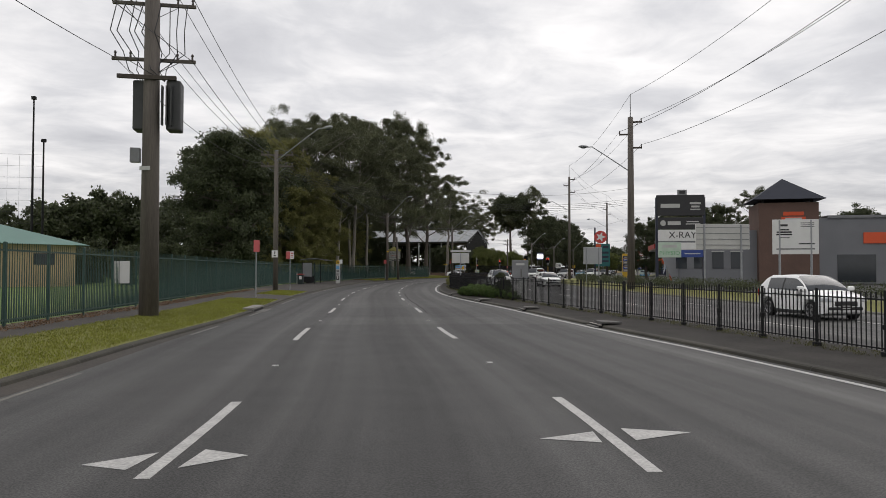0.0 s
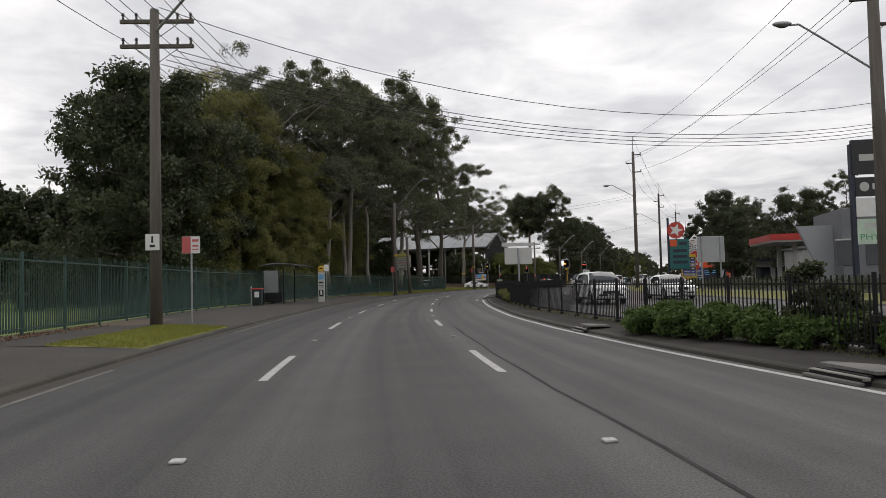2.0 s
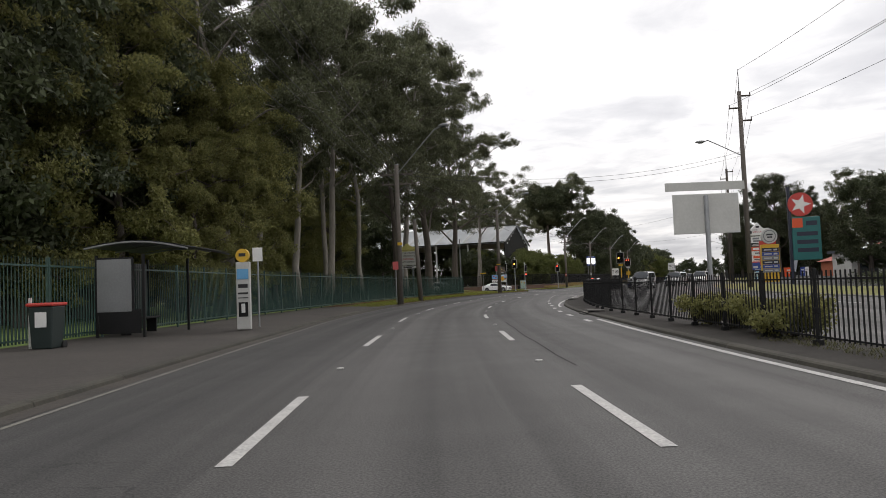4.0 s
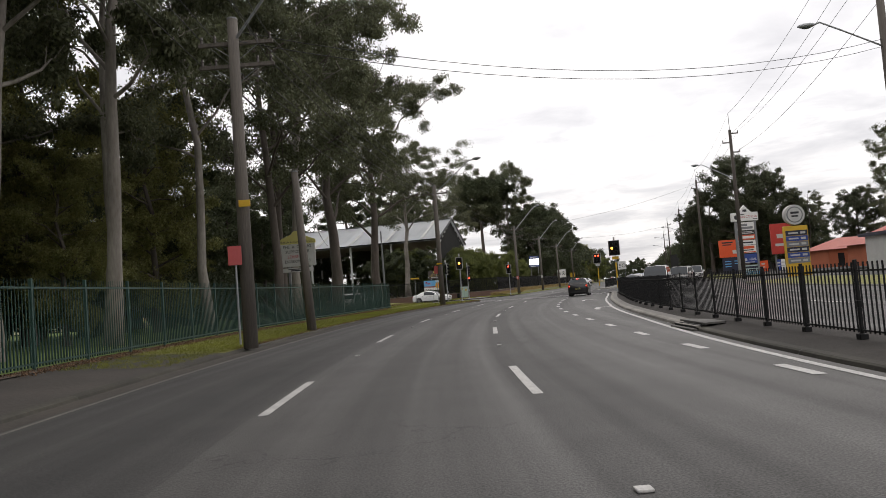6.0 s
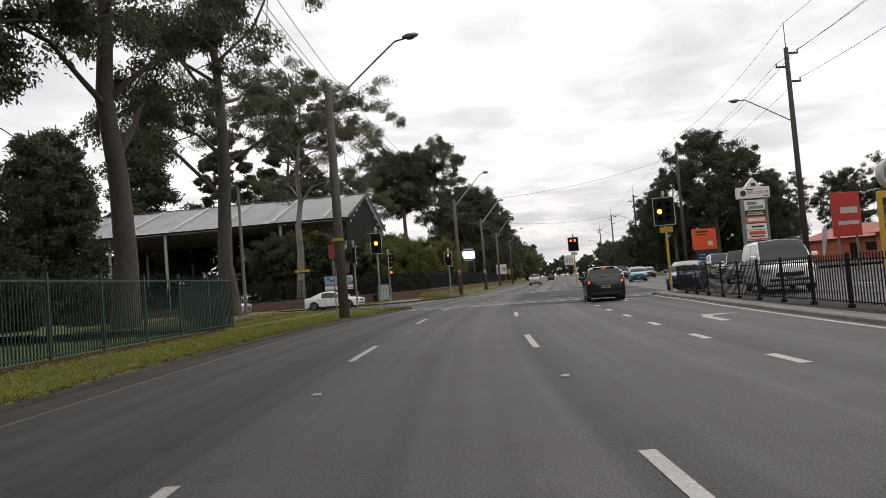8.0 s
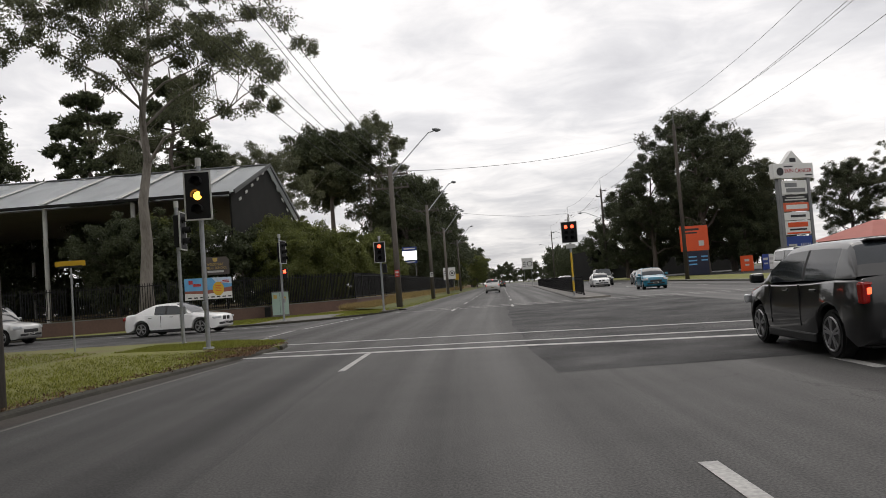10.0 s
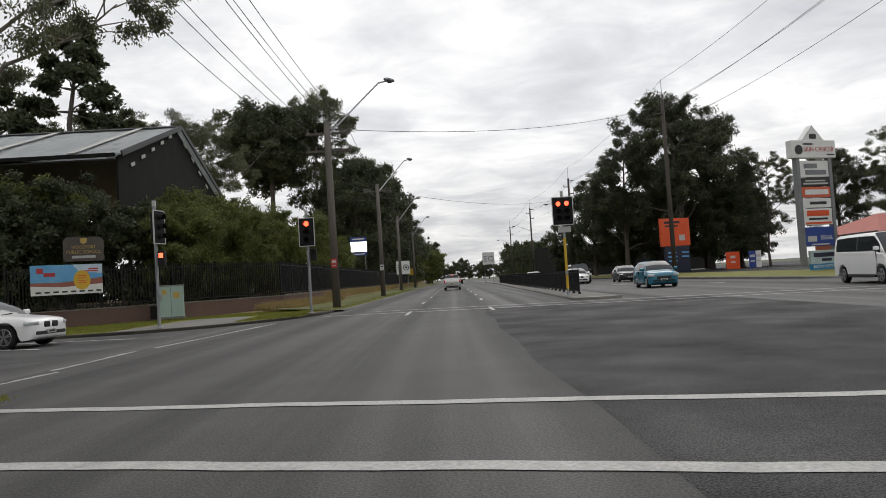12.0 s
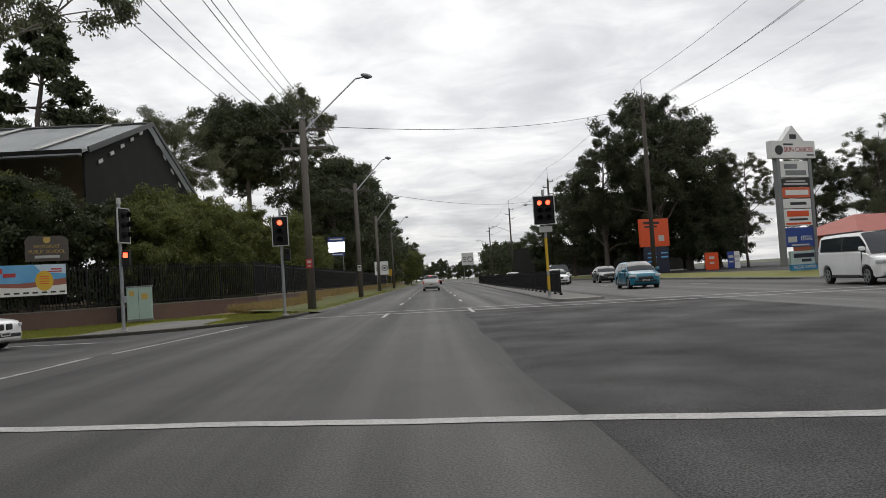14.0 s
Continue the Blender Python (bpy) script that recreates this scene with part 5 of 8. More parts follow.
for k in range(46):
    yy = 58 + 1.75 * k
    x, y = at(yy, FENCE_L(min(yy, 134)) - 13.0 - 3.0 * (k % 3) - 2.0 * math.sin(k * 1.7))
    if yy < 94 or k % 3 == 0:
        grow("H", x, y, 71 * k % 360, 0.75 + 0.12 * (k % 4), 0.25)
for k in range(16):
    grow("H", -58.0 - 2.2 * k, 142.0 + 1.4 * math.sin(2.3 * k) + 0.25 * k, 53 * k % 360, 0.7 + 0.1 * (k % 4), 0.25)
for k in range(15):
    grow("H", -57.0 - 2.3 * k, 206.5 + 1.2 * math.sin(1.9 * k), 47 * k % 360, 0.95 + 0.12 * (k % 3), 0.3)
# behind the sports ground
for row in (("D", -86.5, 70, 10, 0.72), ("D", -83, 75.4, 60, 0.76), ("D", -79.6, 78, 120, 0.84), ("D", -76.5, 80.5, 200, 0.9), ("D", -73.5, 84, 260, 0.8), ("D", -91, 66, 310, 0.7), ("D", -96, 100, 10, 1.05), ("D", -104, 94, 110, 0.95), ("D", -88, 108, 210, 1.0), ("B", -92, 96, 60, 0.62), ("D", -112, 110, 110, 0.95), ("D", -76, 112, 310, 1.0)):
    grow(*row)


def shrub(x, y, s, seed, material, label, h=0.9):
    rng = np.random.default_rng(seed)
    t = thing("shrub", label, "shrub", pose(x, y, 0.10))
    bm = bmesh.new()
    cs, rs = [], []
    for k in range(16):
        a, r = rng.uniform(0, 6.28), rng.uniform(0.1, 0.8) * s
        e = Vector((math.cos(a) * r, math.sin(a) * r, h * rng.uniform(0.3, 1.0)))
        tube_path(bm, [Vector((0, 0, 0)), e * 0.5, e], [0.02, 0.014, 0.006], 4)
        cs.append(tuple(e))
        rs.append(0.34 * s)
    part("stems", bm, M_BARK, t)
    crown = new("foliage", leaves_mesh("foliage", cs, rs, 300, 0.075, 0.024, 0.1, rng, material))
    crown.parent = t
    return t


for k in range(16):
    yy = 34.9 + 0.30 * k
    x, y = at(yy, FENCE_R(yy) - 0.05 - (0.16 * k - 0.35 * (k % 3) if k < 13 else 1.2 - 0.4 * (k % 3)) * 0.55)
    shrub(x, y, 0.44 if k % 3 else 0.52, 200 + k, M_LEAF_BUSH, "low bright green shrub spreading along the median fence", 0.42 + 0.09 * (k % 3))
shrub(*at(35.4, FENCE_R(35.4) + 0.35), 0.45, 231, M_LEAF_DARK, "taller dark green bush at the median fence", 1.35)
shrub(*at(34.9, FENCE_R(34.9) + 0.55), 0.5, 232, M_LEAF_DARK, "taller dark green bush at the median fence", 1.0)
for k in range(5):
    yy = 32.2 + 0.6 * k
    shrub(*at(yy, FENCE_R(yy) + 0.25), 0.4, 220 + k, M_LEAF_DARK if k % 2 else M_LEAF_BUSH, "sparse low bush behind the median fence", 0.30 + 0.06 * k)
for k in range(4):
    yy = 62.0 + 1.3 * k
    x, y = at(yy, FENCE_R(yy) + 0.35)
    shrub(x, y, 0.8, 240 + k, M_LEAF_OLIVE, "low olive shrub in the median", 0.6)


# blades of grass along the verges that the road passes closest
def grass_tufts(name, y0, y1, o0, o1, z, n, seed, material, label, length=0.06, rise=0.10):
    rng = np.random.default_rng(seed)
    ys, us = rng.uniform(y0, y1, n), rng.uniform(0, 1, n)
    pts = [(*at(y, call(o0, y) + (call(o1, y) - call(o0, y)) * u), z + rise * u) for y, u in zip(ys, us)]
    return tagged(new(name, leaves_mesh(name, pts, [0.12] * n, 6, length, 0.005, -2.2, rng, material, 0.25)), label, "grass", kind="stuff")


M_BLADE = leaf_mat("grass_blades", (0.225, 0.245, 0.038), (0.150, 0.155, 0.032), 0.4)
M_BLADE_DULL = leaf_mat("dull_grass_blades", (0.120, 0.120, 0.045), (0.070, 0.072, 0.030), 0.3)
M_BLADE_DRY = leaf_mat("dry_grass_blades", (0.36, 0.27, 0.12), (0.24, 0.18, 0.075), 0.3)
grass_tufts("grass", 2, 33.4, lambda y: KERB_L(y) - 0.2, lambda y: KERB_L(y) - 2.65, 0.085, 15000, 31, M_BLADE, "short bright green grass blades on the verge")
grass_tufts("grass", 39, 46, lambda y: KERB_L(y) - 0.2, lambda y: KERB_L(y) - 2.3, 0.085, 3000, 32, M_BLADE, "short bright green grass blades round the pole")
grass_tufts("grass", 97.4, 148, lambda y: KERB_L(y) - 0.2, lambda y: FENCE_L(min(y, 134)) + 0.6, 0.085, 20000, 33, M_BLADE, "short green grass blades below the fence")
grass_tufts("grass", 134.8, 149, lambda y: FENCE_L(134) + 0.3, lambda y: -16.0, 0.21, 15000, 35, M_BLADE, "short patchy grass on the street corner", rise=0.36)
grass_tufts("grass", 93.5, 97.4, lambda y: KERB_L(y) - 0.3, lambda y: FENCE_L(y) + 0.6, 0.085, 700, 38, M_BLADE, "sparse grass at the end of the footpath")
grass_tufts("grass", 6, 62, lambda y: FENCE_R(y) - 0.30, lambda y: FENCE_R(y) + 0.45, 0.10, 2200, 39, M_BLADE_DULL, "sparse dull weeds along the median fence", rise=0.0)
M_LITTER = mat("dry_leaf_litter", (0.20, 0.115, 0.060), (0.085, 0.055, 0.035), scale=3.0, fine=20, rough=0.9, bump=0, island=0.45)
pts = [(-49.0 + 4.6 * u, 149.2 + 4.6 * v, 0.105) for u, v in np.random.default_rng(90).uniform(0, 1, (7000, 2)) if 4.6 * v < 3.6 - 0.9 * max(0.0, 4.6 * u - 2.4)]
tagged(new("grass", leaves_mesh("grass", pts, [0.12] * len(pts), 6, 0.06, 0.005, -2.2, np.random.default_rng(89), M_BLADE, 0.25)), "short patchy grass at the kerb of the street corner", "grass", kind="stuff")
LIT = np.random.default_rng(91)
pts = [(-46.0 + 1.9 * u, 146.5 + 5.0 * v, 0.11) for u, v in LIT.uniform(0, 1, (1300, 2)) if -46.0 + 1.9 * u < -44.2 - 0.7 * max(0.0, 5.0 * v - 3.4)]
tagged(new("leaf_litter", leaves_mesh("leaf_litter", pts, [0.10] * len(pts), 5, 0.045, 0.016, 0.0, LIT, M_LITTER, 0.05)), "dry brown leaf litter gathered at the street corner", "leaf litter", kind="stuff")
for seed, y0, y1, o0, o1, z, n in ((92, 92.5, 134, lambda y: FENCE_L(y) + 0.75, lambda y: FENCE_L(y) - 0.2, 0.235, 2600), (93, 4, 46, lambda y: FENCE_L(y) + 0.7, lambda y: FENCE_L(y) - 0.2, 0.225, 1800), (94, 98.5, 148, lambda y: KERB_L(y) - 0.10, lambda y: KERB_L(y) - 0.5, 0.095, 1500), (95, 135, 148, lambda y: -10.5, lambda y: -15.5, 0.33, 1400)):
    rng = np.random.default_rng(seed)
    pts = [(*at(y, o0(y) + (o1(y) - o0(y)) * u), z + (0.22 * u if seed == 95 else 0.0)) for y, u in zip(rng.uniform(y0, y1, n), rng.uniform(0, 1, n))]
    tagged(new("leaf_litter", leaves_mesh("leaf_litter", pts, [0.10] * n, 5, 0.05, 0.016, 0.0, rng, M_LITTER, 0.08)), "dry brown leaf litter along the verge", "leaf litter", kind="stuff")
FARC = np.random.default_rng(77)
pts = [(FARC.uniform(-56, -44.3), FARC.uniform(167.4, 178.5), 0.10) for k in range(16000)]
pts = [p for p in pts if p[1] > 167.5 + max(0, (p[0] + 49.3) * 0.62) and not (-50.3 < p[0] < -46.5 and p[1] < 175) and p[1] < 172.6 + (p[0] + 57) * 0.75]
tagged(new("grass", leaves_mesh("grass", pts, [0.12] * len(pts), 6, 0.07, 0.006, -2.2, FARC, M_BLADE, 0.25)), "short grass on the far street corner", "grass", kind="stuff")
grass_tufts("grass", 176, 240, -5.2, -8.0, 0.08, 8000, 36, M_BLADE, "short grass on the verge beyond the side street")
grass_tufts("grass", 177.5, 193, -7.5, -9.5, 0.10, 7000, 37, M_BLADE_DRY, "tall dry golden grass below the low wall", 0.42)
grass_tufts("grass", 193, 300, -7.6, -10.4, 0.40, 12000, 34, M_BLADE_DRY, "tall dry golden grass on the bank", 0.5)


# ---------------------------------------------------------------- traffic signals
def signal_head(parent, z, columns, lit, y0=-0.16):
    """Black target board with a white rim and one or two columns of hooded lenses; lit = {(column, row): material}."""
    w, h = (0.62, 1.16) if columns == 1 else (0.94, 1.28)
    board = part("target_board", B((0, y0, z), (w, 0.03, h), bevel=0.012), M_BLACK, parent, "black target board with a white rim")
    bm = bmesh.new()
    for sx in (-1, 1):
        box(bm, (sx * (w / 2), y0, z), (0.035, 0.045, h))
    for sz in (-1, 1):
        box(bm, (0, y0, z + sz * h / 2), (w + 0.035, 0.045, 0.035))
    part("rim", bm, M_OFFWHITE, board)
    part("housing", B((0, y0 + 0.13, z), (0.3 * columns, 0.22, 1.0), bevel=0.03), M_BLACK, parent)
    for c in range(columns):
        x = 0 if columns == 1 else (-0.19 + 0.38 * c)
        for row in range(3):
            zz = z + 0.34 - 0.34 * row
            m = lit.get((c, row), M_LENS_OFF)
            bm = bmesh.new()
            r = bmesh.ops.create_uvsphere(bm, u_segments=14, v_segments=8, radius=1.0)
            bmesh.ops.transform(bm, matrix=Matrix.Translation((x, y0 - 0.02, zz)) @ Matrix.Diagonal((0.105, 0.035, 0.105, 1)), verts=r["verts"])
            lens = part("lens", bm, m, parent, smooth=True)
            bm = bmesh.new()
            pts = [(math.cos(a) * 0.13, math.sin(a) * 0.13) for a in np.linspace(-0.35, math.pi + 0.35, 11)]
            vs = [[bm.verts.new((x + px * k, yy, zz + pz * k)) for px, pz in pts] for yy, k in ((y0 - 0.01, 1), (y0 - 0.22, 1), (y0 - 0.22, 0.93), (y0 - 0.01, 0.93))]
            for a, b_ in zip(vs, vs[1:]):
                for i in range(len(pts) - 1):
                    bm.faces.new((a[i], a[i + 1], b_[i + 1], b_[i]))
            part("visor", bm, M_BLACK, lens)


def traffic_signal(x, y, zc, rz, columns, lit, label, ground=0.15, yellow=False, plate=None, walk_lamp=None):
    t = thing("traffic_light", label, "traffic light", pose(x, y, ground, 0, 0, rz))
    zc -= ground
    part("post", T((0, 0, 0), (0, 0, zc + 0.75), 0.057, 0.057, 12), M_STEEL, t)
    part("post_cap", T((0, 0, zc + 0.75), (0, 0, zc + 0.95), 0.075, 0.07, 12), M_OFFWHITE, t)
    part("flange", T((0, 0, 0), (0, 0, 0.04), 0.14, 0.13, 12), M_STEEL, t)
    if yellow:
        part("band", T((0, 0, 0.3), (0, 0, zc - 1.25), 0.062, 0.062, 12), M_YELLOW, t, "yellow painted lower post")
    signal_head(t, zc, columns, lit)
    if plate:
        part("plate", B((0.02, -0.10, zc - 0.86), (0.58, 0.02, 0.26), bevel=0.01), plate, t)
    if walk_lamp:
        lamp = part("pedestrian_lamp", B((0.22, -0.05, zc - 0.95), (0.24, 0.22, 0.5), bevel=0.02), M_BLACK, t)
        part("lit_figure_lens", B((0.22, -0.175, zc - 0.83), (0.15, 0.02, 0.16), bevel=0.01), walk_lamp, lamp)
    part("push_button", B((0, -0.09, 1.05), (0.12, 0.08, 0.22), bevel=0.02), M_STEEL, t)
    return t


traffic_signal(-45.67, 148.35, 3.91, 4, 1, {(0, 1): M_LAMP_AMBER}, "traffic light on a steel post showing amber at the near corner", 0.2)
traffic_signal(-30.7, 142.35, 3.85, -14, 2, {(0, 1): M_LAMP_AMBER}, "traffic light on a yellow-banded post showing amber on the median", 0.10, True, M_YELLOW)
traffic_signal(-44.2, 172.6, 3.5, 0, 1, {(0, 0): M_LAMP_RED}, "traffic light showing red beyond the side street", 0.15, walk_lamp=M_LENS_OFF)
traffic_signal(-32.85, 175.7, 4.0, -8, 2, {(0, 0): M_LAMP_RED, (1, 0): M_LAMP_RED}, "traffic light showing red with a red arrow on the far median", 0.10, True, M_OFFWHITE)
traffic_signal(-48.84, 168.1, 3.65, 75, 1, {}, "traffic light turned to the side street with a red pedestrian lamp", 0.12)
ped = thing("pedestrian_light", "red pedestrian light on a post facing the crossing", "traffic light", pose(-48.6, 168.0, 0.12))
part("lamp_box", B((0, -0.02, 2.42), (0.24, 0.22, 0.52), bevel=0.02), M_BLACK, ped)
part("lit_lens", B((0, -0.14, 2.52), (0.15, 0.02, 0.17), bevel=0.01), M_LAMP_RED, ped)
part("bracket", B((-0.12, 0.02, 2.42), (0.2, 0.05, 0.05)), M_STEEL, ped)
pp = traffic_signal(-48.2, 153.2, 3.6, 95, 1, {}, "traffic light seen edge-on facing the side street", 0.10)


def post_sign(name, x, y, z, rz, w, h, top, face, label, category, back=M_GREYMETAL, posts=1, post_r=0.03, ground=0.15, frame_m=None):
    """A thin sheet on one or two posts; the face looks along -y of its own frame."""
    t = thing(name, label, category, pose(x, y, ground, 0, 0, rz))
    top -= ground
    for px in ([0.0] if posts == 1 else [-w * 0.34, w * 0.34]):
        part("post", T((px, 0.045, 0), (px, 0.045, top - 0.05), post_r, post_r, 10), M_STEEL, t)
    part("panel", B((0, 0, top - h / 2), (w, 0.02, h), bevel=0.004), face, t)
    part("back", B((0, 0.016, top - h / 2), (w * 0.98, 0.008, h * 0.98)), back, t)
    return t


def bars(parent, rows, material, y=-0.015, name="unreadable_line"):
    """Plain bars that stand for writing that cannot be read: (x, z, width, height)."""
    for x, z, w, h in rows:
        part(name, B((x, y, z), (w, 0.006, h)), material, parent)


s = post_sign("parking_sign", -25.6, 43.9, 0, 22, 0.56, 0.54, 2.95, M_WHITE, "square red and white parking sign on a steel post", "road sign", ground=0.2)
part("red_half", B((-0.14, -0.014, 2.48), (0.27, 0.006, 0.52)), M_PINK, s)
bars(s, ((0.14, 2.62, 0.2, 0.08), (0.14, 2.45, 0.18, 0.05), (0.14, 2.34, 0.2, 0.03)), M_PINK)
s = post_sign("parking_sign", -20.0, 31.3, 0, 60, 0.34, 0.62, 3.2, M_PINK, "narrow faded red parking sign on a thin post", "road sign", ground=0.2)
s = post_sign("parking_sign", -46.22, 140.7, 0, 8, 0.36, 0.66, 3.55, M_PINK, "faded pink-red sign beside the corner pole", "road sign", ground=0.22)
s = post_sign("parking_sign", -41.75, 97.25, 0, 12, 0.40, 0.56, 3.1, M_PINK, "faded pink-red sign on a post beside the timber pole", "road sign", ground=0.22)
tagp = thing("pole_tag", "small yellow tag strapped round the timber pole", "sign", pose(-41.48, 97.42, 4.35, 0, 0, 12))
part("strap", B((0.05, 0, 0), (0.34, 0.05, 0.2), bevel=0.01), M_YELLOW, tagp)
tagp = thing("pole_tag", "small yellow tag strapped round the corner pole", "sign", pose(-45.73, 140.03, 3.72, 0, 0, 4))
part("strap", B((0, 0, 0), (0.5, 0.05, 0.13), bevel=0.01), M_YELLOW, tagp)
tagp = thing("pole_notice", "white pedestrian notice fixed to the timber pole", "sign", pose(-26.2, 42.86, 2.75, 0, 0, 22))
part("sheet", B((0, 0, 0), (0.42, 0.02, 0.5), bevel=0.004), M_WHITE, tagp)
bars(tagp, ((0, 0.08, 0.06, 0.2), (0, -0.12, 0.16, 0.08)), M_INK)
for px, py, pz, m_ in ((-43.9, 178.86, 2.35, M_RED), (-42.76, 202.27, 2.5, M_WHITE)):
    tagp = thing("pole_notice", "small square notice fixed to a timber pole", "sign", pose(px, py, pz))
    part("sheet", B((0, 0, 0), (0.30, 0.02, 0.46), bevel=0.004), m_, tagp)
    bars(tagp, ((0, 0.08, 0.2, 0.12), (0, -0.12, 0.16, 0.06)), M_INK if m_ is M_WHITE else M_OFFWHITE)
notice = thing("fence_notice", "white notice board wired to the green fence", "sign", pose(*at(23.0, FENCE_L(23) + 0.08), 1.35, 0, 0, 20 + heading(23)))
part("sheet", B((0, 0, 0.2), (0.5, 0.02, 0.8)), M_WHITE, notice)
s = post_sign("street_name_sign", -51.7, 153.3, 0, 10, 0.9, 0.17, 2.95, M_YELLOW, "yellow street name blade on a thin grey post", "road sign", ground=0.10)
bars(s, ((0, 2.66, 0.7, 0.07),), M_INK)

# school notice board
hs = thing("school_sign", "white and yellow school notice board on two posts", "sign", pose(-50.4, 120.8, 0.25, 0, 0, 12))
part("board", B((0, 0, 4.05), (2.35, 0.16, 1.42), bevel=0.02), M_OFFWHITE, hs)
part("pediment", poly([(-1.22, -0.09, 4.78), (1.22, -0.09, 4.78), (1.22, -0.09, 5.0), (0.30, -0.09, 5.38), (-0.30, -0.09, 5.38), (-1.22, -0.09, 5.0)], 0.18), M_SCHOOLYEL, hs, "pale yellow pediment")
part("crest", T((0, -0.12, 5.33), (0, 0.1, 5.33), 0.27, 0.27, 20), M_SCHOOLYEL, hs)
part("lower_panel", B((0, 0, 3.12), (1.95, 0.1, 0.26), bevel=0.01), M_OFFWHITE, hs)
lettering("school_name", "ERINA", 0.2, pose(-0.76, -0.1, 4.89), M_INK, hs, 0.62)
for sx in (-0.55, 0.55):
    part("post", B((sx, 0.05, 1.7), (0.16, 0.12, 3.4), bevel=0.01), M_GREYMETAL, hs)
lettering("school_name", "HIGH SCHOOL", 0.2, pose(0.36, -0.1, 4.89), M_INK, hs, 1.45)
for k, (txt, m_, w) in enumerate((("EHS  A  CARING", M_INK, 1.75), ("SUPPORTIVE", M_INK, 1.5), ("LEARNING", M_INKRED, 1.25), ("ENVIRONMENT", M_INK, 1.65))):
    lettering("message_line", txt, 0.27, pose(0.05, -0.09, 4.58 - 0.31 * k), m_, hs, w)
bars(hs, ((0, 3.17, 1.2, 0.05), (0, 3.08, 0.9, 0.07)), M_INK, -0.06)

# primary school sign, banner and signal cabinet
ps = thing("school_sign", "brown and gold school sign with a crest behind the fence", "sign", pose(-55.2, 176.6, 0.70, 0, 0, 24) @ Matrix.Diagonal((0.82, 1, 0.87, 1)))
part("board", poly([(-1.05, 0, 2.75), (1.05, 0, 2.75), (1.05, 0, 3.85), (0.85, 0, 4.05), (-0.85, 0, 4.05), (-1.05, 0, 3.85)], 0.1), mat("brown_sign", (0.085, 0.07, 0.06), rough=0.6, bump=0), ps)
for sx in (-0.8, 0.8):
    part("post", B((sx, 0.12, 1.12), (0.1, 0.1, 3.3)), M_BLACK, ps)
part("crest", poly([(-0.18, -0.02, 3.98), (0.18, -0.02, 3.98), (0.16, -0.02, 3.75), (0, -0.02, 3.66), (-0.16, -0.02, 3.75)], -0.02), M_GOLD, ps)
lettering("name_line", "WOODPORT", 0.26, pose(0, -0.01, 3.5), M_GOLD, ps, 1.25)
lettering("name_line", "PUBLIC SCHOOL", 0.26, pose(0, -0.01, 3.24), M_GOLD, ps, 1.75)
bars(ps, ((0, 2.98, 1.2, 0.14),), M_OFFWHITE, -0.01)
bn = thing("banner", "printed blue and white banner with a yellow disc on the fence", "banner", pose(-54.85, 174.12, 0.98, 0, 0, 38) @ Matrix.Diagonal((0.81, 1, 1, 1)))
part("sheet", B((0, -0.10, 1.22), (3.5, 0.012, 1.28)), M_SKYBLUE, bn)
part("hill_print", poly([(-1.75, -0.11, 0.85), (1.75, -0.11, 0.98), (1.75, -0.11, 1.28), (0.6, -0.11, 1.16), (-0.4, -0.11, 1.1), (-1.75, -0.11, 1.12)], 0.003), mat("print_brown", (0.30, 0.10, 0.07), rough=0.5, bump=0), bn)
part("white_foot", poly([(-1.75, -0.113, 0.58), (1.75, -0.113, 0.58), (1.75, -0.113, 1.0), (-0.2, -0.113, 0.9), (-1.75, -0.113, 0.98)], 0.003), M_WHITE, bn)
part("yellow_disc", T((0.72, -0.12, 1.18), (0.72, -0.108, 1.18), 0.42, 0.42, 28), M_YELLOW, bn)
part("corner_print", poly([(0.25, -0.111, 1.86), (0.6, -0.111, 1.55), (1.75, -0.111, 1.45), (1.75, -0.111, 1.86)], 0.003), mat("print_pale", (0.5, 0.62, 0.75), rough=0.5, bump=0), bn)
bars(bn, ((-1.3, 1.62, 0.3, 0.22), (-0.85, 1.45, 0.55, 0.16), (1.3, 1.66, 0.5, 0.06), (1.2, 1.56, 0.7, 0.05)), M_INKRED, -0.113)
bars(bn, tuple((-1.4 + 0.42 * k, 0.7, 0.26, 0.07) for k in range(8)), M_INK, -0.118)
bars(bn, tuple((0.72, 1.36 - 0.1 * k, 0.44, 0.035) for k in range(4)), M_ORANGE, -0.122)
cb = thing("signal_cabinet", "pale green steel traffic signal cabinet on the grass", "cabinet", pose(-51.0, 175.9, 0.2, 0, 0, 14))
part("body", B((0, 0, 0.75), (1.0, 0.62, 1.46), bevel=0.03), mat("pale_green_steel", (0.33, 0.44, 0.39), (0.28, 0.38, 0.34), rough=0.5), cb)
part("plinth", B((0, 0, 0.03), (1.06, 0.68, 0.1)), M_CONCRETE, cb)
part("roof_lip", B((0, 0, 1.49), (1.06, 0.68, 0.05), bevel=0.01), M_GREYMETAL, cb)
part("door_seam", B((-0.02, -0.315, 0.75), (0.012, 0.006, 1.3)), M_BLACK, cb)
part("sticker", B((0.22, -0.316, 1.05), (0.26, 0.006, 0.26)), M_GOLD, cb)
part("vent", B((-0.3, -0.318, 1.2), (0.2, 0.008, 0.22)), M_GOLD, cb)
pit = thing("ground_box", "dark green service box beside the cabinet", "cabinet", pose(-51.9, 176.2, 0.2))
part("body", B((0, 0, 0.3), (0.35, 0.3, 0.6), bevel=0.02), M_BLACK, pit)

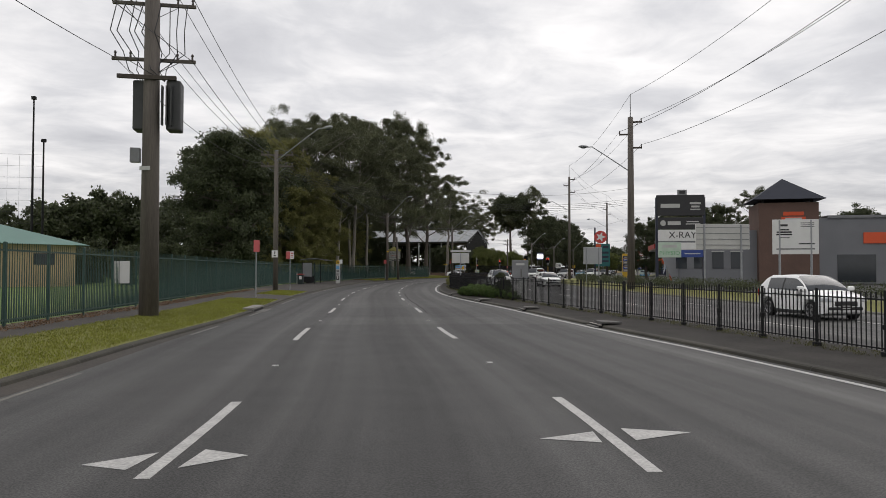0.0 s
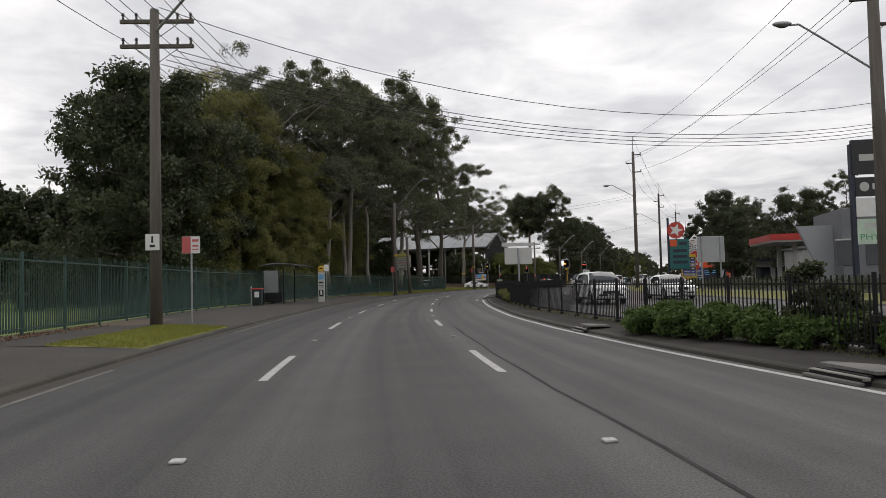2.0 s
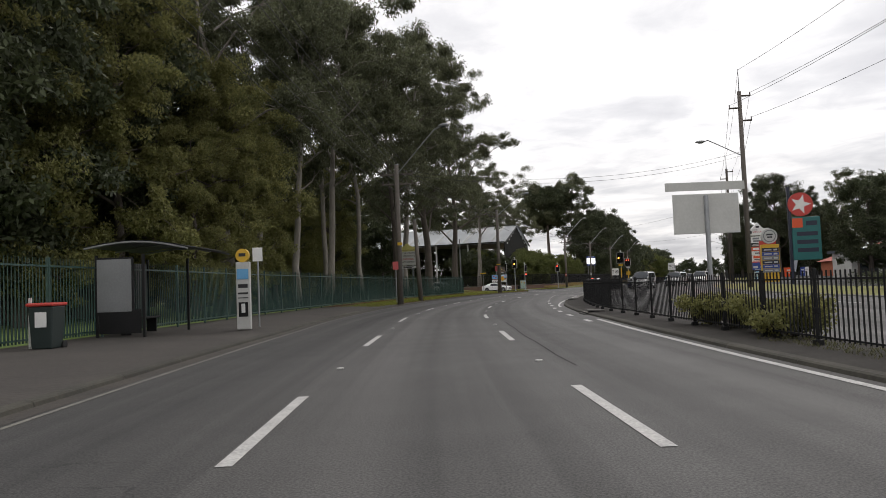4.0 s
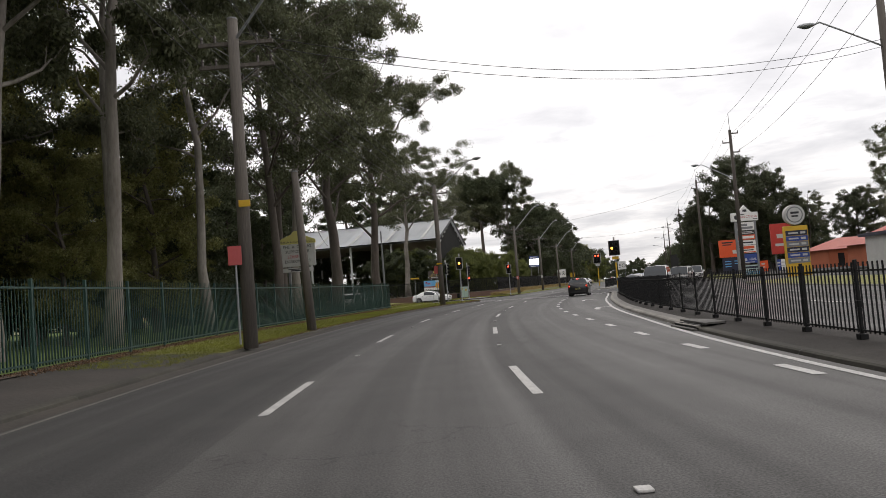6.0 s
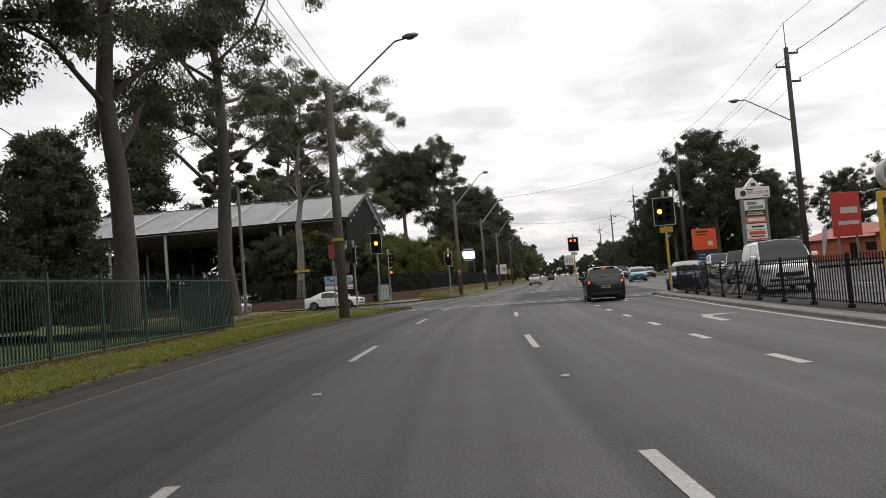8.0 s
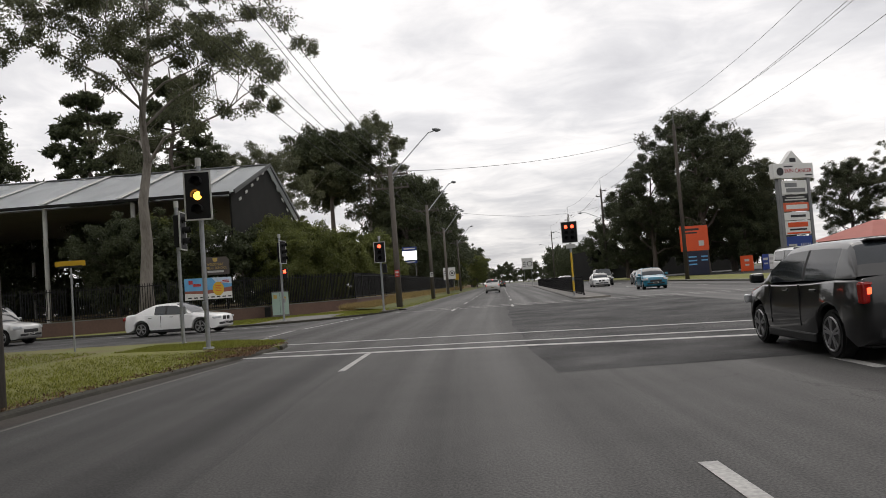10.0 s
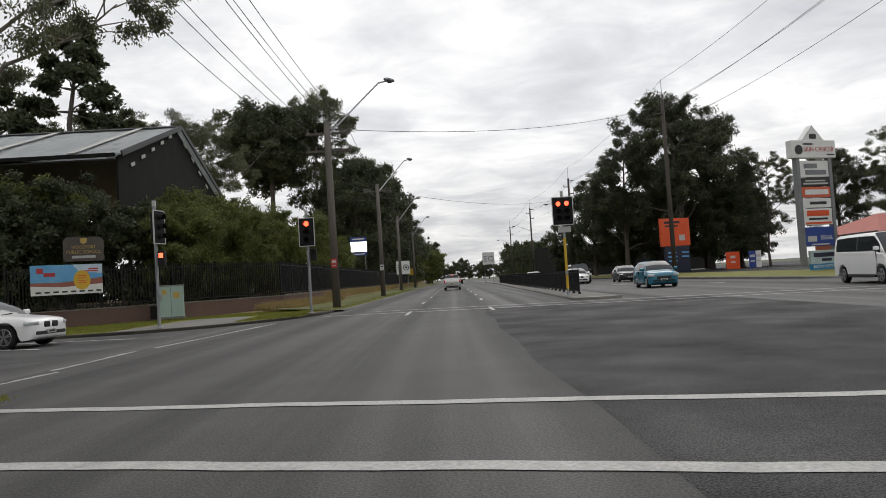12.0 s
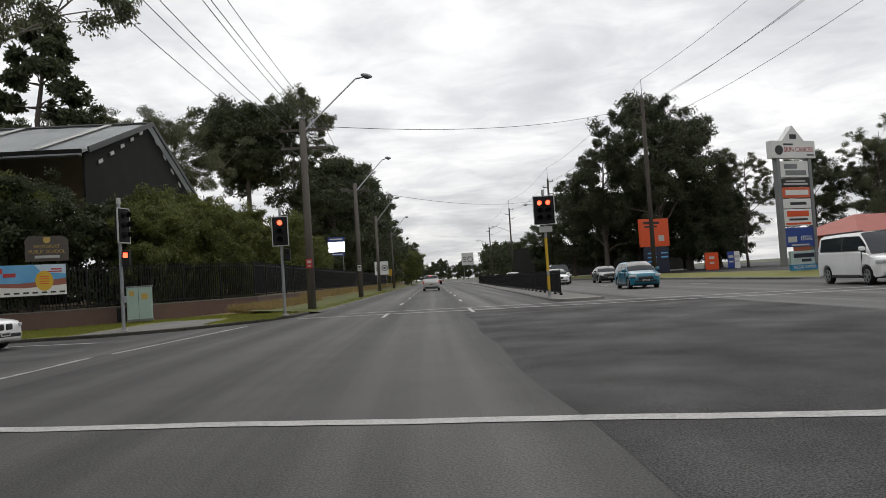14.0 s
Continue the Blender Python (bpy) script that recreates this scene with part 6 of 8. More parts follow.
# signs along the straight
led = thing("electronic_sign", "lit white electronic sign with blue bars on a post", "sign", pose(-47.4, 236.6, 1.0, 0, 0, 3))
for sx in (-0.8, 0.8):
    part("post", B((sx, 0.1, 2.8), (0.12, 0.12, 5.6)), M_GREYMETAL, led)
part("screen", B((0, 0, 5.1), (2.1, 0.14, 1.3), bevel=0.01), M_SCREEN, led)
part("top_bar", B((0, 0, 6.1), (2.1, 0.14, 0.5)), M_BLUE, led)
part("foot_bar", B((0, 0, 4.15), (2.1, 0.14, 0.35)), M_BLUE, led)
bars(led, ((0, 6.1, 1.6, 0.16), (0, 4.15, 1.5, 0.12)), M_WHITE, -0.08)
s = post_sign("speed_sign", -41.9, 239.7, 0, 0, 1.8, 1.75, 4.0, M_WHITE, "large white road sign with a speed ring on two posts", "road sign", posts=2, ground=0.35)
bm = bmesh.new()
for k in range(24):
    a, b_ = 2 * math.pi * k / 24, 2 * math.pi * (k + 1) / 24
    tube(bm, (0.4 + 0.36 * math.cos(a), -0.02, 2.78 + 0.36 * math.sin(a)), (0.4 + 0.36 * math.cos(b_), -0.02, 2.78 + 0.36 * math.sin(b_)), 0.05, seg=6)
part("ring", bm, M_INK, s)
bars(s, ((-0.5, 3.1, 0.5, 0.12), (-0.5, 2.8, 0.5, 0.12), (-0.5, 2.5, 0.5, 0.12), (0.4, 2.78, 0.3, 0.25)), M_INK)
s = post_sign("speed_sign", -28.7, 258.0, 0, 0, 1.9, 1.95, 5.1, M_WHITE, "white road sign with a speed ring on the median", "road sign", posts=2, ground=0.10)
bm = bmesh.new()
for k in range(24):
    a, b_ = 2 * math.pi * k / 24, 2 * math.pi * (k + 1) / 24
    tube(bm, (0.4 + 0.4 * math.cos(a), -0.02, 3.95 + 0.4 * math.sin(a)), (0.4 + 0.4 * math.cos(b_), -0.02, 3.95 + 0.4 * math.sin(b_)), 0.05, seg=6)
part("ring", bm, M_INK, s)
bars(s, ((-0.5, 4.3, 0.5, 0.12), (-0.5, 3.95, 0.5, 0.12), (-0.5, 3.6, 0.5, 0.12)), M_INK)
s = post_sign("warning_sign", -41.0, 266.0, 0, 0, 1.1, 1.1, 3.4, M_YELLOW, "yellow chevron sign on the verge", "road sign", ground=0.3)

# median and far-side signs
s = post_sign("direction_sign", -21.3, 70.2, 0, 200, 1.75, 1.05, 3.4, M_WHITE, "grey back of a direction sign on the median", "road sign", back=M_OFFWHITE, ground=0.10, post_r=0.06)
part("top_bar", B((0, 0, 3.5), (2.1, 0.03, 0.22)), M_OFFWHITE, s)
s = post_sign("direction_sign", 3.5, 52.3, 0, 205, 3.9, 1.75, 4.85, M_WHITE, "pale back of a wide direction sign on two posts", "road sign", back=M_OFFWHITE, posts=2, post_r=0.07, ground=0.2)
for z in (3.2, 3.6, 4.0, 4.4):
    part("stiffener", B((0, 0.03, z), (3.8, 0.03, 0.04)), M_GREYMETAL, s)
s = post_sign("direction_sign", -9.6, 83.6, 0, 200, 2.1, 1.95, 4.3, M_WHITE, "grey back of a square road sign on two posts", "road sign", back=M_PALEWALL, posts=2, post_r=0.06, ground=0.2)
s = post_sign("billboard", 8.1, 52.6, 0, 6, 2.9, 2.35, 5.1, M_WHITE, "white information board on two white posts", "sign", posts=2, post_r=0.08, ground=0.2)
bars(s, ((-0.7, 4.5, 0.45, 0.14), (0.75, 4.65, 0.85, 0.05), (0.75, 4.52, 0.85, 0.04), (0.75, 4.4, 0.85, 0.04), (-0.7, 4.2, 0.6, 0.09), (-0.7, 4.04, 0.95, 0.1), (-0.7, 3.88, 1.0, 0.1), (-0.7, 3.66, 0.7, 0.05), (0.7, 3.25, 1.0, 0.08), (0, 2.9, 2.4, 0.07)), M_INK)

# shop directory with stacked panels
xr = thing("shop_directory_sign", "tall dark pylon of stacked shop signs", "sign", pose(0.3, 72.8, 0.88, 0, 0, 12) @ Matrix.Diagonal((0.87, 1.0, 0.914, 1.0)))
for sx in (-2.55, 2.55):
    part("post", B((sx, 0.1, 3.9), (0.28, 0.35, 9.4)), M_NAVY, xr)
part("top_panel", B((0, 0, 7.75), (5.2, 0.25, 2.2), bevel=0.02), M_INK, xr)
part("number_panel", B((0.2, 0, 9.12), (1.0, 0.2, 0.55)), M_GREYMETAL, xr)
bars(xr, ((0.2, 9.12, 0.6, 0.3),), M_INK, -0.11)
bars(xr, ((-1.1, 7.7, 2.1, 0.42),), M_OFFWHITE, -0.135)
bars(xr, ((1.6, 7.95, 1.2, 0.22), (1.6, 7.6, 0.9, 0.2), (1.6, 7.3, 1.1, 0.12)), M_OFFWHITE, -0.135)
part("middle_panel", B((0, 0, 5.85), (4.9, 0.25, 1.2), bevel=0.02), M_INK, xr)
part("logo_disc", T((-1.9, -0.15, 5.85), (-1.9, -0.12, 5.85), 0.3, 0.3, 18), M_OFFWHITE, xr)
bars(xr, ((-0.7, 5.85, 1.4, 0.38), (1.3, 6.0, 1.3, 0.12), (1.3, 5.75, 1.5, 0.1)), M_OFFWHITE, -0.135)
part("white_panel", B((0, 0, 4.55), (4.9, 0.25, 1.2), bevel=0.02), M_WHITE, xr)
lettering("letters", "X-RAY", 1.0, pose(0.2, -0.135, 4.55), M_INK, xr, 3.0)
part("green_panel", B((-1.2, 0, 3.0), (2.5, 0.25, 1.6), bevel=0.02), mat("pale_green_panel", (0.5, 0.62, 0.5), rough=0.45, bump=0), xr)
lettering("letters", "PHYSIO", 0.55, pose(-1.2, -0.135, 2.65), M_GREEN, xr, 2.2)
bars(xr, ((-1.2, 3.4, 1.6, 0.3),), M_OFFWHITE, -0.135)
part("blue_panel", B((1.25, 0, 3.4), (2.4, 0.25, 0.75), bevel=0.02), M_WHITE, xr)
part("blue_panel", B((1.25, 0, 2.6), (2.4, 0.25, 0.75), bevel=0.02), M_BLUE, xr)
bars(xr, ((1.25, 2.6, 1.7, 0.1),), M_OFFWHITE, -0.135)

# service station: price sign, canopy and shop
st = thing("price_sign", "teal fuel price pylon topped by a round red sign", "sign", pose(-13.0, 119.2, 0.2, 0, 0, 10))
part("post", B((-1.0, 0.1, 4.2), (0.25, 0.25, 8.4)), M_NAVY, st)
part("disc", T((-0.1, -0.12, 6.85), (-0.1, 0.12, 6.85), 1.02, 1.02, 32), M_RED, st)
bm = poly([(-0.1 + (0.85 if k % 2 == 0 else 0.36) * math.sin(math.pi * k / 5 + 0.3), -0.13, 6.85 + (0.85 if k % 2 == 0 else 0.36) * math.cos(math.pi * k / 5 + 0.3)) for k in range(10)], 0.01)
part("star", bm, M_WHITE, st)
part("price_panel", B((0.25, 0, 3.9), (2.3, 0.3, 3.7), bevel=0.03), M_TEAL, st)
part("orange_panel", B((-0.45, -0.16, 5.25), (0.85, 0.02, 0.8)), M_ORANGE, st)
bars(st, ((0.7, 5.2, 0.9, 0.4), (0.3, 4.3, 1.7, 0.35), (0.3, 3.6, 1.7, 0.35), (0.3, 2.9, 1.7, 0.35)), M_NAVY, -0.155)
cn = thing("station_canopy", "service station canopy with a red edge on white columns", "canopy", pose(6.5, 109.0, 0.2, 0, 0, 8))
part("roof", B((0, 0, 4.6), (22, 10, 0.75), bevel=0.03), M_OFFWHITE, cn)
part("fascia", B((0, -5.06, 4.72), (22.1, 0.08, 0.62)), M_RED, cn)
part("fascia", B((-11.06, 0, 4.72), (0.08, 10.1, 0.62)), M_RED, cn)
for sx in (-8.5, 0, 8.5):
    for sy in (-3, 3):
        part("column", B((sx, sy, 2.1), (0.4, 0.4, 4.2), bevel=0.03), M_OFFWHITE, cn)
for k, sx in enumerate((-8.5, 0, 8.5)):
    pump = thing("fuel_pump", "orange and white fuel pump under the canopy", "fuel pump", pose(*(cn.matrix_basis @ Vector((sx, -4.0, 0.0))), 0, 0, 8), group="fuel pumps")
    part("cabinet", B((0, 0, 0.9), (0.9, 0.5, 1.8), bevel=0.04), M_ORANGE if k == 0 else M_WHITE, pump)
    part("display", B((0, -0.26, 1.3), (0.6, 0.02, 0.4)), M_INK, pump)
    part("hose", T((0.45, -0.1, 0.5), (0.5, -0.15, 1.5), 0.03), M_BLACK, pump)
kiosk = thing("station_shop", "low white service station shop with dark windows", "building", pose(10, 122, 0.2, 0, 0, 8))
part("wall", B((0, 0, 2.0), (20, 8, 4.0)), M_OFFWHITE, kiosk)
for k in range(6):
    part("window", B((-7.5 + 3 * k, -4.03, 1.5), (2.4, 0.06, 2.2)), M_GLASS, kiosk)
part("roof", B((0, 0, 4.1), (20.6, 8.6, 0.25)), M_GREYMETAL, kiosk)
sl = thing("slanted_wall", "pale grey slab wall with a slanting end beside the station", "wall", pose(0.5, 90.0, 0.2, 0, 0, 8))
part("slab", poly([(-3.6, 0, 4.9), (0.3, 0, 4.9), (0.3, 0, 0), (-1.4, 0, 0)], 0.4), M_PALEWALL, sl)

# shops with the tower
sh = thing("shop_building", "grey rendered shops with a brown tower and slate roof", "building", pose(11.1, 90.4, 0.2, 0, 0, 6))
part("tower", B((0, 0, 4.5), (6.2, 6.2, 9.0), bevel=0.05), M_TANWALL, sh, "brown brick tower")
bm = bmesh.new()
vs = [bm.verts.new((sx * 3.75, sy * 3.75, 9.35)) for sx, sy in ((-1, -1), (1, -1), (1, 1), (-1, 1))]
ap = bm.verts.new((0, 0, 12.0))
bm.faces.new(vs[::-1])
for a, b_ in zip(vs, vs[1:] + vs[:1]):
    bm.faces.new((a, b_, ap))
part("roof", bm, M_SLATE, sh, "dark slate-blue pyramid roof")
for sx, sy in ((-1, -1), (1, -1), (1, 1), (-1, 1)):
    part("roof_post", B((sx * 2.5, sy * 2.5, 9.15), (0.25, 0.25, 0.5)), M_BLACK, sh)
part("orange_logo", B((0.5, -3.13, 7.75), (2.1, 0.05, 0.42), bevel=0.02), M_ORANGE, sh)
part("orange_logo", B((0.5, -3.13, 7.15), (2.5, 0.05, 0.5), bevel=0.02), M_ORANGE, sh)
bars(sh, ((0.5, 7.15, 1.7, 0.28), (1.2, 4.6, 3.0, 0.5)), M_OFFWHITE, -3.16)
part("right_wing", B((17.1, 1.5, 3.6), (28, 9, 7.2), bevel=0.03), M_GREYWALL, sh)
part("parapet", B((18.1, 1.5, 7.35), (28.3, 9.3, 0.3)), M_GREYMETAL, sh)
for k in range(5):
    part("shopfront", B((6.8 + 5.2 * k, -3.03, 1.7), (3.8, 0.08, 3.0)), M_GLASS, sh)
part("shop_sign", B((9.5, -3.06, 5.0), (4.0, 0.1, 1.2)), M_ORANGE, sh)
part("left_wing", B((-7.3, 2.0, 3.0), (8.4, 8, 6.0), bevel=0.03), M_GREYWALL, sh)
for k in range(4):
    win = part("window", B((-11.3 + 2.0 * k, -2.03, 2.6), (1.2, 0.08, 1.9)), M_GLASS, sh)
    part("window_frame", B((-11.3 + 2.0 * k, -2.05, 3.62), (1.4, 0.1, 0.12)), M_OFFWHITE, win)
hedge = tagged(new("hedge", leaves_mesh("hedge", [tuple((*at(yy, 22.2 + 0.3 * math.sin(yy)), 0.75)) for yy in np.arange(18, 92, 0.55)], [0.62] * len(np.arange(18, 92, 0.55)), 240, 0.085, 0.028, 0.1, np.random.default_rng(5), M_LEAF_DARK)), "dark clipped hedge along the verge across the road", "hedge", kind="stuff")

# yellow pylon, red sign, orange sign and the directory
yl = thing("shop_pylon", "yellow pylon with blue panels and a round pale sign on top", "sign", pose(-12.3, 159.6, -0.01, 0, 0, 12))
part("column", B((0, 0, 2.6), (2.4, 0.5, 5.2), bevel=0.03), M_YELLOW, yl)
part("round_sign", T((0, -0.28, 6.35), (0, 0.28, 6.35), 1.04, 1.04, 36), M_OFFWHITE, yl)
part("ring", T((0, -0.30, 6.35), (0, -0.27, 6.35), 0.84, 0.84, 32), M_GREYMETAL, yl)
part("disc_face", T((0, -0.305, 6.35), (0, -0.28, 6.35), 0.72, 0.72, 32), M_OFFWHITE, yl)
bars(yl, ((0, 6.55, 0.85, 0.22), (0, 6.2, 0.7, 0.18)), M_INK, -0.31)
for k in range(6):
    part("price_panel", B((0, -0.26, 4.45 - 0.57 * k), (2.24, 0.03, 0.53), bevel=0.005), (M_NAVY, M_BLUE, M_GREYMETAL)[k % 3], yl)
    bars(yl, ((-0.35, 4.45 - 0.57 * k, 1.0, 0.16), (0.65, 4.45 - 0.57 * k, 0.5, 0.22)), M_OFFWHITE, -0.28)
rd = thing("shop_sign", "tall red shop sign with white bars", "sign", pose(-11.8, 168.6, -0.01, 0, 0, 14))
part("board", B((0, 0, 4.3), (2.4, 0.25, 3.5), bevel=0.02), M_RED, rd)
for sx in (-0.8, 0.8):
    part("post", B((sx, 0.05, 1.3), (0.14, 0.14, 2.6)), M_GREYMETAL, rd)
bars(rd, ((0.2, 4.6, 1.5, 0.5), (0.1, 3.6, 1.8, 0.3)), M_OFFWHITE, -0.13)
og = thing("storage_sign", "orange and blue storage sign board", "sign", pose(-8.3, 230.3, 0.2, 0, 0, 15))
part("board", B((0, 0, 5.0), (4.1, 0.35, 3.4), bevel=0.03), M_ORANGE, og)
part("lower_board", B((0.1, 0, 1.65), (3.4, 0.35, 3.2), bevel=0.03), M_NAVY, og)
bars(og, ((-0.4, 6.2, 2.2, 0.28), (-0.5, 5.75, 1.8, 0.2)), M_INK, -0.18)
bars(og, ((0.9, 4.3, 0.8, 0.7),), M_OFFWHITE, -0.18)
bars(og, ((-0.6, 2.5, 1.2, 0.18), (-0.6, 2.0, 1.3, 0.18), (-0.6, 1.5, 1.2, 0.18), (1.2, 2.5, 1.0, 0.18), (1.2, 2.0, 1.0, 0.18)), M_SKYBLUE, -0.18)
for k, (x, y, m_) in enumerate(((-3.2, 226.0, M_ORANGE), (-0.2, 227.5, M_BLUE), (0.6, 227.8, M_WHITE))):
    s = post_sign("frame_sign", x, y, 0, 15, 1.9 if k == 0 else 1.0, 2.0, 2.3, m_, "small printed sign board on the grass", "sign", ground=0.2, posts=2)
    bars(s, ((0, 1.5, 0.7, 0.3), (0, 0.9, 0.6, 0.2)), M_OFFWHITE)

dr = thing("directory_sign", "tall white directory pylon with stacked coloured panels", "sign", pose(-11.4, 192.8, 0.01, 0, 0, 17))
for sx in (-1.45, 1.45):
    part("column", B((sx, 0, 4.9), (0.3, 0.4, 8.6), bevel=0.02), M_GREYMETAL, dr)
part("cap", B((0, 0, 8.75), (4.0, 0.5, 1.25), bevel=0.03), M_WHITE, dr)
part("gable", poly([(-1.0, -0.24, 9.38), (1.0, -0.24, 9.38), (0.0, -0.24, 10.45)], 0.48), M_WHITE, dr)
bars(dr, ((0.0, 9.65, 0.62, 0.34),), M_INK, -0.25)
part("logo_disc", T((-1.35, -0.28, 8.7), (-1.35, -0.25, 8.7), 0.34, 0.34, 20), M_INK, dr)
lettering("letters", "SKIN CANCER", 0.5, pose(0.45, -0.26, 8.72), M_INKRED, dr, 2.7)
bars(dr, ((-0.5, 9.1, 0.9, 0.12), (1.5, 8.35, 0.7, 0.1)), M_INK, -0.26)
PANELS = ((7.35, 1.15, M_WHITE), (6.42, 0.56, M_INK), (5.7, 0.72, mat("red_orange_panel", (0.66, 0.12, 0.05), rough=0.4, bump=0)), (4.92, 0.66, M_WHITE), (3.95, 1.15, M_WHITE), (2.55, 1.35, M_BLUE))
for z, h, m_ in PANELS:
    part("panel", B((0, -0.02, z), (2.55, 0.3, h), bevel=0.015), m_, dr)
bars(dr, ((-0.35, 7.55, 1.2, 0.34), (0.1, 7.1, 1.9, 0.34)), M_GREYMETAL, -0.18)
bars(dr, ((0, 6.5, 1.8, 0.1), (0, 6.3, 2.2, 0.12)), M_OFFWHITE, -0.18)
bars(dr, ((0.05, 5.7, 2.1, 0.36),), M_WHITE, -0.18)
bars(dr, ((0.1, 4.92, 1.5, 0.2),), M_INK, -0.18)
bars(dr, ((0, 4.2, 2.0, 0.4), (0, 3.5, 2.3, 0.14)), M_ORANGE, -0.18)
bars(dr, ((0, 3.8, 1.7, 0.14),), M_INK, -0.18)
bars(dr, ((-0.7, 2.4, 0.8, 0.4), (0, 2.0, 1.6, 0.1)), M_OFFWHITE, -0.18)
lettering("letters", "LEGAL", 0.45, pose(0.62, -0.18, 2.45), M_WHITE, dr, 1.05)
part("low_panel", B((0.3, 0.0, 0.95), (2.4, 0.2, 1.25), bevel=0.01), mat("pale_panel", (0.42, 0.52, 0.52), rough=0.5, bump=0), dr)
part("low_panel_blue", B((0.3, -0.01, 0.42), (2.42, 0.22, 0.42)), mat("cyan_panel", (0.03, 0.22, 0.42), rough=0.5, bump=0), dr)
bars(dr, ((0.3, 1.25, 1.9, 0.3), (0.5, 0.9, 0.9, 0.2)), M_NAVY, -0.11)
lettering("letters", "NOW OPEN", 0.34, pose(0.3, -0.13, 0.42), M_WHITE, dr, 2.0)
fl = thing("feather_flag", "pale grey feather flag on a bowed pole beside the road", "flag", pose(-6.0, 188.5, 0.2, 0, 0, 25))
part("mast", T((-0.4, 0, 0), (-0.1, 0, 3.9), 0.025, 0.012, 8), M_STEEL, fl)
part("cloth", poly([(-0.36, 0, 0.5), (0.1, 0, 1.2), (0.55, 0, 3.1), (0.62, 0, 3.75), (0.35, 0, 4.0), (0.0, 0, 3.7), (-0.2, 0, 2.4)], 0.01), mat("flag_cloth", (0.42, 0.44, 0.48), (0.30, 0.32, 0.36), scale=1.0, rough=0.8, bump=0), fl)

# the orange shop beyond the directory
hr = thing("orange_shop", "low orange rendered shop with a terracotta roof", "building", pose(11.8, 215.0, 0.2, 0, 0, 10))
part("wall", B((0, 0, 1.5), (18, 9, 3.0)), M_ORWALL, hr)
bm = bmesh.new()
vv = [bm.verts.new(p) for p in ((-9.7, -5.2, 2.95), (9.7, -5.2, 2.95), (9.7, 5.2, 2.95), (-9.7, 5.2, 2.95), (-5.2, 0, 4.9), (5.2, 0, 4.9))]
for f in ((0, 1, 5, 4), (1, 2, 5), (2, 3, 4, 5), (3, 0, 4), (3, 2, 1, 0)):
    bm.faces.new([vv[i] for i in f])
part("roof", bm, M_REDROOF, hr, "terracotta red hipped roof")
for k in range(5):
    win = part("window", B((-4.5 + 2.2 * k, -4.54, 1.65), (1.6, 0.08, 1.1)), M_GLASS, hr)
    part("window_frame", B((-4.5 + 2.2 * k, -4.56, 2.24), (1.75, 0.1, 0.09)), M_CREAM, win)
part("doorway", B((-7.0, -4.54, 1.2), (1.0, 0.08, 2.1)), M_BLACK, hr)
part("sign_band", B((3.0, -5.25, 3.2), (8, 0.06, 0.5)), M_REDROOF, hr)
hr2 = thing("red_roof_shop", "low shop with a long faded red roof", "building", pose(14.0, 196.0, 0.2, 0, 0, 12))
part("wall", B((0, 0, 1.6), (20, 8, 3.2)), M_ORWALL, hr2)
bm = bmesh.new()
vv = [bm.verts.new(p) for p in ((-11, -5, 3.1), (11, -5, 3.1), (11, 5, 3.1), (-11, 5, 3.1), (-6, 0, 5.6), (6, 0, 5.6))]
for f in ((0, 1, 5, 4), (1, 2, 5), (2, 3, 4, 5), (3, 0, 4), (3, 2, 1, 0)):
    bm.faces.new([vv[i] for i in f])
part("roof", bm, M_REDROOF, hr2)
ws = thing("white_canopy_shop", "low white shop with a dark flat canopy", "building", pose(4.0, 165.0, -0.12, 0, 0, 10))
part("wall", B((0, 0, 1.9), (14, 7, 3.8)), M_OFFWHITE, ws)
part("canopy_roof", B((0, -1.0, 3.95), (15, 10, 0.35)), M_NAVY, ws)
for k in range(4):
    part("window", B((-5 + 3.2 * k, -3.53, 1.6), (2.4, 0.06, 2.2)), M_GLASS, ws)
bd = thing("hardware_store", "distant dark low store with a lit sign strip", "building", pose(4, 300, 0.2, 0, 0, 8))
part("wall", B((0, 0, 3.2), (34, 14, 6.4)), M_DARKWALL, bd)
part("sign_strip", B((-8, -7.05, 4.6), (9, 0.1, 1.3)), M_BLACK, bd)
bars(bd, ((-9, 4.6, 5.5, 0.7),), M_OFFWHITE, -7.12)
bars(bd, ((-4.6, 4.6, 1.8, 0.8),), M_RED, -7.12)

# school hall: an open-sided shelter with a pale gable roof
hall = thing("school_hall", "open-sided school hall under a pale corrugated gable roof", "building", pose(-55.9, 192.8, 0.3, 0, 0, 1))
HL, HW, HA, HE = 34.0, 10.9, 12.5, 8.8
bm = bmesh.new()
NR = 34
for side in (-1, 1):
    rows = []
    for k in range(NR + 1):
        x = 0.3 - (HL + 0.3) * k / NR
        dz = 0.05 if k % 2 else 0.0
        rows.append((bm.verts.new((x, 0, HA + dz)), bm.verts.new((x, side * HW, HE + dz))))
    for a, b_ in zip(rows, rows[1:]):
        bm.faces.new((a[0], a[1], b_[1], b_[0]) if side < 0 else (a[0], b_[0], b_[1], a[1]))
r = bmesh.ops.solidify(bm, geom=bm.faces[:], thickness=0.10)
part("roof", bm, M_ROOF, hall, "pale grey corrugated roof")
# Near-black panel stands in for the shade under the overhanging roof.
part("gable_wall", poly([(0, -HW + 0.3, 3.2), (0, HW - 0.3, 3.2), (0, HW - 0.3, HE - 0.1), (0, 0, HA - 0.15), (0, -HW + 0.3, HE - 0.1)], 0.12), M_DARKWALL, hall, "dark gable end panel coloured as the shaded roof underside")
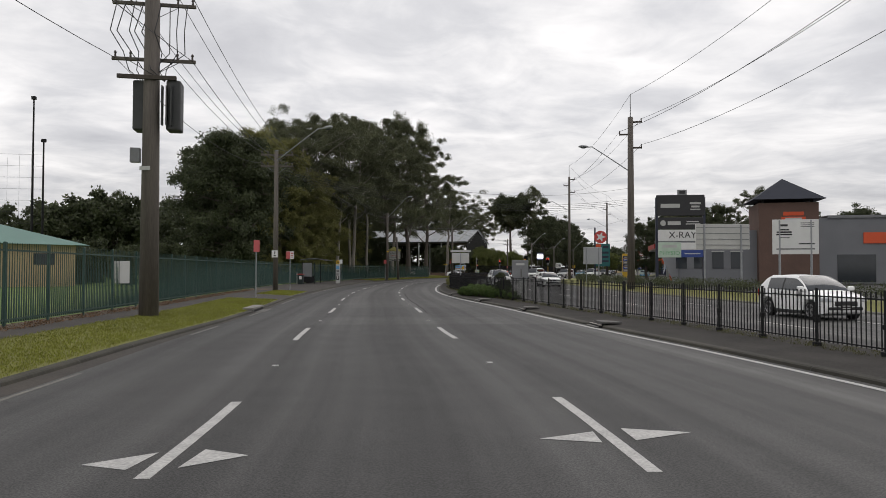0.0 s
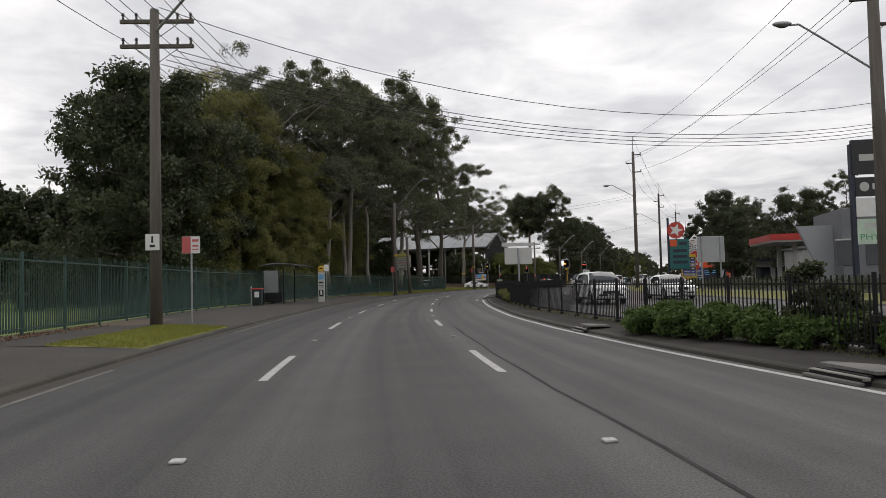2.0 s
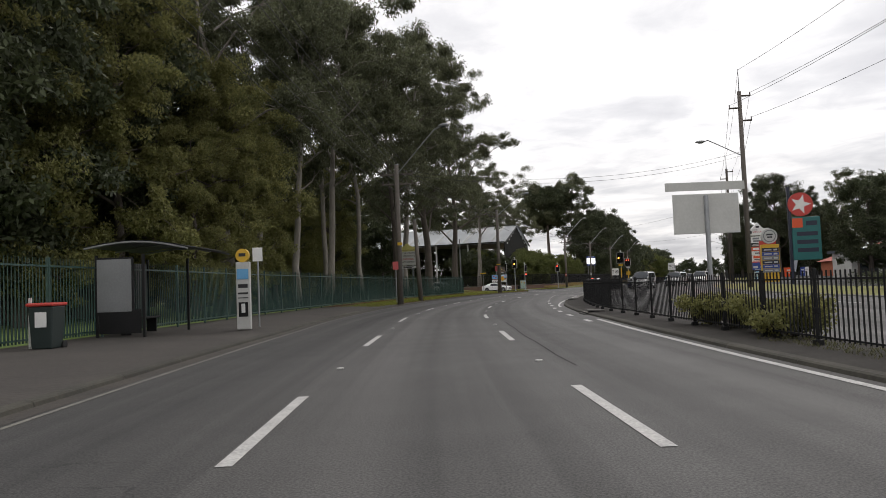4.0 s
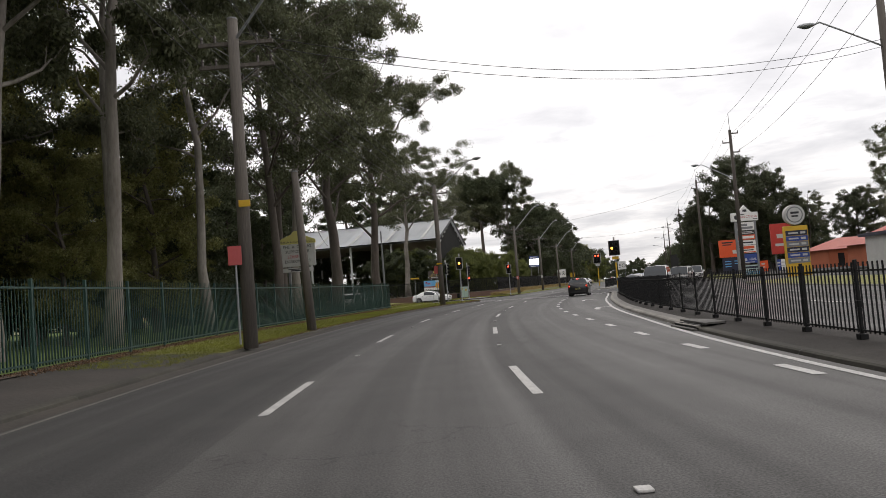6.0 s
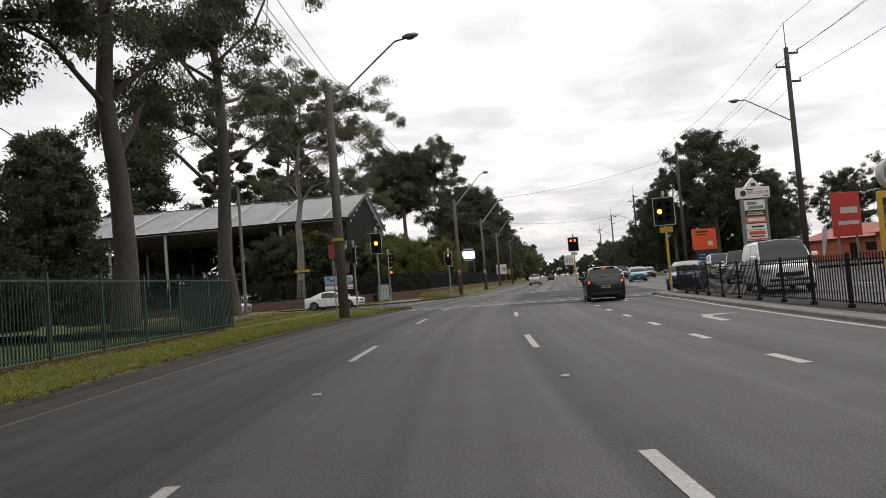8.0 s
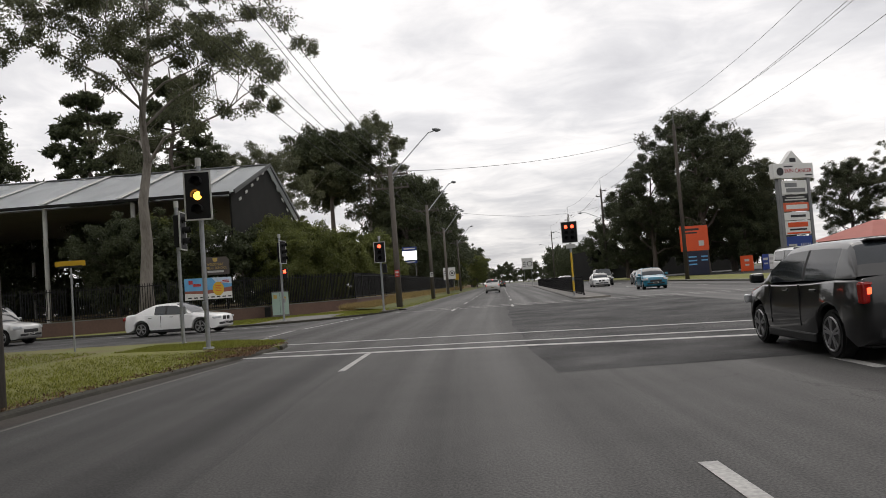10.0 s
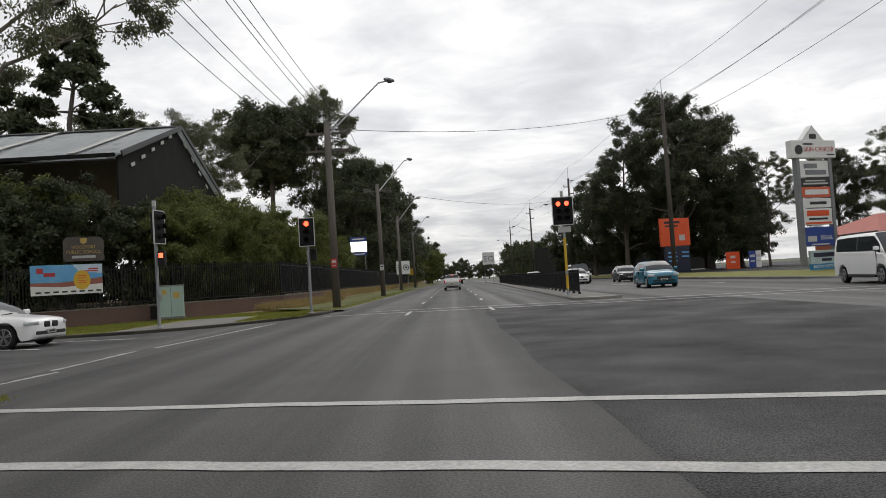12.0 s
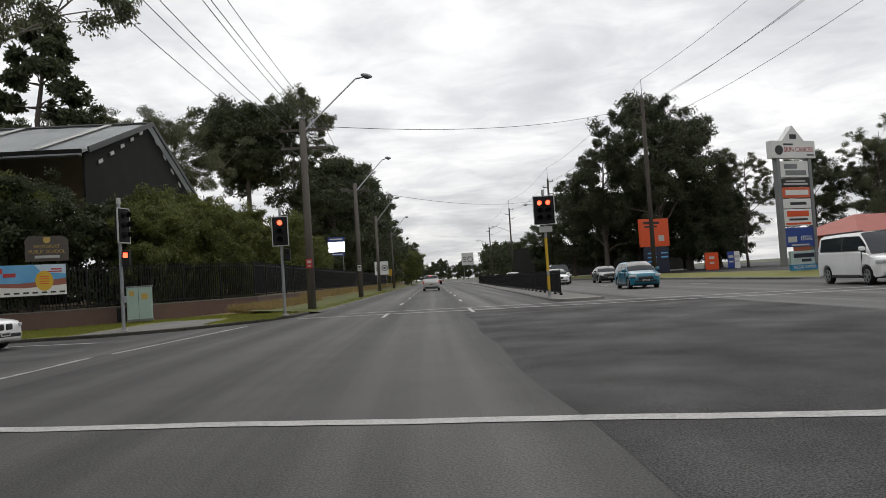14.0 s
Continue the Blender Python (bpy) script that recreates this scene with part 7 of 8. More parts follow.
for sy in (-1, 1):
    for k in range(5):
        z = HA - 0.9 - 0.75 * k
        part("light_slot", B((0.08, sy * (1.6 + 1.75 * k), z), (0.05, 0.62, 0.20), 0, 0, -sy * 19), M_OFFWHITE, hall)
slope = math.degrees(math.atan2(HA - HE, HW))
for k in range(6):
    part("roof_strip", B((-2.4 - 5.6 * k, -HW / 2, (HA + HE) / 2 + 0.14), (0.42, math.hypot(HW, HA - HE) - 0.1, 0.03), 0, 0, slope), M_OFFWHITE, hall, "paler translucent roof strip")
part("ridge_cap", B((-HL / 2, 0, HA + 0.10), (HL + 0.2, 0.5, 0.06), bevel=0.01), M_GREYMETAL, hall)
for sy in (-1, 1):
    part("barge_board", B((0.36, sy * HW / 2, (HA + HE) / 2 + 0.02), (0.10, math.hypot(HW, HA - HE) + 0.1, 0.30), 0, 0, -sy * slope), M_TANK, hall)
part("gutter", B((-HL / 2, -HW - 0.06, HE - 0.05), (HL, 0.16, 0.2)), M_DARKWALL, hall)
part("ceiling_lining", B((-HL / 2, 0, HE - 0.2), (HL - 0.6, 2 * HW - 0.8, 0.08)), M_GREYMETAL, hall)
for k in range(1, 6):
    part("column", T((-0.8 - 6.4 * k, -HW + 0.5, 0), (-0.8 - 6.4 * k, -HW + 0.5, HE - 0.15), 0.16, 0.16, 12), M_OFFWHITE, hall)
    part("column", T((-0.8 - 6.4 * k, HW - 0.9, 0), (-0.8 - 6.4 * k, HW - 0.9, HE - 0.15), 0.16, 0.16, 12), M_OFFWHITE, hall)
annex = thing("school_block", "low pale school block beside the hall", "building", pose(-97.0, 186.0, 0.3, 0, 0, 4))
part("wall", B((0, 0, 1.8), (14, 8, 3.6)), M_OFFWHITE, annex)
part("roof", B((0, 0, 3.75), (15, 9, 0.3)), M_ROOF, annex)
for k in range(4):
    part("window", B((-4.8 + 3.2 * k, -4.03, 1.8), (2.0, 0.06, 1.2)), M_GLASS, annex)

# green-roofed block and light masts behind the fence
gb = thing("amenities_block", "long cream brick block with a green metal roof", "building", pose(-46.4, 45.0, 0.25, 0, 0, 251))
part("wall", B((11, -5.5, 1.7), (22, 11, 3.4)), M_CREAM, gb)
bm = bmesh.new()
vv = [bm.verts.new(p) for p in ((-0.8, 0.8, 3.35), (22.8, 0.8, 3.35), (22.8, -11.8, 3.35), (-0.8, -11.8, 3.35), (4.5, -5.5, 5.3), (18, -5.5, 5.3))]
for f in ((0, 1, 5, 4), (1, 2, 5), (2, 3, 4, 5), (3, 0, 4), (3, 2, 1, 0)):
    bm.faces.new([vv[i] for i in f])
bmesh.ops.recalc_face_normals(bm, faces=bm.faces)
part("roof", bm, M_GREENROOF, gb, "green metal hipped roof")
for k in range(5):
    part("window", B((2.5 + 4 * k, 0.02, 2.2), (1.6, 0.06, 0.9)), M_GLASS, gb)
part("doorway", B((9.0, 0.03, 1.1), (1.0, 0.06, 2.1)), M_DARKWALL, gb)
for k, (x, y, h) in enumerate(((-76.0, 66.7, 22.6), (-73.5, 66.0, 17.0), (-94, 70, 14.0))):
    t = thing("floodlight_mast", "slim dark sports ground mast", "mast", pose(x, y, 0.2))
    part("shaft", T((0, 0, 0), (0, 0, h), 0.17, 0.09, 10), M_BLACK, t)
    part("lamp_box", B((0, 0, h + 0.15), (0.5, 0.4, 0.4), bevel=0.03), M_BLACK, t)
net = thing("ball_net", "thin dark ball-stop net between masts", "net", pose(0, 0, 0))
bm = bmesh.new()
for k in range(10):
    u = k / 9
    a = Vector((-73.5, 66.0, 3)).lerp(Vector((-84, 60, 3)), u)
    tube(bm, a, a + Vector((0, 0, 13.2 - 1.2 * math.sin(math.pi * u))), 0.012, seg=4)
for z in np.arange(3, 16.2, 1.4):
    tube(bm, (-73.5, 66.0, z), (-84, 60, z), 0.012, seg=4)
part("mesh_lines", bm, M_WIRE, net)
tk = thing("light_pole", "slim grey light pole beside the big gum", "light pole", pose(-53.08, 146.9, 0.5))
part("shaft", T((0, 0, 0), (0, 0, 7.2), 0.10, 0.07, 12), M_GREYMETAL, tk)
part("base", T((0, 0, 0), (0, 0, 0.1), 0.22, 0.2, 12), M_CONCRETE, tk)

# ---------------------------------------------------------------- bus stop
bs = thing("bus_shelter", "dark bus shelter with a curved roof and grey end panel", "bus shelter", pose(-36.9, 67.6, 0.17, 0, 0, heading(67)))
bm = bmesh.new()
rows = []
for k in range(11):
    u = k / 10
    rows.append([bm.verts.new((-1.25 + 2.95 * u, yy, 2.42 + 0.34 * math.sin(math.pi * (0.10 + 0.72 * u)) - 0.16 * u)) for yy in (-1.9, 1.9)])
for a, b_ in zip(rows, rows[1:]):
    bm.faces.new((a[0], a[1], b_[1], b_[0]))
bmesh.ops.solidify(bm, geom=bm.faces[:], thickness=0.05)
part("roof", bm, M_TANK, bs, "dark curved roof reaching out to the kerb")
for k, yy in enumerate((-1.88, 0.0, 1.88)):
    bm = bmesh.new()
    pts = [Vector((-1.2 + 2.85 * u, yy, 2.37 + 0.34 * math.sin(math.pi * (0.10 + 0.72 * u)) - 0.16 * u)) for u in np.linspace(0, 1, 9)]
    for p, q in zip(pts, pts[1:]):
        tube(bm, p, q, 0.03, seg=6)
    part("roof_rib", bm, M_GREYMETAL, bs)
for sx in (-0.95, 0.35):
    for sy in (-1.7, 1.7):
        part("post", B((sx, sy, 1.15), (0.07, 0.07, 2.3)), M_BLACK, bs)
part("end_panel", B((-0.45, -1.72, 1.45), (0.95, 0.05, 1.45)), M_GREYMETAL, bs, "grey end panel")
part("panel_frame", B((-0.45, -1.70, 1.45), (1.05, 0.04, 1.55)), M_BLACK, bs)
part("kick_panel", B((-0.3, -1.72, 0.45), (1.15, 0.05, 0.65)), M_BLACK, bs)
part("back_panel", B((-0.97, 0, 1.25), (0.04, 3.3, 1.8)), M_SMOKE, bs)
part("bench", B((-0.6, 0.2, 0.48), (0.42, 2.2, 0.06), bevel=0.01), M_BLACK, bs)
for sy in (-0.7, 1.1):
    part("bench_leg", B((-0.6, sy, 0.23), (0.3, 0.06, 0.46)), M_BLACK, bs)
bp = thing("bus_stop_pylon", "white bus stop pylon with a yellow disc", "bus stop sign", pose(-35.0, 69.3, 0.15, 0, 0, heading(69) - 2))
part("panel", B((0, 0, 1.05), (0.44, 0.14, 2.1), bevel=0.02), M_OFFWHITE, bp)
part("disc", T((0, -0.08, 2.3), (0, 0.06, 2.3), 0.21, 0.21, 24), M_YELLOW, bp)
bars(bp, ((0, 2.32, 0.22, 0.1),), M_INK, -0.085)
part("blue_band", B((0, -0.075, 1.72), (0.36, 0.01, 0.32)), M_SKYBLUE, bp)
bars(bp, ((0, 1.35, 0.3, 0.12), (0, 1.12, 0.32, 0.06), (0, 0.98, 0.32, 0.03)), M_INK, -0.075)
bars(bp, ((0, 0.62, 0.3, 0.45),), M_BLACK, -0.075)
bars(bp, ((0, 0.66, 0.12, 0.28),), M_WHITE, -0.08)
post_sign("parking_sign", -35.2, 70.4, 0, 25, 0.32, 0.45, 2.75, M_WHITE, "small white and red sign on a leaning post", "road sign", ground=0.15)
bn2 = thing("rubbish_bin", "dark green wheelie bin with a red lid in a steel cage", "bin", pose(-35.65, 62.6, 0.15, 0, 0, heading(62)))
bm = B((0, 0, 0.52), (0.56, 0.6, 0.95), bevel=0.03)
for v in bm.verts:
    if v.co.z < 0.3:
        v.co.x *= 0.82
        v.co.y *= 0.82
part("body", bm, mat("dark_green_plastic", (0.018, 0.03, 0.028), rough=0.5), bn2)
part("lid", B((0, 0, 1.04), (0.62, 0.68, 0.08), bevel=0.03), M_RED, bn2, "red lid")
part("sticker", B((0.02, -0.305, 0.7), (0.26, 0.012, 0.34)), M_WHITE, bn2)
for sx in (-0.22, 0.22):
    part("wheel", T((sx, 0.27, 0.1), (sx * 1.25, 0.27, 0.1), 0.1, 0.1, 14), M_TYRE, bn2)
part("cage_post", B((-0.38, 0, 0.6), (0.06, 0.06, 1.2)), M_OFFWHITE, bn2)

# pit covers along the kerbs
lint = thing("drain_inlet", "pale concrete drain inlet with a dark throat set in the kerb", "drain", pose(*at(25.6, KERB_L(25.6) - 0.12), 0.0, 0, 0, heading(25.6)))
part("lintel", B((-0.06, 0, 0.135), (0.42, 2.5, 0.09), bevel=0.02), M_KERB_PALE, lint)
part("throat", B((0.02, 0, 0.05), (0.26, 2.2, 0.09)), M_BLACK, lint)
for sy in (-1, 1):
    part("end_block", B((-0.02, sy * 1.2, 0.06), (0.34, 0.16, 0.13), bevel=0.02), M_KERB, lint)
part("apron", B((0.32, 0, 0.004), (0.40, 2.4, 0.012)), M_KERB, lint)


def kerb_inlet(y, w=1.0, label="pale worn concrete kerb inlet with two dark slots"):
    """A drain inlet let into the median kerb: two bars over dark slots and a sloping cover slab behind them."""
    t = thing("kerb_inlet", label, "drain", pose(*at(y, EDGE_R(y) + 0.24), 0.0, 0, 0, heading(y)), group="kerb inlets of the median")
    part("sill", B((-0.10, 0, 0.025), (0.10, 1.1 * w, 0.05), bevel=0.015), M_KERB, t)
    part("throat", B((0.0, 0, 0.045), (0.14, 1.02 * w, 0.09)), M_BLACK, t)
    part("bar", B((-0.015, 0, 0.082), (0.09, 1.1 * w, 0.045), bevel=0.012), M_KERB_PALE, t)
    part("slot", B((0.065, 0, 0.10), (0.07, 0.98 * w, 0.03)), M_BLACK, t)
    part("cover_slab", poly([(0.10, -0.56 * w, 0.128), (0.10, 0.56 * w, 0.128), (0.26, 0.58 * w, 0.132), (0.66, 0.22 * w, 0.116), (0.66, -0.40 * w, 0.116), (0.26, -0.58 * w, 0.132)], 0.04), M_KERB, t)
    return t


for y, w in ((17.3, 0.85), (24.9, 0.9), (32.3, 0.95), (41.0, 0.85), (75.5, 0.9), (94.6, 1.7)):
    kerb_inlet(y, w)
board = thing("sign_board", "tall narrow grey sign back beside the median fence", "sign", pose(-6.78, 35.22, 0.09, 0, 0, 14))
part("lower_panel", B((0.10, 0.02, 0.55), (0.50, 0.06, 1.10), bevel=0.01), M_OFFWHITE, board)
part("upper_panel", B((0, 0, 1.58), (0.84, 0.05, 0.98), bevel=0.02), M_GREYMETAL, board)
part("pale_strip", B((0.0, -0.03, 1.86), (0.44, 0.012, 0.11)), M_OFFWHITE, board)
part("bracket", B((0.05, -0.035, 1.40), (0.06, 0.02, 0.40)), M_KERB, board)


# ---------------------------------------------------------------- vehicles
CAR_KINDS = {
    # length, width, height, bonnet height, belt height, boot height, windscreen base, roof front, roof rear, rear glass base (fractions from the nose)
    "sedan": (4.63, 1.81, 1.44, 0.90, 0.95, 1.03, 0.28, 0.44, 0.68, 0.87, 0.335),
    "hatch": (3.95, 1.70, 1.50, 0.93, 0.98, 1.02, 0.22, 0.42, 0.85, 0.968, 0.31),
    "suv": (4.55, 1.82, 1.66, 1.02, 1.08, 1.12, 0.24, 0.41, 0.87, 0.972, 0.35),
    "wagon4x4": (4.85, 1.90, 1.88, 1.10, 1.20, 1.22, 0.27, 0.38, 0.93, 0.985, 0.39),
    "van": (5.00, 1.90, 1.98, 1.12, 1.28, 1.28, 0.13, 0.30, 0.97, 0.992, 0.34),
}


def car(kind, x, y, rz, paint_m, label, z=0.0, lamps=False, tails=False, group=""):
    """A car built from lofted sections: the nose points along its own +x."""
    L, W, H, zb, zs, zt, ws, rf, rr, rg, wr = CAR_KINDS[kind]
    t = thing({"van": "van", "suv": "suv", "wagon4x4": "four_wheel_drive"}.get(kind, "car"), label, "van" if kind == "van" else "car", pose(x, y, z, 0, 0, rz), group=group)
    hw, low = W / 2, 0.20 if kind in ("sedan", "hatch") else 0.28

    def X(f):
        return L / 2 - f * L

    # body below the windows: sections from nose to tail, with arches cut over the wheels
    long_tail = rg < 0.95
    f1, f2 = 0.175, 0.80 if kind != "van" else 0.82
    keys = ((0.0, 0.66, low + 0.14, zb * 0.74), (0.008, 0.79, low + 0.07, zb * 0.815), (0.03, 0.895, low + 0.02, zb * 0.875), (0.07, 0.955, low, zb * 0.92), (0.14, 0.985, low, zb * 0.965), (ws, 1.0, low, zb + 0.03), (rf, 1.0, low, zs - 0.02),
            (0.62, 1.0, low, zs), (rr, 1.0, low, zs + 0.04), (rg - 0.01, 0.985, low, zt), (0.955 if long_tail else 0.982, 0.945, low + 0.03, zt - 0.01), (0.985 if long_tail else 0.993, 0.87, low + 0.09, zt * 0.92), (1.0, 0.78, low + 0.20, zt * 0.80))
    fk = [k[0] for k in keys]
    ra = (wr + 0.07) / L
    fs = sorted(set(fk) | {f + ra * u for f in (f1, f2) for u in (-1.0, -0.92, -0.7, -0.38, 0.0, 0.38, 0.7, 0.92, 1.0)} | {0.36, 0.5, 0.56})
    bm = bmesh.new()
    rings = []
    for f in fs:
        k, b0, top = (float(np.interp(f, fk, [q[i] for q in keys])) for i in (1, 2, 3))
        w = hw * k
        arch = b0
        for fw in (f1, f2):
            d = abs(f - fw) * L
            if d < wr + 0.0701:
                arch = max(arch, wr + math.sqrt(max(0.0, (wr + 0.07) ** 2 - d * d)))
        arch = min(arch, top - 0.16)
        mid = max(b0 + (top - b0) * 0.60, arch + 0.05)
        prof = [(0.0, b0), (w * 0.62, b0), (w * 0.66, arch), (w * 0.975, arch), (w * 1.0, max(arch + 0.03, b0 + (top - b0) * 0.36)), (w * 0.992, mid), (w * 0.955, top - 0.055), (w * 0.90, top - 0.012), (w * 0.5, top + 0.022), (0.0, top + 0.03)]
        right = [bm.verts.new((X(f), py, pz)) for py, pz in prof]
        left = [bm.verts.new((X(f), -py, pz)) for py, pz in prof[1:-1]]
        rings.append(right + left[::-1])
    for a, b_ in zip(rings, rings[1:]):
        for i in range(len(a)):
            bm.faces.new((a[i], a[(i + 1) % len(a)], b_[(i + 1) % len(a)], b_[i]))
    bm.faces.new(rings[0][::-1])
    bm.faces.new(rings[-1])
    bmesh.ops.recalc_face_normals(bm, faces=bm.faces)
    crease = [e for e in bm.edges if len(e.link_faces) == 2 and e.calc_face_angle() > 0.7]
    bmesh.ops.split_edges(bm, edges=crease)
    part("body", bm, paint_m, t, smooth=True)
    part("wheel_well", B((0, 0, low + 0.22), (L * 0.88, W * 0.72, 0.30)), M_TRIM, t)
    # cabin: one smooth shell over the waist, cut into roof, pillars and panes
    wb, wt = hw * 0.925, hw * (0.70 if kind in ("sedan", "hatch", "suv") else 0.80)
    zf, zr = zb + 0.02, (zt if long_tail else zs + 0.05)
    fl, rl = X(ws), X(rr)
    split = rf + (rr - rf) * 0.40
    fcols = [ws, ws + (rf - ws) * 0.33, ws + (rf - ws) * 0.68, rf, rf + (split - rf) * 0.5, split - 0.010, split + 0.010, split + (rr - split) * 0.55, rr - 0.02, rr + (rg - rr) * 0.12, rr + (rg - rr) * 0.45, rr + (rg - rr) * 0.80, rg]
    kinds = ["front", "front", "front", "side", "side", "post", "side", "side", "corner", "rear", "rear", "rear"]

    def roof_z(f):
        if f <= rf:
            u = (f - ws) / (rf - ws)
            return zf + (H - 0.035 - zf) * (u + 0.16 * math.sin(math.pi * u) * (1 - 0.4 * u))
        if f <= rr:
            return H - 0.035 + 0.035 * math.sin(math.pi * (f - rf) / (rr - rf)) ** 0.8
        u = (f - rr) / (rg - rr)
        return H - 0.035 - (H - 0.035 - zr) * (u - (0.10 if long_tail else 0.22) * math.sin(math.pi * u))

    def waist(f):
        return float(np.interp(f, (ws, rf, rr, rg), (zf - 0.03, zs - 0.01, zs + 0.02, zr - 0.02)))

    rows_, HS = [], H - zs
    for f in fcols:
        z0, z1 = waist(f), roof_z(f)
        h = max(0.015, z1 - z0)

        def wide(zz):
            return wb + (wt - wb) * min(1.0, max(0.0, (zz - zs) / HS)) ** 1.25

        pts = [(wide(z0 + h * v) * q, z0 + h * v) for v, q in ((0.0, 1.0), (0.42, 1.0), (0.80, 0.995), (0.93, 0.955), (0.985, 0.86), (1.0, 0.50))] + [(0.0, z0 + h + 0.02 * min(1, h / 0.3))]
        rows_.append([(X(f), py, pz) for py, pz in pts])

    def shell(name, cells, material, lift=0.0):
        """One smooth piece of the cabin from the cells (column, row, side)."""
        if not cells:
            return None
        bm = bmesh.new()
        vs = {}

        def V(i, j, sy):
            key = (i, j, sy if j < 6 else 1)
            if key not in vs:
                px, py, pz = rows_[i][j]
                vs[key] = bm.verts.new((px, sy * py, pz))
            return vs[key]

        for i, j, sy in cells:
            q = [V(i, j, sy), V(i + 1, j, sy), V(i + 1, j + 1, sy), V(i, j + 1, sy)]
            bm.faces.new(q if sy < 0 else q[::-1])
        bm.normal_update()
        if lift:
            for v in bm.verts:
                v.co += v.normal * lift
        return part(name, bm, material, t, smooth=True)

    panes = {"windscreen": [], "rear_window": [], "roof": []}
    for sy in (-1, 1):
        sides = {"front": [], "back": [], "front_pillar": [], "rear_pillar": [], "post": []}
        for i, kd in enumerate(kinds):
            for j in range(6):
                cell = (i, j, sy)
                if kd == "front" and j >= 3:
                    panes["windscreen"].append(cell)
                elif kd == "rear" and j >= 3 and i < 11:
                    panes["rear_window"].append(cell)
                elif kd == "front" and j < 2 and i > 0:
                    sides["front"].append(cell)
                elif kd == "side" and j < 2:
                    sides["front" if i < 5 else "back"].append(cell)
                elif kd == "post" and j < 2:
                    sides["post"].append(cell)
                elif kd in ("front", "rear") or (kd == "corner" and j < 2):
                    sides["front_pillar" if kd == "front" else "rear_pillar"].append(cell)
                else:
                    panes["roof"].append(cell)
        shell("side_window", sides["front"], M_GLASS)
        shell("side_window", sides["back"], M_GLASS)
        shell("middle_pillar", sides["post"], M_TRIM)
        shell("front_pillar", sides["front_pillar"], paint_m)
        shell("rear_pillar", sides["rear_pillar"], paint_m)
    shell("roof", panes["roof"], paint_m)
    shell("windscreen", panes["windscreen"], M_GLASS)
    shell("rear_window", panes["rear_window"], M_GLASS)
    part("cabin_floor", B((X((ws + rg) / 2), 0, (zs + zf) / 2 - 0.04), (L * (rg - ws) * 0.9, wb * 1.7, 0.06)), M_TRIM, t)
    if not long_tail:
        part("rear_wiper", T((X(rg) - 0.01, 0.0, zr + 0.03), (X(rg) + 0.03, 0.30, zr + 0.10), 0.010, 0.008, 5), M_TRIM, t)
        bm = B((X(rr) - 0.05, 0, H - 0.045), (0.20, wt * 1.55, 0.03), bevel=0.012, ry=8)
        part("spoiler", bm, paint_m, t)
    for sy in (-1, 1):
        mir = part("mirror", B((X(ws + 0.045), sy * (hw + 0.09), zs + 0.06), (0.14, 0.2, 0.15), bevel=0.04), paint_m, t)
        for fx in (0.47, 0.70):
            if kind != "van" or fx < 0.5:
                part("door_handle", B((X(fx), sy * (hw * 0.995), zs - 0.12), (0.18, 0.03, 0.03), bevel=0.008), M_CHROME if kind == "sedan" else paint_m, t)
        part("sill", B((X((f1 + f2) / 2), sy * hw * 0.95, low + 0.03), (L * (f2 - f1) - 2 * wr - 0.22, 0.10, 0.12), bevel=0.02), M_TRIM, t)
        for fx in (ws + 0.10, 0.585):
            if kind != "van" or fx < 0.5:
                part("door_gap", B((X(fx), sy * hw * 0.986, (low + zs) / 2 + 0.06), (0.012, 0.03, zs - low - 0.22)), M_TRIM, t)
        for fx in (0.175, 0.80 if kind != "van" else 0.82):
            out = hw - 0.03
            bm = T((X(fx), sy * (out - 0.20), wr), (X(fx), sy * out, wr), wr, wr, 30)
            bmesh.ops.bevel(bm, geom=[e for e in bm.edges if len({round(v.co.y, 3) for v in e.verts}) == 1], offset=0.03, segments=2, affect="EDGES")
            wheel = part("wheel", bm, M_TYRE, t)
            part("rim_well", T((X(fx), sy * (out - 0.05), wr), (X(fx), sy * (out + 0.003), wr), wr * 0.70, wr * 0.70, 26), M_TRIM, wheel)
            bm = bmesh.new()
            for k in range(5):
                for da in (-0.16, 0.16):
                    a = 2 * math.pi * k / 5 + 0.3 + da
                    box(bm, (X(fx) + math.cos(a) * wr * 0.36, sy * (out + 0.006), wr + math.sin(a) * wr * 0.36), (wr * 0.60, 0.016, wr * 0.10), ry=-math.degrees(a))
            for k in range(26):
                a, c_ = 2 * math.pi * k / 26, 2 * math.pi * (k + 1) / 26
                tube(bm, (X(fx) + math.cos(a) * wr * 0.68, sy * (out + 0.004), wr + math.sin(a) * wr * 0.68), (X(fx) + math.cos(c_) * wr * 0.68, sy * (out + 0.004), wr + math.sin(c_) * wr * 0.68), 0.014, seg=5)
            tube(bm, (X(fx), sy * (out - 0.01), wr), (X(fx), sy * (out + 0.018), wr), wr * 0.16, wr * 0.13, 12)
            part("rim", bm, M_RIM, wheel)
        lamp_z = zb * (0.755 if kind == "sedan" else 0.75)
        part("headlight", B((X(0.016), sy * hw * 0.80, lamp_z), (0.09, 0.40, 0.095 if kind == "sedan" else 0.14), rz=sy * 34, bevel=0.03), M_HEADLIGHT, t)
        part("lamp_bulb", B((X(0.004), sy * hw * 0.72, lamp_z), (0.08, 0.13, 0.06), rz=sy * 34, bevel=0.02), M_HEAD_ON if lamps else M_RIM, t)
        small = rg >= 0.95
        tw, th = (0.20, 0.26) if small else (0.36, 0.15)
        lamp_x = X(0.983)
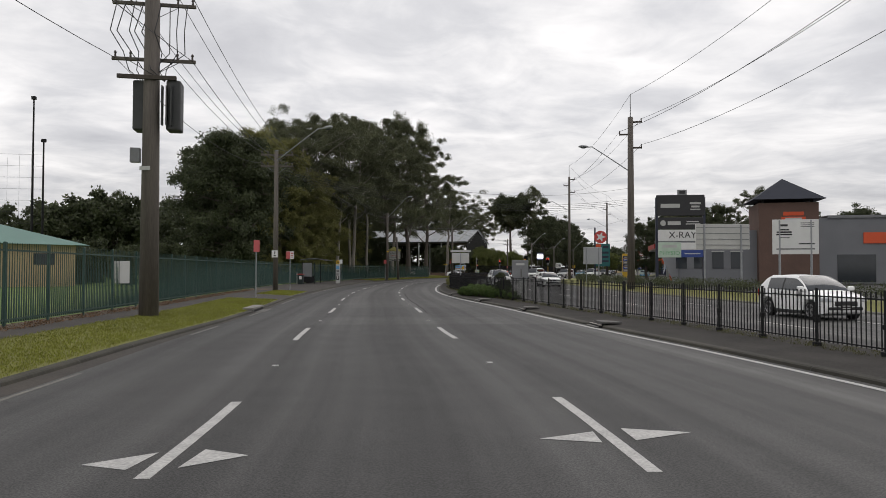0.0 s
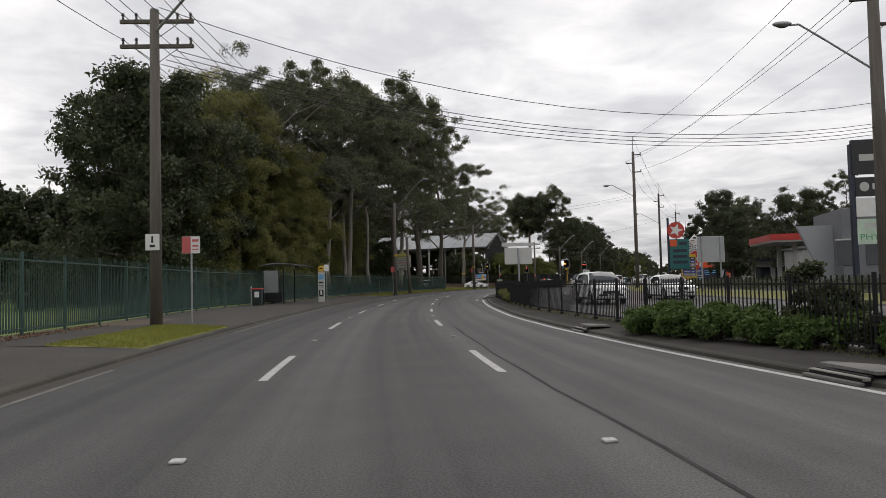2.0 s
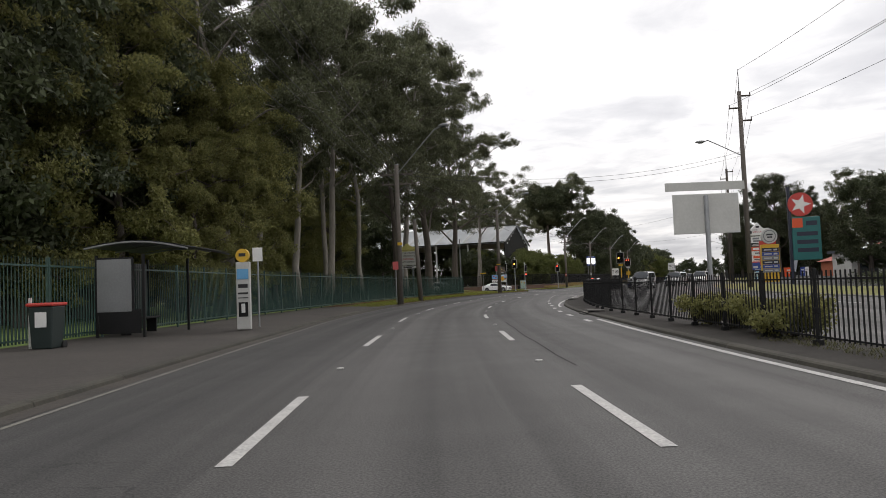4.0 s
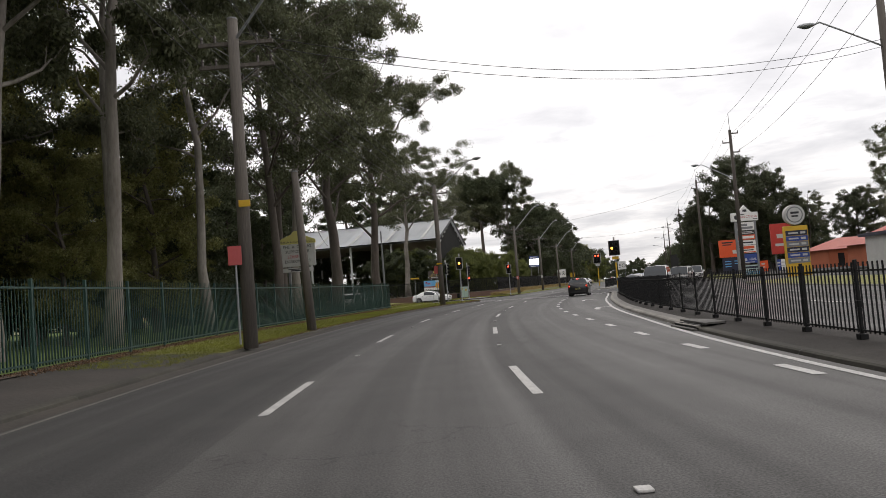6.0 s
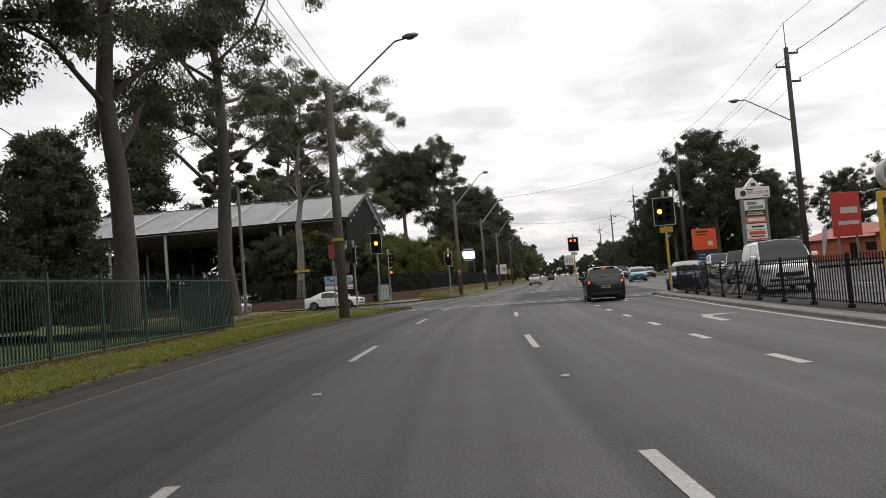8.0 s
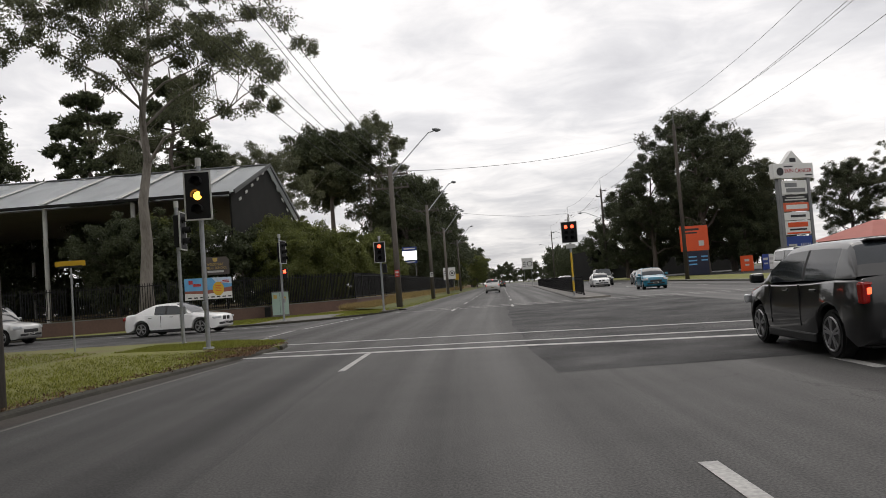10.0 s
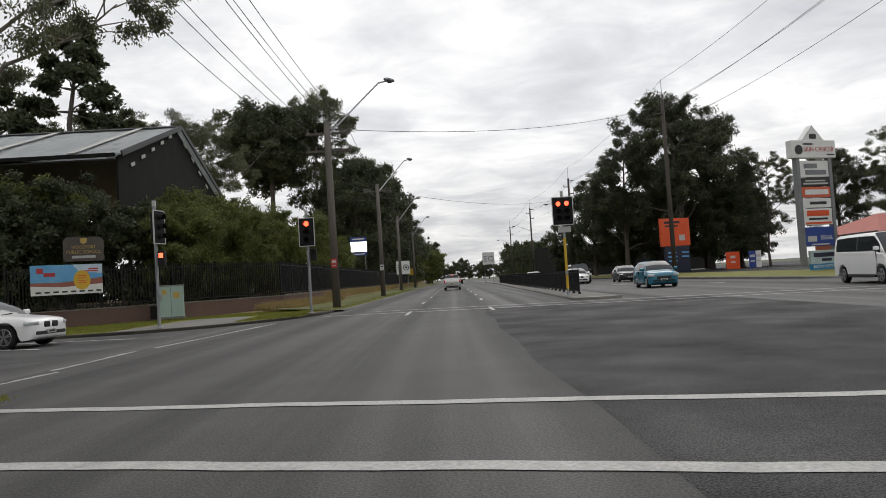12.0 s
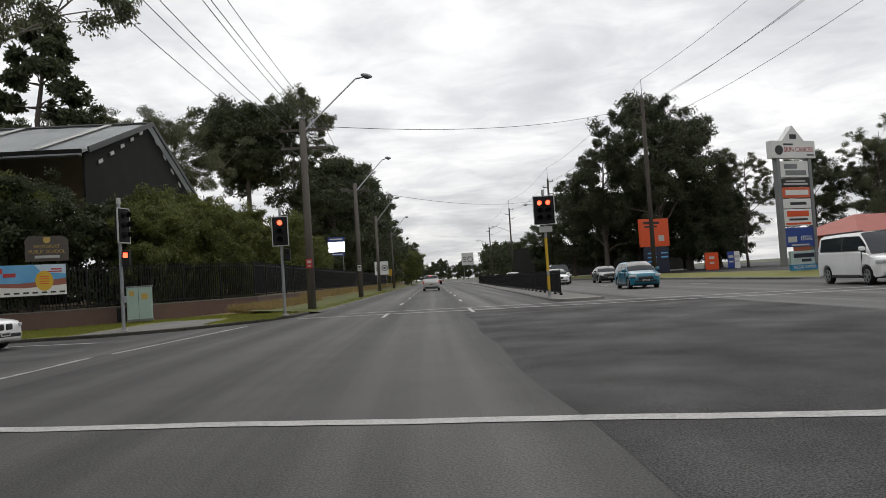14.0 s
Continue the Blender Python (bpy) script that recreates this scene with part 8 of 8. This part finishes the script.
        tail = part("tail_light", B((lamp_x, sy * hw * (0.83 if small else 0.74), zt * 0.82), (0.10, tw, th), rz=sy * 18, bevel=0.03), M_TAIL, t)
        if tails:
            part("lit_bulb", B((lamp_x - 0.045, sy * hw * (0.82 if small else 0.76), zt * 0.84), (0.03, 0.07, 0.08), rz=sy * 18, bevel=0.012), M_TAIL_ON, tail)
    for sy in ((-1, 1) if kind == "sedan" else (0,)):
        part("grille", B((X(0.001), sy * 0.17, zb * (0.70 if kind == "sedan" else 0.60)), (0.06, 0.26 if kind == "sedan" else hw * 0.95, 0.17), bevel=0.04), M_TRIM, t)
    part("lower_intake", B((X(0.006), 0, low + 0.20), (0.09, hw * 1.40, 0.11), bevel=0.03), M_TRIM, t)
    part("rear_bumper_trim", B((X(0.985), 0, low + 0.16), (0.12, hw * 1.5, 0.16), bevel=0.03), M_TRIM, t)
    for fx, zz in ((-0.003, zb * 0.48), (1.003, zt * 0.62)):
        pl = part("number_plate", B((X(fx), 0, zz), (0.02, 0.38, 0.11), bevel=0.004), M_OFFWHITE if fx < 0 else M_SCHOOLYEL, t)
        part("plate_bar", B((X(fx) + (0.012 if fx < 0 else -0.012), 0, zz), (0.006, 0.28, 0.05)), M_INK, pl)
    part("tailgate_line", B((X(1.0) - 0.004, 0, zt * 0.70), (0.012, hw * 1.2, 0.012)), M_TRIM, t)
    if tails:
        part("high_brake_light", B((rl - 0.155, 0, H - 0.06), (0.03, 0.22, 0.025)), M_TAIL_ON, t)
    part("wiper", T((fl - 0.01, -0.4, zf + 0.03), (fl - 0.08, 0.25, zf + 0.08), 0.012, 0.01, 5), M_TRIM, t)
    part("underbody", B((0, 0, low + 0.0), (L * 0.86, W * 0.7, 0.08)), M_TRIM, t)
    if kind in ("wagon4x4", "van"):
        for sy in (-1, 1):
            part("roof_rack", T((X(rf) - 0.1, sy * wt * 0.8, H + 0.03), (rl + 0.1, sy * wt * 0.8, H + 0.03), 0.022, 0.022, 6), M_TRIM, t)
    return t


P_SILVER = paint_mat("silver_paint", (0.50, 0.50, 0.49), 0.32, 0.7, 0.35)
P_WHITE = paint_mat("white_paint", (0.88, 0.88, 0.87))
P_BLACK = paint_mat("black_paint", (0.010, 0.010, 0.011), 0.3, 0.8, spec=0.4)
P_BLUE = paint_mat("blue_paint", (0.02, 0.045, 0.20))
P_TEAL = paint_mat("teal_paint", (0.015, 0.17, 0.26))
P_GREY = paint_mat("grey_paint", (0.10, 0.105, 0.11), metal=0.3)

car("suv", *at(222, 0.0), 90 + heading(222), P_SILVER, "silver suv driving away with its tail lights lit", tails=True)
car("hatch", *at(301, 1.2), 90 + heading(301), P_BLACK, "dark hatchback driving away in the distance", tails=True)
car("hatch", -33.9, 141.4, 88, P_BLACK, "black hatchback waiting in the turn lane with brake lights on", tails=True)
car("sedan", -52.6, 163.95, -9, P_WHITE, "white sedan waiting at the mouth of the side street")
car("wagon4x4", -62.6, 165.4, -9, P_SILVER, "silver four-wheel drive queued in the side street")
car("hatch", -29.0, 146.8, 250, P_BLUE, "blue hatchback in the oncoming lanes", lamps=True)
car("wagon4x4", -24.6, 152.5, 255, P_SILVER, "silver four-wheel drive in the oncoming lanes")
car("van", -27.7, 137.0, 262, P_WHITE, "white van beside the median fence")
car("hatch", -26.2, 183.6, 266, P_TEAL, "teal hatchback waiting at the lights")
car("sedan", -25.3, 209.0, 266, P_WHITE, "white car in the oncoming lanes")
car("sedan", -21.6, 206.0, 264, P_BLACK, "black car with lit headlamps in the oncoming lanes", lamps=True)
car("van", -21.4, 170.2, 262, P_WHITE, "white delivery van turning at the junction")
car("hatch", 5.6, 27.2, 296, P_WHITE, "white hatchback passing behind the median fence")
car("suv", -15.4, 63.5, 292, P_WHITE, "white suv in the oncoming lanes behind the fence")
car("sedan", -12.2, 70.4, 292, P_WHITE, "white sedan in the oncoming lanes")
car("wagon4x4", -24.0, 214.0, 266, P_BLACK, "black four-wheel drive in the oncoming queue", lamps=True)
car("suv", -22.6, 221.5, 266, P_GREY, "grey suv in the oncoming lanes")
car("sedan", -26.6, 226.0, 266, P_WHITE, "white sedan in the oncoming lanes")
car("sedan", -47.0, 34.0, 330, P_SILVER, "silver sedan parked on the grass behind the fence", z=0.25)
